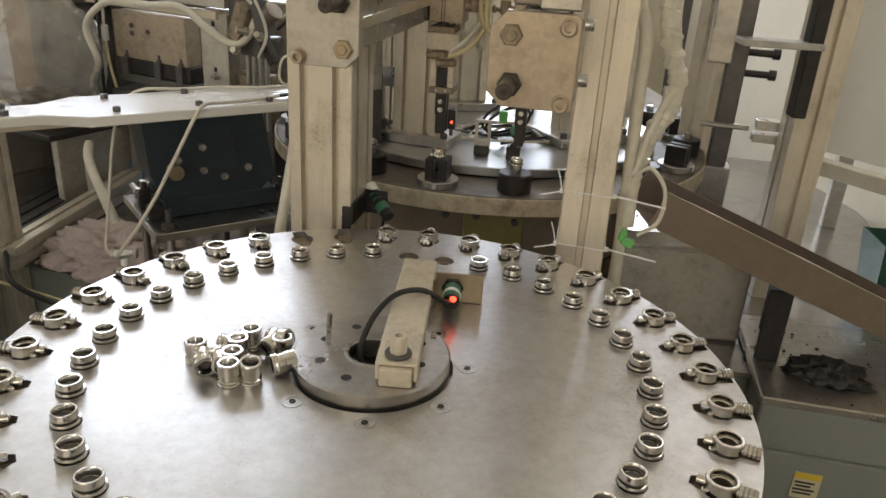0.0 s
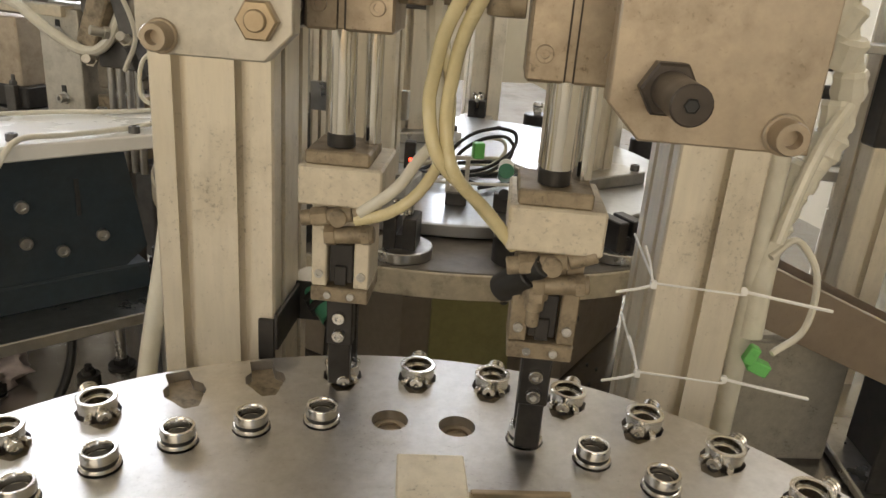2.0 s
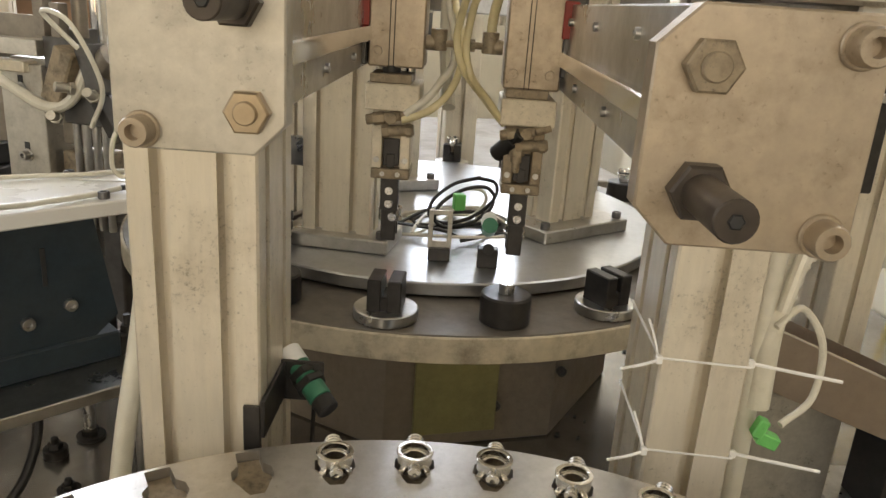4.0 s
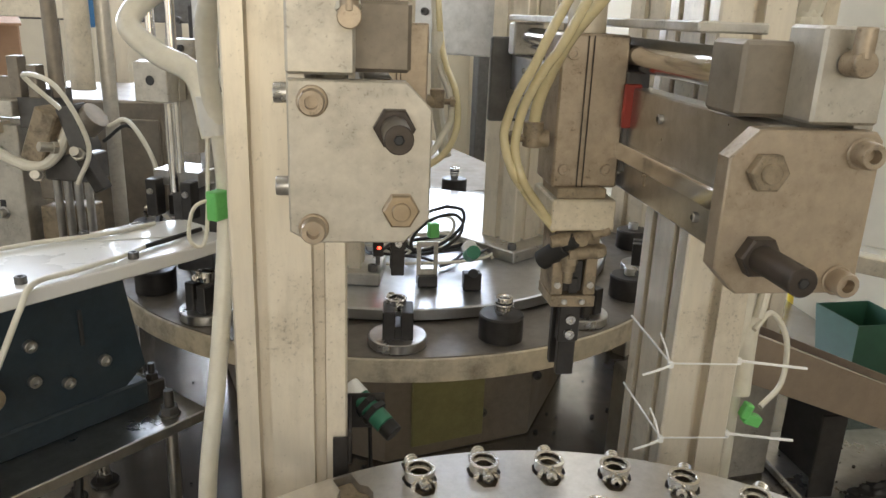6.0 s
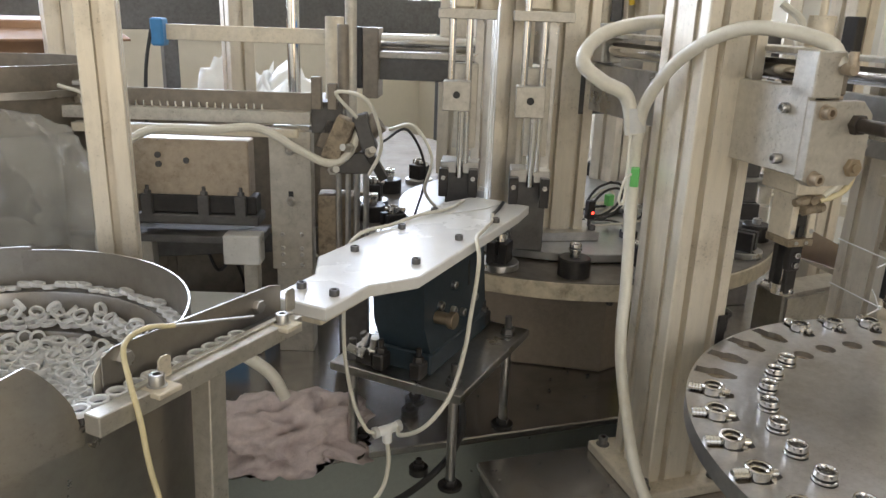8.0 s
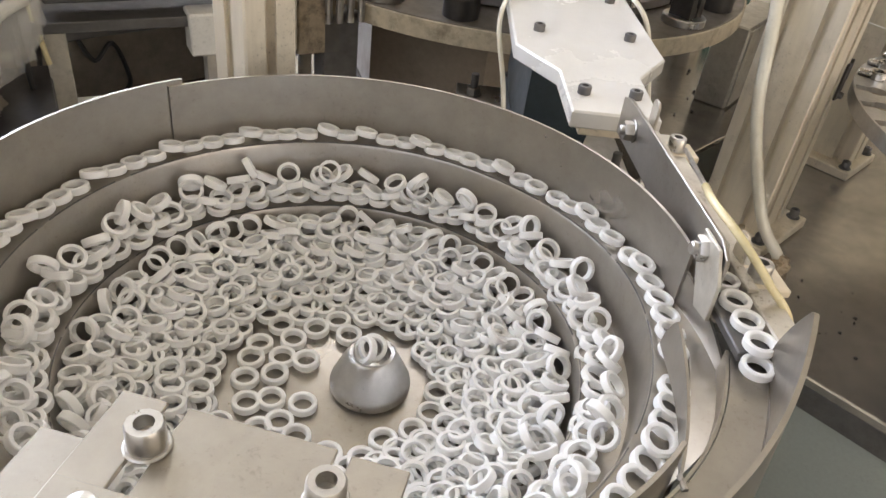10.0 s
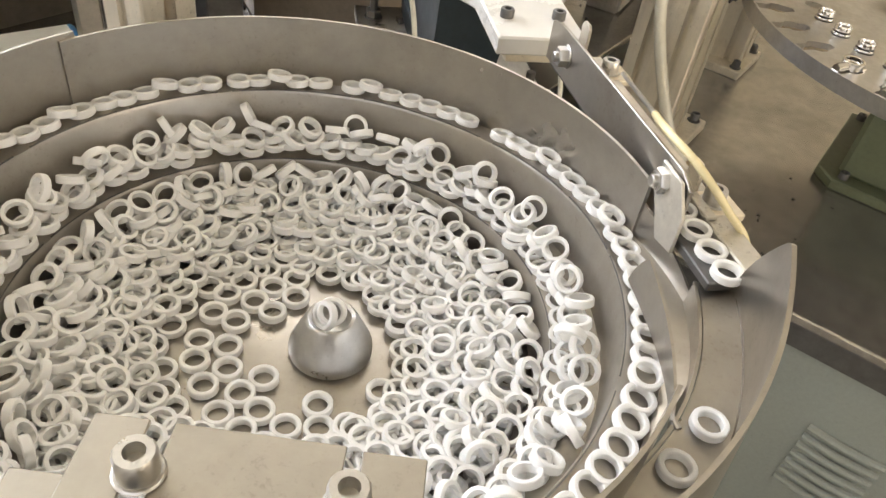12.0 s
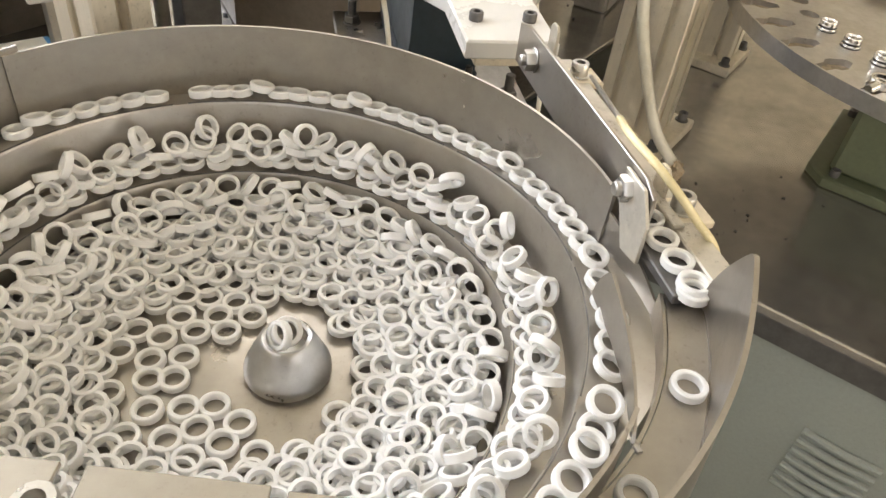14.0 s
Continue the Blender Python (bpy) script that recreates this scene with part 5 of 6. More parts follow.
def arc_sheet(r0, r1, a0, a1, z0, z1, th, n, m=I4, r0b=None, za=None):
    """A curved upright sheet from angle a0 to a1, its radius going from r0 to r1 and its top from z1 to za."""
    vs, fs = [], []
    for i in range(n + 1):
        t = i / n
        a, r = radians(a0 + (a1 - a0) * t), r0 + (r1 - r0) * t
        top = z1 if za is None else z1 + (za - z1) * t
        for rr, z in ((r, z0), (r + th, z0), (r + th, top), (r, top)):
            vs.append((rr * math.cos(a), rr * math.sin(a), z))
    for i in range(n):
        for k in range(4):
            fs.append((4 * i + k, 4 * i + (k + 1) % 4, 4 * i + 4 + (k + 1) % 4, 4 * i + 4 + k))
    fs += [(0, 1, 2, 3), tuple(4 * n + k for k in (3, 2, 1, 0))]
    return G().add(vs, fs, m)


def rise(a):
    """How far the tracks climb towards the outlet, by angle."""
    a = (a + 180) % 360 - 180
    t = (-5 - a) / 55 if a > -75 else (a + 140) / 65
    t = max(0.0, min(1.0, t))
    return 0.0025 + 0.006 * t * t * (3 - 2 * t)


def sweep(prof, a0=0.0, a1=360.0, n=120, lift=rise):
    """A closed profile of (radius, height) carried round the bowl from a0 to a1; prof may be a function of the angle."""
    vs, fs = [], []
    whole = a1 - a0 >= 360
    for i in range(n if whole else n + 1):
        a = a0 + (a1 - a0) * i / n
        for r, z in (prof(a) if callable(prof) else prof):
            vs.append((r * math.cos(radians(a)), r * math.sin(radians(a)), z + lift(a)))
    k = len(vs) // (n if whole else n + 1)
    for i in range(n):
        j = (i + 1) % n if whole else i + 1
        for q in range(k):
            fs.append((i * k + q, i * k + (q + 1) % k, j * k + (q + 1) % k, j * k + q))
    if not whole:
        fs += [tuple(range(k)), tuple(n * k + q for q in range(k))[::-1]]
    return G().add(vs, fs)


def level_floor(a):
    return 0.0


part("bowl_floor", G().lathe([(0.1640, 0.975), (0.1640, 0.990), (0.1345, 0.999), (0.1320, 1.0), (0.0, 1.001)], 96), bowl_steel, bowl)
part("lower_track", sweep([(0.1300, 0.996), (0.1318, 1.0265), (0.1326, 1.0280), (0.1610, 1.0290), (0.1610, 1.020), (0.1340, 1.018), (0.1322, 0.996)]), bowl_steel, bowl)
part("upper_track", sweep([(0.1572, 1.026), (0.1596, 1.0590), (0.1603, 1.0605), (0.1790, 1.0570), (0.1790, 1.050), (0.1625, 1.050), (0.1592, 1.026)]), bowl_steel, bowl)
rnd = random.Random(12)
for r, z in ((0.1606, 1.0603), (0.1329, 1.0278)):
    q = -118.0
    while q < 190:
        w = rnd.uniform(16, 34)
        part("weld_seam", sweep([(r, z), (r + 0.0006, z), (r + 0.0006, z + 0.0007), (r, z + 0.0006)], q, q + w, 12), dark_metal, bowl)
        q += w + rnd.uniform(1.5, 4)
part("rim_wall", arc_sheet(0.1785, 0.1785, -57, 70, 1.055, 1.103, 0.0018, 72), bowl_steel, bowl)
part("rim_wall", arc_sheet(0.1803, 0.1815, 67, 196, 1.055, 1.106, 0.0018, 72), bowl_steel, bowl)
part("rim_wall", arc_sheet(0.1790, 0.1800, 196, 262, 1.055, 1.100, 0.0018, 40), bowl_steel, bowl)
part("outlet_ledge", sweep(lambda a: [(0.1780, 1.0585), (max(0.1815, min(0.1925, 0.1925 - 0.0009 * (-84 - a))), 1.0605), (max(0.1815, min(0.1925, 0.1925 - 0.0009 * (-84 - a))), 1.0625), (0.1780, 1.0605)], -118, -56, 40), bowl_steel, bowl, "curved ledge beside the deflector blade")
part("rim_foot", arc_sheet(0.1797, 0.1900, -57, -73, 1.060, 1.090, 0.0012, 16, za=1.078), bowl_steel, bowl, "low curved strip past the rim's cut end")
part("skirt", G().lathe([(0.176, 0.925), (0.181, 0.925), (0.1825, 1.056), (0.1785, 1.056)], 96, I4, True), bowl_steel, bowl)


# outlet scoop: a climbing floor between the blade and a curved outer wall
def scoop_z(a):
    return 1.0850 + 0.00042 * (a + 74)


def scoop_out(a):
    t = max(0.0, min(1.0, (-90 - a) / 42))
    return 0.2095 - 0.029 * t * t


def scoop_in(a):
    t = max(0.0, min(1.0, (-80 - a) / 32))
    return 0.1915 - 0.0165 * t * t


def scoop_top(a):
    t = max(0.0, min(1.0, (-74 - a) / 7.5))
    return scoop_z(a) + 0.056 * t ** 0.6 - 0.00078 * max(0, -82 - a)


part("scoop_floor", sweep(lambda a: [(scoop_in(a), scoop_z(a) - 0.0015), (scoop_out(a), scoop_z(a) - 0.0015), (scoop_out(a), scoop_z(a)), (scoop_in(a), scoop_z(a))], -135, -73, 48, level_floor), bowl_steel, bowl, "curved climbing outlet floor")
part("scoop_skirt", sweep(lambda a: [(scoop_in(a) - 0.002, 1.050), (scoop_in(a) - 0.0005, 1.050), (scoop_in(a) - 0.0005, scoop_z(a)), (scoop_in(a) - 0.002, scoop_z(a))], -120, -73, 40, level_floor), bowl_steel, bowl)
part("scoop_wall", sweep(lambda a: [(scoop_out(a) - 0.0002, scoop_z(a) - 0.012), (scoop_out(a) + 0.0018, scoop_z(a) - 0.012), (scoop_out(a) - 0.0016, scoop_top(a)), (scoop_out(a) - 0.0036, scoop_top(a))], -134, -74, 60, level_floor), bowl_steel, bowl, "curved upright scoop wall with a rounded tip")
part("scoop_weld", sweep(lambda a: [(scoop_out(a) - 0.0016, scoop_z(a)), (scoop_out(a) - 0.0004, scoop_z(a)), (scoop_out(a) - 0.0004, scoop_z(a) + 0.0009), (scoop_out(a) - 0.0012, scoop_z(a) + 0.0006)], -100, -75, 30, level_floor), old_steel, bowl, "dark weld along the scoop's seam")


def blade(a):
    t = max(0.0, min(1.0, (-71 - a) / 26))
    r = 0.1625 + 0.0215 * t ** 1.25
    up = 0.0775 - 0.0005 + 0.0235 * max(0.0, min(1.0, (-71 - a) / 3.5)) ** 0.7 * (1 - t) ** 0.55
    return [(r, 1.0755), (r + 0.0013, 1.0755), (r + 0.0010, 1.0 + up), (r - 0.0003, 1.0 + up)]


part("deflector_blade", sweep(blade, -97, -71, 36, level_floor), bowl_steel, bowl, "sickle-shaped steel deflector blade")
part("blade_arm", G().tube([(0.1835 * math.cos(radians(-96)), 0.1835 * math.sin(radians(-96)), 1.076), (0.188 * math.cos(radians(-97.5)), 0.188 * math.sin(radians(-97.5)), 1.0755)], 0.0014, 8), bowl_steel, bowl)
CONE = (0.0115, -0.0205)
part("centre_cone", G().lathe([(0.0205, 1.001), (0.0220, 1.003), (0.0220, 1.006), (0.0215, 1.008), (0.0134, 1.0255), (0.0120, 1.0268), (0.0100, 1.0260), (0.0095, 1.018)], 40, T(CONE[0], CONE[1], 0)), steel, bowl, "turned steel cone with a hollow top")
part("drive_drum", G().cyl(0.150, 0.12, T(0, 0, 0.80), 64, 0.004), cream_alu, bowl)
part("drum_band", G().ring(0.149, 0.153, 0.030, T(0, 0, 0.872), 64), black_rubber, bowl, "black rubber band")
part("stand", G().cyl(0.17, 0.80, T(0, 0, 0.0), 48, 0.004), cabinet_paint, bowl)
# cover plate with slots across the near rim
cm = T(-0.893, 0.455, 1.1065, 0, 0, -74.2)
cov = thing("cover_plate", "bent stainless cover plates screwed over the bowl's rim", "cover plate", cm)
part("sheet", G().box(0.0, -0.035, 0.001, 0.053, 0.070, 0.002, 0.0004), bowl_steel, cov)
part("sheet", G().box(-0.0425, -0.035, 0.001, 0.017, 0.070, 0.002, 0.0004), bowl_steel, cov)
part("sheet", G().box(0.0415, -0.035, 0.001, 0.020, 0.068, 0.002, 0.0004), bowl_steel, cov)
part("backing", G().box(0.0, -0.052, 0.0026, 0.100, 0.030, 0.0012, 0.0003).box(-0.058, -0.045, -0.002, 0.020, 0.05, 0.002, 0.0004).box(0.062, -0.048, -0.003, 0.026, 0.04, 0.002, 0.0004), bowl_steel, cov)
for x, y in ((-0.0306, -0.0185), (0.0300, -0.0205)):
    part("cap_screw", G().cyl(0.0078, 0.0015, T(x, y, 0.002), 20).screw(0.0064, 0.0095, T(x, y, 0.0035)), steel, cov)
part("button_screw", G().lathe([(0.0052, 0.0032), (0.0045, 0.0050), (0.002, 0.0062)], 16, T(-0.036, -0.045, 0)), steel, cov)

# ---------------------------------------------------------------- white rings in the bowl
RO, RI, RH = 0.0076, 0.0051, 0.0044
ring_me = G().ring(RI, RO, RH, T(0, 0, -RH / 2), 24, 0.0005).mesh("nylon_ring")
rv = []
nseg = 16
for r, z in ((RI + 0.0004, -RH / 2), (RO - 0.0004, -RH / 2), (RO, -RH / 2 + 0.0004), (RO, RH / 2 - 0.0004), (RO - 0.0004, RH / 2), (RI + 0.0004, RH / 2)):
    rv += [Vector((r * math.cos(2 * math.pi * i / nseg), r * math.sin(2 * math.pi * i / nseg), z)) for i in range(nseg)]
rf = [(j * nseg + i, j * nseg + (i + 1) % nseg, ((j + 1) % 6) * nseg + (i + 1) % nseg, ((j + 1) % 6) * nseg + i) for j in range(6) for i in range(nseg)]
CX, CY = BX + CONE[0], BY + CONE[1]      # the cone stands off the rim's centre
SPIN = []


def heap(spec, seed, lift=None):
    """Rings strewn in layers: inner and outer radius, height at both, spacing, least and greatest tilt."""
    rnd = random.Random(seed)
    g = G()
    for r0, r1, z0, z1, step, lo, hi in spec:
        r = r0
        while r <= r1 + 1e-6:
            k = max(1, int(2 * math.pi * r / step))
            a0 = rnd.uniform(0, 6.28)
            f = (r - r0) / max(1e-6, r1 - r0)
            for i in range(k):
                a = a0 + 2 * math.pi * i / k + rnd.uniform(-0.22, 0.22) * step / r
                rr = min(r + rnd.uniform(-0.25, 0.25) * step, r1)
                tl = min(88, lo + (hi - lo) * (0.3 + 0.7 * f) * rnd.random() ** 1.3)
                z = z0 + (z1 - z0) * f + RO * math.sin(radians(tl)) * 0.75 + RH / 2 * math.cos(radians(tl)) + rnd.uniform(0, 0.0012)
                if lift:
                    z += lift(math.degrees(a))
                g.add(rv, rf, T(rr * math.cos(a), rr * math.sin(a), z, 0, 0, rnd.uniform(0, 360)) @ T(0, 0, 0, tl, 0, 0))
            r += step * 0.90
    return g


def spinning(name, g, label, speed, cx=BX, cy=BY):
    ob = solid(name, g, ring_nylon, label, "nylon rings", T(cx, cy, 0), kind="stuff")
    SPIN.append((ob, speed, T(cx, cy, 0), Vector((cx, cy, 0))))


spinning("heaped_rings", heap([(0.064, 0.122, 1.0010, 1.0010, 0.0150, 0, 6), (0.070, 0.1245, 1.0048, 1.0070, 0.0126, 0, 34), (0.084, 0.1245, 1.0095, 1.0145, 0.0122, 4, 66), (0.102, 0.1250, 1.0145, 1.0215, 0.0122, 8, 88)], 2),
         "heap of white nylon rings in the bowl", 42)
spinning("track_rings", heap([(0.1405, 0.1500, 1.0295, 1.0295, 0.0135, 0, 24), (0.1420, 0.1490, 1.0330, 1.0340, 0.0112, 15, 88), (0.1470, 0.1480, 1.0385, 1.0385, 0.0170, 25, 85), (0.1500, 0.1505, 1.0425, 1.0425, 0.0480, 60, 88)], 3, lambda a: 0.003),
         "white nylon rings jumbled on the lower track", 38)
rnd = random.Random(5)
proto_ring = None


def one_ring(label, group):
    global proto_ring
    if proto_ring is None:
        proto_ring = solid("nylon_ring", ring_me, ring_nylon, label, "nylon ring", group=group)
        return proto_ring
    th = copy_thing(proto_ring, I4)
    th["label"], th["group"] = label, group
    return th


TOP_RINGS = []      # thing, start angle, height, tilt
q = 0.0
while q < 354:
    up = rnd.random() < 0.30
    TOP_RINGS.append((one_ring("single white nylon ring riding on the top track", "rings on the top track"), q, 0.0038 if up else 0.0004, T(0, 0, 0, rnd.uniform(-4, 4) + (10 if up else 0), rnd.uniform(-4, 4), 0)))
    q += rnd.uniform(3.5, 4.9) if rnd.random() < 0.96 else rnd.uniform(6, 8)
# rings lying flat round the cone
r = 0.0400
while r < 0.068:
    k = int(2 * math.pi * r / 0.0158)
    a0 = rnd.uniform(0, 360)
    for i in range(k):
        if r < 0.045 and rnd.random() < 0.55:
            continue
        q = radians(a0 + 360 * i / k + rnd.uniform(-3, 3))
        rr = r + rnd.uniform(-0.0016, 0.0016)
        m = T(CX + rr * math.cos(q), CY + rr * math.sin(q), 1.0014 + RH / 2 + rnd.uniform(0, 0.0006), rnd.uniform(-3, 3), rnd.uniform(-3, 3), 0)
        SPIN.append((one_ring("white nylon ring lying flat on the bowl floor", "rings round the cone"), 48, m, Vector((CX, CY, 0))))
    r += 0.0136
for x, y, tl in ((0.002, 0.001, 35), (-0.002, 0.003, 60)):
    th = one_ring("white nylon ring caught in the cone's hollow top", "")
    th.matrix_basis = T(CX + x, CY + y, 1.0275, 0, 0, 40 * tl) @ T(0, 0, 0, tl, 0, 0)

# ---------------------------------------------------------------- rail from bowl to white plate
RM = T(-0.700, 0.336, 1.0925, 0, 0, 31) @ T(0, 0, 0, 0, 2.5, 0)      # x along the rail, z = 0 at the middle of its rings
rail = thing("feed_rail", "narrow aluminium feed rail leaving the bowl", "feed rail", RM)
part("base_rail", G().box(0.081, -0.0195, -0.0055, 0.225, 0.0145, 0.0150, 0.0008), plate_alu, rail)
part("cover_strip", G().box(0.100, -0.0142, 0.0032, 0.185, 0.0060, 0.0022, 0.0005), plate_alu, rail)
part("guide_plate", G().poly([(0.001, -0.004), (0.205, -0.004), (0.205, 0.022), (0.190, 0.026), (0.012, 0.029), (0.001, 0.024)], -0.0011, 0.0011, 0.0004, T(0, 0.0072, 0, 90, 0, 0)), bowl_steel, rail, "upright thin steel guide plate")
part("rail_floor", G().box(0.085, -0.0030, -0.0050, 0.235, 0.0180, 0.0050, 0.0006), dark_metal, rail)
for x in (0.0225, 0.1690):
    part("clamp_lug", G().box(x, -0.0255, 0.0000, 0.022, 0.0210, 0.0045, 0.0008), cream_alu, rail)
    part("cap_screw", G().cyl(0.0074, 0.0010, T(x, -0.0225, 0.0022), 18).screw(0.0058, 0.0080, T(x, -0.0225, 0.0032)), steel, rail)
for x, z in ((0.0200, 0.0180), (0.1700, 0.0120)):
    part("hex_screw", G().cyl(0.0078, 0.0010, T(x, 0.0083, z) @ AYB, 18).hexnut(0.0066, 0.006, T(x, 0.0090, z) @ AYB, 0.009), steel, rail)
    part("hex_screw", G().hexnut(0.0066, 0.005, T(x, 0.0060, z) @ AY), steel, rail)
part("end_bracket", G().poly([(-0.006, -0.008), (0.010, -0.011), (0.024, 0.010), (0.024, 0.026), (0.004, 0.026), (-0.006, 0.012)], -0.0010, 0.0010, 0.0004, T(0.002, 0.0098, 0.0, 90, 0, 0)), plate_alu, rail, "cut steel end bracket")
part("slotted_tab", G().poly([(0, 0), (0.013, 0), (0.013, 0.018), (0.010, 0.021), (0.003, 0.021), (0, 0.018)], -0.0010, 0.0010, 0.0003, T(0.188, -0.012, 0.004, 90, 0, 0)), plate_alu, rail)
part("small_tab", G().poly([(0, 0), (0.012, 0), (0.012, 0.014), (0.009, 0.017), (0.003, 0.017), (0, 0.014)], -0.0010, 0.0010, 0.0003, T(0.030, -0.0165, 0.002, 90, 0, 0)), cream_alu, rail)
part("air_needle", G().tube([(0.1377, -0.0161, 0.0166), (0.0885, -0.0056, 0.0253), (0.0392, 0.0049, 0.034)], 0.0014, 10), steel, rail, "thin bent steel air needle")
part("air_tube", G().tube([(0.0638, -0.0004, 0.0297), (0.0392, 0.0049, 0.034), (0.0151, -0.0006, 0.03), (0.0032, -0.0174, 0.0115), (-0.0036, -0.0326, -0.0101), (0.0004, -0.0386, -0.0601), (0.0264, -0.0426, -0.1601)], 0.0021, 12, 8), hose_yellow, rail, "yellowed soft air tube")
part("support_leg", G().box(0.09, -0.008, -0.170, 0.020, 0.020, 0.316, 0.001), plate_alu, rail)
QUEUE_X, QUEUE_STEP = -0.0285, 0.0158
QUEUE = [one_ring("white nylon ring queued in the feed rail", "rings in the feed rail") for _ in range(9)]
# rings climbing the scoop, each with the time at which it reaches the rail
ARRIVE = (2.2, 5.0, 8.3, 10.2, 11.3, 12.9, 13.2, 14.1, 14.55, 15.2)
SLIDERS = [one_ring("white nylon ring sliding round the outlet scoop", "rings in the outlet scoop") for _ in ARRIVE]

# ---------------------------------------------------------------- second feeder station behind
SM = T(-0.300, 0.960, 0, 0, 0, -33.7)
st = thing("side_feeder_station", "grey linear feeder station on a bolted support plate", "feeder", SM)
pl = part("support_plate", G().box(0, 0, 1.046, 0.068, 0.012, 0.235, 0.0012), plate_alu, st, "grey slotted support plate")
part("support_post", G().box(0, 0.030, 0.97, 0.060, 0.045, 0.40, 0.0012), plate_alu, st)
for z in (1.132, 1.047):
    part("slot", G().box(0, -0.0063, z + 0.006, 0.008, 0.001, 0.022, 0.0002), ink, pl)
    part("cap_screw", G().cyl(0.0085, 0.002, T(0, -0.006, z) @ AY, 18).screw(0.0062, 0.008, T(0, -0.008, z) @ AY), steel, pl)
for x in (-0.016, 0.016):
    for z in (0.990, 0.966, 0.955, 0.937):
        part("small_screw", G().screw(0.0036, 0.002, T(x, -0.006, z) @ AY), steel, pl)
part("track_bar", G().box(-0.165, 0.004, 1.184, 0.40, 0.030, 0.020, 0.001), plate_alu, st)
part("lower_bar", G().box(-0.165, -0.002, 1.160, 0.36, 0.024, 0.014, 0.001), cream_alu, st)
part("back_guide", G().box(-0.165, 0.016, 1.207, 0.40, 0.006, 0.030, 0.001), brown_metal, st, "brown guide strip above the track")
for k in range(24):
    part("track_pin", G().cyl(0.0022, 0.010, T(-0.33 + k * 0.0125, -0.002, 1.194), 8), rod_chrome, st)
part("feeder_body", G().box(-0.165, 0.004, 1.100, 0.20, 0.040, 0.092, 0.002), worn_plate, st)
part("spring_pack", G().box(-0.150, 0.0, 1.040, 0.19, 0.036, 0.030, 0.002), black_steel, st)
part("feeder_base", G().box(-0.150, 0.0, 1.016, 0.20, 0.05, 0.016, 0.002), dark_metal, st)
part("base_table", G().box(-0.155, 0.0, 0.985, 0.22, 0.07, 0.012, 0.001), dark_metal, st)
for x in (-0.245, -0.07):
    part("leg", G().box(x, 0.0, 0.875, 0.024, 0.024, 0.208, 0.001), plate_alu, st)
for x, z in ((-0.21, 1.12), (-0.21, 1.105), (-0.165, 1.112)):
    part("body_screw", G().screw(0.005, 0.003, T(x, -0.016, z) @ AY), dark_metal, st)
for x in (-0.232, -0.14, -0.08):
    part("spring_clamp", G().box(x, -0.016, 1.038, 0.018, 0.018, 0.036, 0.001).hexnut(0.006, 0.006, T(x, -0.016, 1.056), 0.014), dark_metal, st)
part("valve_block", G().box(-0.075, -0.03, 0.972, 0.060, 0.035, 0.050, 0.002), grey_plastic, st)
part("front_block", G().box(0.060, 0.02, 1.185, 0.050, 0.040, 0.050, 0.001), dark_metal, st)
part("tilted_head", G().box(0, 0, 0, 0.055, 0.040, 0.050, 0.002, T(0.075, 0.02, 1.150, 0, 25, 0)), brown_metal, st)
part("slide_block", G().box(0.070, 0.035, 0.985, 0.060, 0.05, 0.14, 0.002), grimy_block, st)
part("slide_block", G().box(0.072, 0.030, 1.085, 0.056, 0.04, 0.040, 0.002), brown_metal, st)
part("angled_actuator", G().cyl(0.018, 0.09, T(0.075, 0.0, 1.125) @ T(0, 0, 0, 0, 50, 0), 18), brown_metal, st)
part("air_hose", G().tube([(-0.31, -0.03, 0.93), (-0.30, -0.05, 1.00), (-0.245, -0.075, 1.05), (-0.255, -0.085, 1.12), (-0.20, -0.075, 1.168), (-0.11, -0.06, 1.170), (-0.04, -0.045, 1.172), (0.02, -0.04, 1.140), (0.065, -0.03, 1.118), (0.095, -0.02, 1.130), (0.115, -0.01, 1.175)], 0.0068, 10, 8), hose_white, st, "cloudy looping air hose")
part("small_actuator", G().box(0.045, -0.005, 1.225, 0.016, 0.016, 0.05, 0.001).box(0.070, -0.005, 1.220, 0.014, 0.016, 0.04, 0.001).cyl(0.009, 0.13, T(0.085, 0.012, 1.20), 16), brown_metal, st)

fr = thing("pole_stand", "light metal frame bar with blue clamps and a pole", "frame", SM)
part("cross_bar", G().box(-0.10, 0.14, 1.305, 0.30, 0.014, 0.026, 0.001), cream_alu, fr)
for x in (-0.245, 0.055):
    part("clamp", G().box(x, 0.13, 1.305, 0.022, 0.030, 0.046, 0.003), blue_plastic, fr)
part("pole", G().cyl(0.011, 0.90, T(-0.02, 0.155, 0.770), 18), rod_chrome, fr)
part("pole", G().cyl(0.010, 0.90, T(0.085, 0.12, 0.770), 18), plate_alu, fr)
part("air_cylinder", G().cyl(0.016, 0.14, T(0.06, 0.10, 1.20), 20), cream_alu, fr)
part("cable", G().tube([(-0.255, 0.12, 1.31), (-0.262, 0.10, 1.24), (-0.255, 0.06, 1.12), (-0.26, 0.05, 1.0), (-0.27, 0.04, 0.85)], 0.0032, 8), black_rubber, fr)

bw = thing("small_bowl_feeder", "brown-grey feeder bowl at the end of the rear track", "bowl feeder", SM @ T(-0.50, 0.06, 0))
part("bowl", G().lathe([(0.11, 1.145), (0.150, 1.148), (0.158, 1.16), (0.162, 1.255), (0.159, 1.255), (0.154, 1.165), (0.02, 1.16)], 64), brown_metal, bw)
part("clamp_strip", G().ring(0.161, 0.165, 0.012, T(0, 0, 1.205), 64), bowl_steel, bw)
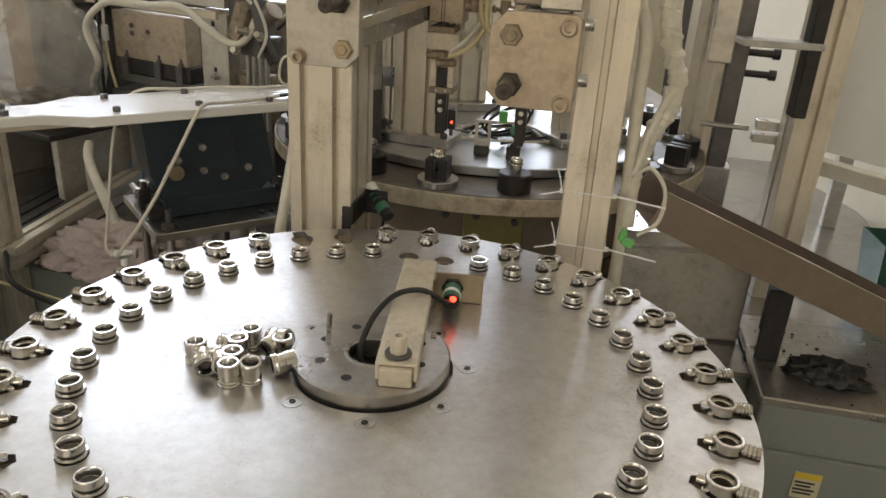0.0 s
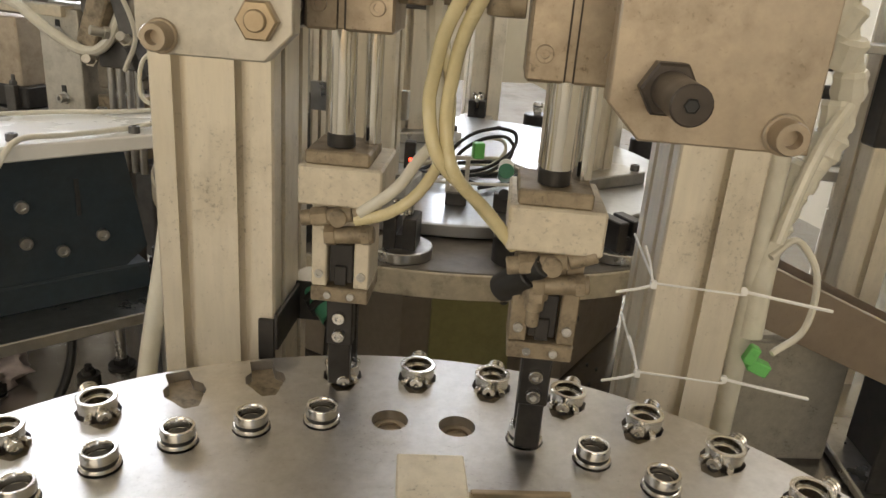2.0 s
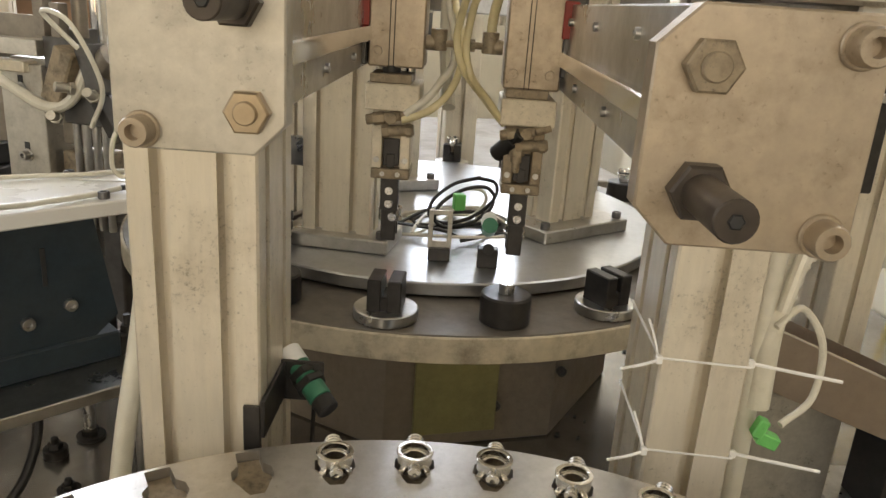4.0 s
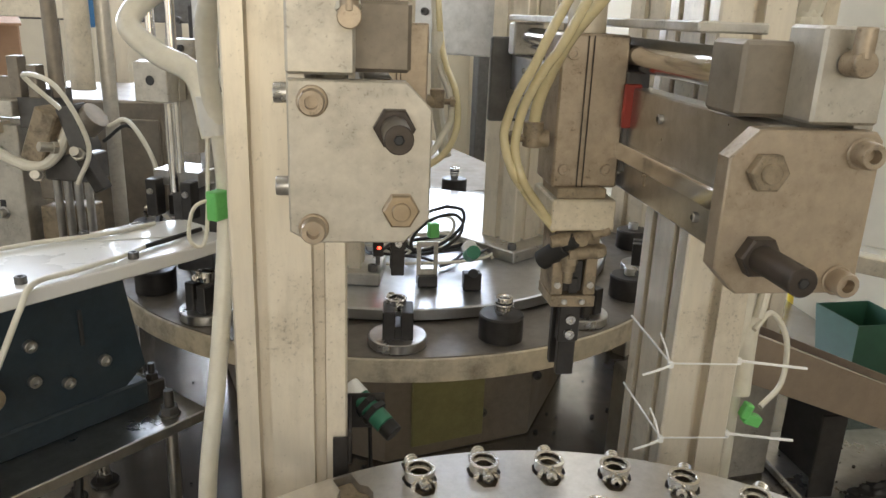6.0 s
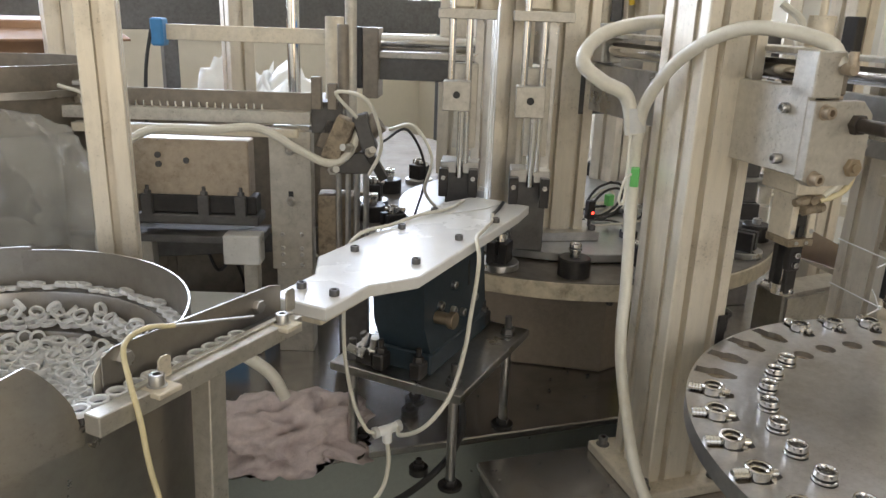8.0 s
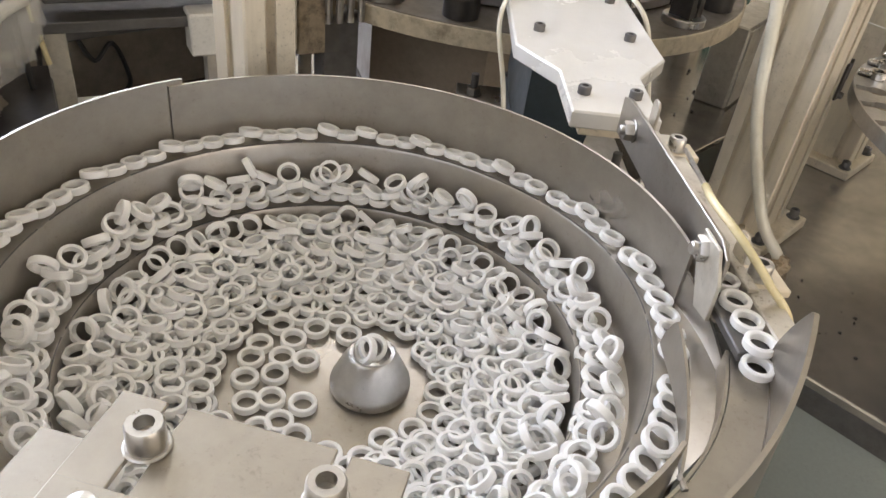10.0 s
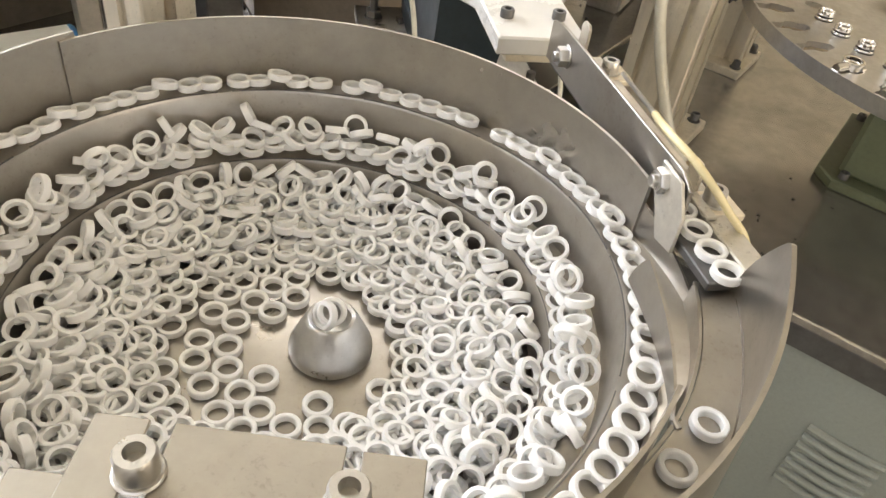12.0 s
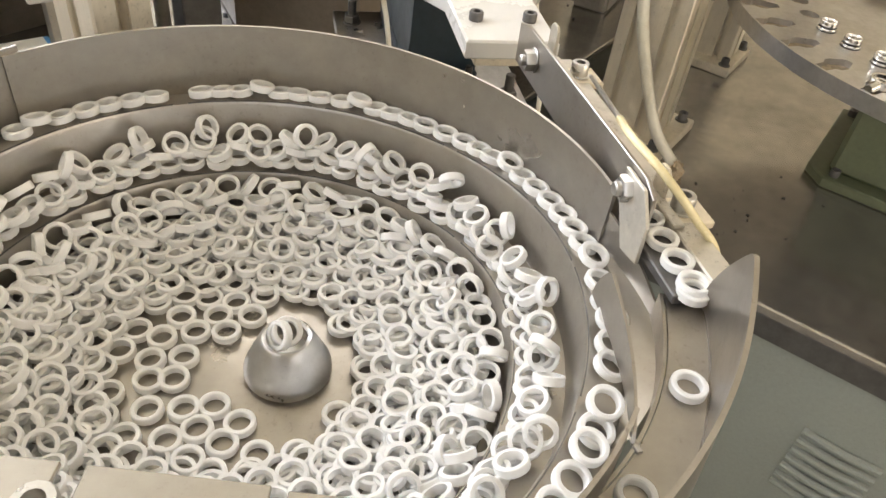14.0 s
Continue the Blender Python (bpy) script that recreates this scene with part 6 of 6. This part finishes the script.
part("drive", G().cyl(0.085, 0.37, T(0, 0, 0.776), 40), dark_metal, bw)
part("top_bar", G().box(0.13, -0.04, 1.226, 0.13, 0.020, 0.008, 0.001).screw(0.006, 0.02, T(0.13, -0.04, 1.230)).screw(0.006, 0.02, T(0.17, -0.04, 1.230)), steel, bw)


def bag(seed):
    rnd = random.Random(seed)
    bm = bmesh.new()
    bmesh.ops.create_icosphere(bm, subdivisions=5, radius=1.0)
    for v in bm.verts:
        n = v.co.normalized()
        w = 1 - 0.28 * max(0, n.z) ** 2
        r = 1 + 0.14 * noise.noise(n * 2.5) - 0.17 * abs(noise.noise(n * 4.2)) - 0.08 * abs(noise.noise(n * 9.0)) + 0.03 * noise.noise(n * 17)
        v.co = Vector((n.x * r * 0.142 * w, n.y * r * 0.108 * w, n.z * r * (0.150 if n.z > 0 else 0.128)))
    for f in bm.faces:
        f.smooth = True
    me = bpy.data.meshes.new("bag")
    bm.to_mesh(me)
    bm.free()
    return me


solid("plastic_bag", bag(2), bag_film, "crinkled clear plastic bag hung under the feeder bowl", "plastic bag", SM @ T(-0.392, -0.090, 1.045))
solid("bag_contents", crumpled(21, 0.085, 0.065, 0.045), brown_metal, "small brown parts lying in the clear bag", "parts", SM @ T(-0.392, -0.090, 0.932))
bgst = thing("bag_stand", "grey box stand that carries the plastic bag", "stand", SM @ T(-0.405, -0.085, 0.77))
part("top", G().box(0, 0, 0.145, 0.30, 0.22, 0.012, 0.002), black_steel, bgst)
for x in (-0.13, 0.13):
    part("leg", G().box(x, 0, 0.07, 0.02, 0.18, 0.14, 0.002), plate_alu, bgst)
vv = thing("flow_valve", "small hanging flow valve on a thin hose", "valve", SM @ T(-0.275, -0.03, 1.10))
part("body", G().cyl(0.008, 0.03, T(0, 0, -0.015), 12).cyl(0.006, 0.02, T(-0.02, 0, 0) @ AX, 10), grey_plastic, vv)
part("hose", G().tube([(0, 0, 0.015), (0.0, 0, 0.06), (-0.03, 0.0, 0.11), (-0.08, 0.01, 0.125)], 0.003, 8), hose_white, vv)
part("hose", G().tube([(0, 0, -0.015), (0.008, 0, -0.07), (0.02, 0.01, -0.16)], 0.003, 8), hose_yellow, vv)
bx = thing("blue_crate", "pale blue plastic tray on the rear deck", "tray", SM @ T(-0.17, 0.06, 0.7702))
part("tray", G().box(0, 0, 0.03, 0.22, 0.14, 0.06, 0.004), blue_plastic, bx)
part("sheet", G().box(0, 0, 0.062, 0.20, 0.12, 0.003, 0.001), panel_white, bx)

column("column", -0.618, 0.699, 0.042, 0.042, 0.0, 1.80, "slim slotted aluminium frame column behind the bowl", 1, rz=-16.6)
edge = thing("frame_rail", "slotted aluminium frame rail along the deck edge", "frame rail", T(-0.600, 0.655, 0.792, 0, 0, -11))
ag = G()
alu_column(ag, 0.040, 0.040, 0, 0.52, T(0, 0, 0, -90, 0, 0) , 1)
part("extrusion", ag, alu, edge)
for k in range(4):
    part("slat", G().box(-0.06 - 0.03 * k, 0.25, -0.012, 0.024, 0.40, 0.010, 0.001), dark_metal, edge)

# ---------------------------------------------------------------- motor unit and gantries farther back
mo = thing("cross_slide", "dark motor block with horizontal chrome cylinder", "actuator", T(0.02, 1.36, 1.25, 0, 0, -38))
part("end_block", G().box(0, 0, 0, 0.055, 0.06, 0.13, 0.002), black_steel, mo)
part("side_block", G().box(0.045, 0.0, -0.01, 0.035, 0.07, 0.15, 0.002), brown_metal, mo)
part("cylinder", G().cyl(0.018, 0.26, T(0.06, 0, 0.035) @ AX, 20), rod_chrome, mo)
part("slide_bar", G().box(0.19, 0, -0.02, 0.26, 0.03, 0.05, 0.002), dark_metal, mo)
part("slide_bar", G().box(0.19, 0, 0.008, 0.26, 0.04, 0.014, 0.002), plate_alu, mo)
g = G()
alu_column(g, 0.06, 0.06, -0.26, 0.45, T(0.22, 0.06, 0), 1)
part("post", g, alu, mo)
for x, y, rz, h, lb in ((0.50, 1.02, 10, 1.75, "slotted aluminium gantry column behind the ring"), (0.62, 0.83, 24, 1.80, "slotted aluminium gantry column with cables"), (0.36, 1.26, 0, 1.75, "slotted aluminium rear gantry column"), (0.70, 0.625, -10, 1.9, "slotted aluminium frame column of the enclosure"), (-0.15, 1.62, 0, 1.9, "slotted aluminium frame column near the windows"), (-0.52, 1.70, 0, 1.9, "slotted aluminium frame column near the windows")):
    column("column", x, y, 0.06, 0.06, 0.0 if y > 1.5 else 0.770, h, lb, 1, rz=rz)
gt = thing("gantry_beam", "horizontal aluminium gantry beam with cylinders", "gantry", T(0.43, 1.14, 1.36, 0, 0, -55))
part("beam", G().box(0, 0, 0, 0.50, 0.05, 0.04, 0.002), alu, gt)
for x in (-0.12, -0.02, 0.10, 0.19):
    part("air_cylinder", G().cyl(0.022, 0.22, T(x, -0.03, -0.02), 20).cyl(0.006, 0.10, T(x, -0.03, -0.12), 10), cream_alu, gt)
    part("valve", G().box(x + 0.03, -0.04, 0.03, 0.024, 0.03, 0.09, 0.002), dark_metal, gt)
    part("hose", G().tube([(x, -0.03, 0.20), (x + 0.03, -0.06, 0.28), (x + 0.08, -0.05, 0.20), (x + 0.07, -0.03, 0.05)], 0.005, 8), hose_white, gt)
part("orange_tube", G().tube([(0.15, -0.06, 0.40), (0.15, -0.06, 0.10), (0.16, -0.05, 0.02)], 0.006, 8), label_yellow, gt)
tr = thing("overhead_trunking", "grey steel cross beam above the ring table", "beam", T(0.30, 0.98, 1.30, 0, 0, -50))
part("beam", G().box(0.05, 0, 0, 0.46, 0.012, 0.085, 0.002), steel, tr)
for x in (-0.12, 0.0, 0.14):
    part("cap_screw", G().screw(0.006, 0.006, T(x, -0.006, 0.02) @ AY), dark_metal, tr)

# right-hand station beyond the chute
rt = thing("test_station", "dark vertical actuator station with pin clamps", "actuator", T(0.615, 0.735, 0.770, 0, 0, -20))
part("pedestal", G().box(0, 0, 0.10, 0.05, 0.05, 0.20, 0.002), steel, rt)
part("rail_block", G().box(0.0, 0.0, 0.38, 0.032, 0.03, 0.36, 0.002), dark_metal, rt)
part("slide", G().box(-0.030, -0.01, 0.46, 0.040, 0.03, 0.16, 0.002), plate_alu, rt)
for z in (0.40, 0.365):
    part("stop_pin", G().cyl(0.006, 0.045, T(0.016, -0.005, z) @ AX, 12).cyl(0.009, 0.012, T(0.055, -0.005, z) @ AX, 12), black_steel, rt)
part("horizontal_cylinder", G().box(0.085, -0.02, 0.262, 0.075, 0.030, 0.014, 0.001).box(0.080, -0.02, 0.285, 0.060, 0.030, 0.016, 0.001).cyl(0.005, 0.08, T(-0.04, -0.02, 0.275) @ AX, 10), steel, rt)
part("top_bracket", G().box(0.05, 0, 0.57, 0.14, 0.05, 0.012, 0.001), plate_alu, rt)
part("hose", G().tube([(0.0, -0.02, 0.62), (0.03, -0.05, 0.58), (0.01, -0.04, 0.50)], 0.007, 8), hose_white, rt)
for k, y in enumerate((0.0, 0.05)):
    part("white_cable", G().tube([(0.10, -0.02, 0.27), (0.13, -0.03 + y, 0.22), (0.11, -0.02, 0.16), (0.14, 0.0 + y, 0.05)], 0.004, 8), white_plastic, rt)
sl = thing("side_slide", "black slotted guide fixed to the enclosure column", "bracket", T(0.665, 0.60, 1.13, 0, 0, -10))
part("guide", G().box(0, 0, 0.10, 0.022, 0.03, 0.28, 0.002), black_steel, sl)
part("shelf", G().box(-0.05, 0.0, 0.07, 0.12, 0.05, 0.010, 0.001), steel, sl)
en = thing("enclosure_door", "white panelled enclosure door in an aluminium frame", "door", T(0.97, 0.62, 0.95, 0, 0, -62))
part("panel", G().box(0, 0, 0.36, 0.50, 0.006, 0.66, 0.001), panel_white, en)
for x in (-0.25, 0.25):
    part("frame", G().box(x, 0, 0.36, 0.03, 0.03, 0.74, 0.002), alu, en)
for z in (0.0, 0.72):
    part("frame", G().box(0, 0, z, 0.47, 0.03, 0.03, 0.002), alu, en)
part("hinge", G().box(-0.262, -0.02, 0.05, 0.024, 0.012, 0.03, 0.001), steel, en)
part("door_post", G().box(0.25, 0, -0.48, 0.03, 0.03, 0.93, 0.002).box(-0.25, 0, -0.48, 0.03, 0.03, 0.93, 0.002), alu, en)
solid("wall_panel", G().box(1.16, 1.1, 1.0, 0.02, 1.9, 2.0, 0.002), wall_paint, "cream enclosure panel beside the machine", "panel", kind="structure")
solid("yellow_cable", G().tube([(1.13, 0.95, 1.7), (1.12, 0.92, 1.3), (1.13, 0.94, 1.0), (1.12, 0.90, 0.6), (1.13, 0.92, 0.0)], 0.006, 8), label_yellow, "yellow cable hanging down the enclosure wall", "cable")
bb = thing("blue_bin", "blue plastic parts bin on a side shelf", "bin", T(1.02, 0.97, 1.10, 0, 0, -20))
part("shell", G().lathe([(0.04, 0.0), (0.055, 0.04), (0.058, 0.04), (0.058, 0.037), (0.043, 0.004)], 4, T(0, 0, 0, 0, 0, 45)), blue_plastic, bb)
part("shelf", G().box(0, 0, -0.006, 0.13, 0.12, 0.010, 0.002), steel, bb)
part("shelf_leg", G().box(0.0, 0.0, -0.555, 0.03, 0.03, 1.088, 0.002), plate_alu, bb)

# jumbled pneumatic gripper beside the rear track
cl = thing("rear_gripper", "dark dirty pneumatic gripper with fittings and rods", "gripper", SM @ T(0.10, 0.0, 0.770))
part("pedestal", G().box(0.0, 0.03, 0.10, 0.05, 0.04, 0.20, 0.002), dark_metal, cl)
for k in range(4):
    part("column_rod", G().cyl(0.005, 0.14, T(-0.022 + 0.015 * k, 0.0, 0.19), 12), steel, cl)
part("carriage", G().box(0.002, 0.01, 0.345, 0.062, 0.045, 0.035, 0.002), dark_metal, cl)
part("side_block", G().box(0, 0, 0, 0.030, 0.034, 0.070, 0.002, T(-0.020, -0.012, 0.385, 0, 24, 0)), grimy_block, cl)
part("side_block", G().box(0, 0, 0, 0.024, 0.030, 0.060, 0.002, T(0.022, -0.006, 0.395, 0, -18, 0)), dark_metal, cl)
part("jaw", G().box(0, 0, 0, 0.014, 0.020, 0.055, 0.001, T(0.040, -0.014, 0.345, 0, -30, 0)), black_steel, cl)
for x, z, a in ((-0.03, 0.335, 60), (0.0, 0.372, -70), (0.03, 0.365, 40)):
    part("fitting", G().cyl(0.006, 0.022, T(x, -0.022, z, 60, a, 0), 12).cyl(0.0085, 0.006, T(x, -0.022, z, 60, a, 0), 6), plate_alu, cl)
part("air_hose", G().tube([(0.01, -0.02, 0.42), (-0.02, -0.04, 0.46), (0.03, -0.05, 0.45), (0.05, -0.03, 0.38), (0.03, -0.03, 0.33)], 0.003, 8), hose_white, cl)
part("air_hose", G().tube([(0.06, 0.0, 0.40), (0.10, -0.02, 0.41), (0.13, -0.02, 0.36), (0.12, 0.0, 0.30), (0.15, 0.01, 0.26)], 0.0028, 8), hose_white, cl)
part("cable", G().tube([(0.05, 0.0, 0.38), (0.09, 0.0, 0.40), (0.12, 0.01, 0.33), (0.10, 0.02, 0.24)], 0.0022, 8), black_rubber, cl)
solid("hanging_cable", G().tube([(-0.560, 1.085, 1.60), (-0.556, 1.083, 1.30), (-0.552, 1.082, 1.15), (-0.556, 1.08, 1.0), (-0.548, 1.08, 0.86), (-0.556, 1.085, 0.772)], 0.0036, 8), black_rubber, "black cable hanging before the clear bag", "cable")

# dark machine body behind the rear track
dm = thing("control_cabinet", "dark brown-grey control cabinet behind the feeder track", "cabinet", T(-0.36, 1.46, 0.0, 0, 0, -20))
part("body", G().box(0, 0, 0.58, 0.70, 0.30, 1.16, 0.004), brown_metal, dm)
for x in (-0.175, 0.175):
    part("door", G().box(x, -0.154, 0.60, 0.335, 0.008, 1.06, 0.002), brown_metal, dm)
    part("handle", G().box(x + 0.13, -0.164, 0.80, 0.014, 0.014, 0.06, 0.002), black_steel, dm)
part("cable_duct", G().box(0, -0.170, 0.90, 0.66, 0.04, 0.05, 0.002), dark_metal, dm)
for k in range(4):
    x = -0.27 + 0.17 * k
    part("cable", G().tube([(x, -0.175, 0.88), (x + 0.02, -0.185, 0.84), (x + 0.05, -0.18, 0.86), (x + 0.07, -0.175, 0.80), (x + 0.06, -0.175, 0.778)], 0.0035, 6), (black_rubber, hose_white)[k % 2], dm)

# far side of the workshop
far = thing("storage_box", "large brown cardboard box on a bench", "box", T(-0.75, 2.15, 0.80, 0, 0, 8))
part("carton", G().box(0, 0, 0.25, 0.75, 0.45, 0.50, 0.004), wood, far)
part("flap", G().box(0, -0.27, 0.515, 0.75, 0.12, 0.006, 0.001, T(0, 0, 0, 12, 0, 0) @ T(0, 0.11, 0)), wood, far)
be = thing("work_bench", "plain pale bench along the window wall", "bench", T(-0.3, 2.5, 0))
part("top", G().box(0, 0, 0.78, 2.8, 1.2, 0.03, 0.004), bench_top, be)
for x in (-1.3, 0, 1.3):
    part("leg", G().box(x, -0.4, 0.38, 0.06, 0.06, 0.76, 0.003), plate_alu, be)
# crumpled white heaps stand in for a sunlit white sheet
for i, (x, y, s) in enumerate(((-0.12, 2.0, 1.0), (0.10, 2.25, 1.25), (-0.30, 2.3, 0.9))):
    solid("white_sack", crumpled(30 + i, 0.26 * s, 0.18 * s, 0.26 * s), panel_white, "crumpled sunlit white sheet heaped on the bench", "sack", T(x, y, 0.796, 0, 0, 40 * i), group="sacks on the bench")
sh = thing("dark_shelf", "dark grey shelf band under the windows", "shelf", T(-0.6, 3.2, 0.0))
part("band", G().box(0, 0, 1.32, 4.4, 0.06, 0.16, 0.004), dark_metal, sh)
for x in (-2.1, -0.7, 0.7, 2.1):
    part("post", G().box(x, 0, 0.62, 0.06, 0.06, 1.24, 0.004), dark_metal, sh)


# ---------------------------------------------------------------- what moves
DISC_TURN = [(0, 0), (2.75, 0), (3.1, 10), (8.05, 10), (8.4, 20), (13.2, 20), (13.5, 30), (14.0, 30)]
RING_TURN = [(0, 0), (2.75, 0), (3.15, -36), (8.05, -36), (8.45, -72), (13.2, -72), (13.6, -108), (14.0, -108)]
LEFT = [(0, 1), (0.25, 1), (0.65, 0), (3.3, 0), (3.9, 1), (6.45, 1), (6.85, 0), (8.6, 0), (9.2, 1), (11.7, 1), (12.1, 0), (14, 0)]
RIGHT = [(0, 1), (0.2, 1), (0.6, 0), (3.3, 0), (3.9, 1), (5.7, 1), (6.2, 0), (8.6, 0), (9.2, 1), (10.9, 1), (11.3, 0), (14, 0)]
LEFT_DROP = [(0, 0), (1.3, 0), (1.55, 1), (2.15, 1), (2.3, 0), (4.1, 0), (4.3, 1), (4.8, 1), (5.0, 0), (6.9, 0), (7.1, 1), (7.7, 1), (7.88, 0), (9.4, 0), (9.6, 1), (10.1, 1), (10.3, 0), (12.4, 0), (12.6, 1), (13.0, 1), (13.15, 0), (14, 0)]
RIGHT_DROP = [(0, 0), (1.2, 0), (1.45, 1), (2.15, 1), (2.3, 0), (4.1, 0), (4.3, 1), (4.8, 1), (5.0, 0), (6.85, 0), (7.05, 1), (7.7, 1), (7.88, 0), (9.4, 0), (9.6, 1), (10.1, 1), (10.3, 0), (12.4, 0), (12.6, 1), (13.0, 1), (13.15, 0), (14, 0)]
PICK_L, PICK_R = Vector((0.016, 0.2765, 1.0)), Vector((0.113, 0.195, 1.0))
STROKE_L, STROKE_R = 0.283, 0.330


def level(rows, t):
    for (a, p), (b, q) in zip(rows, rows[1:]):
        if a <= t <= b:
            return p + (q - p) * (t - a) / (b - a)
    return rows[-1][1]


def times(*tables):
    return sorted({t for rows in tables for t, _ in rows})


def about(c, deg):
    return Matrix.Translation(c) @ pose(0, 0, 0, 0, 0, deg) @ Matrix.Translation(-Vector(c))


def disc_pose(t):
    return about(Vector((0, 0, 0)), level(DISC_TURN, t))


def motions():
    o = Vector((0, 0, 0))
    walk(dial, [(t, about(o, a) @ T(0, 0, 1.0)) for t, a in DISC_TURN])
    for th, m in DISC_LOAD + HEAP:
        walk(th, [(t, about(o, a) @ m) for t, a in DISC_TURN])
    for head, grip, base, stroke, track, drop, rest, fall in ((head_l, grip_l, PICK_L, STROKE_L, LEFT, LEFT_DROP, 0.006, 0.058), (head_r, grip_r, PICK_R, STROKE_R, RIGHT, RIGHT_DROP, 0.001, 0.050)):
        walk(head, [(t, Matrix.Translation(base + VD * stroke * a) @ UV) for t, a in track])
        walk(grip, [(t, T(0, 0, rest - fall * a)) for t, a in drop])
    # parts carried from disc to ring: taken at pick i, set down 2.2 s later
    for i, (up, down) in enumerate(((2.15, 4.3), (7.7, 9.6), (13.0, 99))):
        for th, r, a0, base, stroke, track, drop, spot in ((taken_clip[i], RP, 86.7 - 10 * i, PICK_L, STROKE_L, LEFT, LEFT_DROP, 0), (taken_col[i], RC, 60 - 10 * i, PICK_R, STROKE_R, RIGHT, RIGHT_DROP, 1)):
            ts = sorted({t for t in times(DISC_TURN, RING_TURN, track, drop) if t <= 14})
            rows = []
            for t in ts:
                if t <= up:
                    m = disc_pose(t) @ T(r * math.cos(radians(a0)), r * math.sin(radians(a0)), 1.001, 0, 0, a0)
                elif t <= down:
                    lift = (0.058 if spot == 0 else 0.050) * (1 - level(drop, t)) + NEST_TOP * level(track, t)
                    m = Matrix.Translation(base + VD * stroke * level(track, t) + Vector((0, 0, 0.001 + lift))) @ pose(0, 0, 0, 0, 0, 86.7 if spot == 0 else 60)
                else:
                    turn = level(RING_TURN, t) - level(RING_TURN, down)
                    m = about(Vector((C2[0], C2[1], 0)), turn) @ Matrix.Translation(base + VD * stroke + Vector((0, 0, 0.001 + NEST_TOP))) @ pose(0, 0, 0, 0, 0, 86.7 if spot == 0 else 60)
                rows.append((t, m))
            walk(th, rows)
    walk(ring_table, [(t, T(C2[0], C2[1], 0, 0, 0, a)) for t, a in RING_TURN])
    for th, m in RING_LOAD:
        walk(th, [(t, about(Vector((C2[0], C2[1], 0)), a) @ m) for t, a in RING_TURN])
    steps = sorted({0.0, 14.0} | {t for te in ARRIVE if te < 13.7 for t in (te, te + 0.3)})

    def queued(t):
        return sum(max(0.0, min(1.0, (t - te) / 0.3)) for te in ARRIVE)
    for j, th in enumerate(QUEUE):
        walk(th, [(t, RM @ T(QUEUE_X + QUEUE_STEP * (queued(t) + j), -0.0045, 0)) for t in steps])
    for i, (th, te) in enumerate(zip(SLIDERS, ARRIVE)):
        rows = []
        for t in sorted({0.25 * k for k in range(57)} | {x for x in steps}):
            a = -74 + 24 * (t - te)
            wait = -128 - 5.4 * (i % 5)
            if t <= te:
                if a < -124:
                    a = max(wait, a)
                r = 0.2024 - 0.0045 * min(1, max(0, (-74 - a) / 21.5)) - 0.00075 * max(0, -95.5 - a)
                r = max(0.1735, r)
                p = Vector((BX + r * math.cos(radians(a)), BY + r * math.sin(radians(a)), max(scoop_z(a), 1.0685) + RH / 2 + 0.0002))
                end = RM @ Vector((QUEUE_X, -0.0045, 0))
                near = max(0.0, 1 - (te - t) / 0.35)
                p = p.lerp(end, near)
            else:
                p = RM @ Vector((QUEUE_X + QUEUE_STEP * (queued(t) - i - 1 + max(0.0, 1 - (t - te) / 0.3)), -0.0045, 0))
            rows.append((t, Matrix.Translation(p)))
        walk(th, rows)
    for th, q, z, tilt in TOP_RINGS:
        rows = []
        for k in range(57):
            a = q + 29.0 * 0.25 * k
            rows.append((0.25 * k, T(BX + 0.1706 * math.cos(radians(a)), BY + 0.1706 * math.sin(radians(a)), 1.0594 + RH / 2 + z + rise(a), 0, 0, a) @ T(0, 0, 0, 0, 11, 0) @ tilt))
        walk(th, rows)
    for th, speed, m, c in SPIN:
        walk(th, [(0.5 * k, about(c, speed * 0.5 * k) @ m) for k in range(29)])


motions()
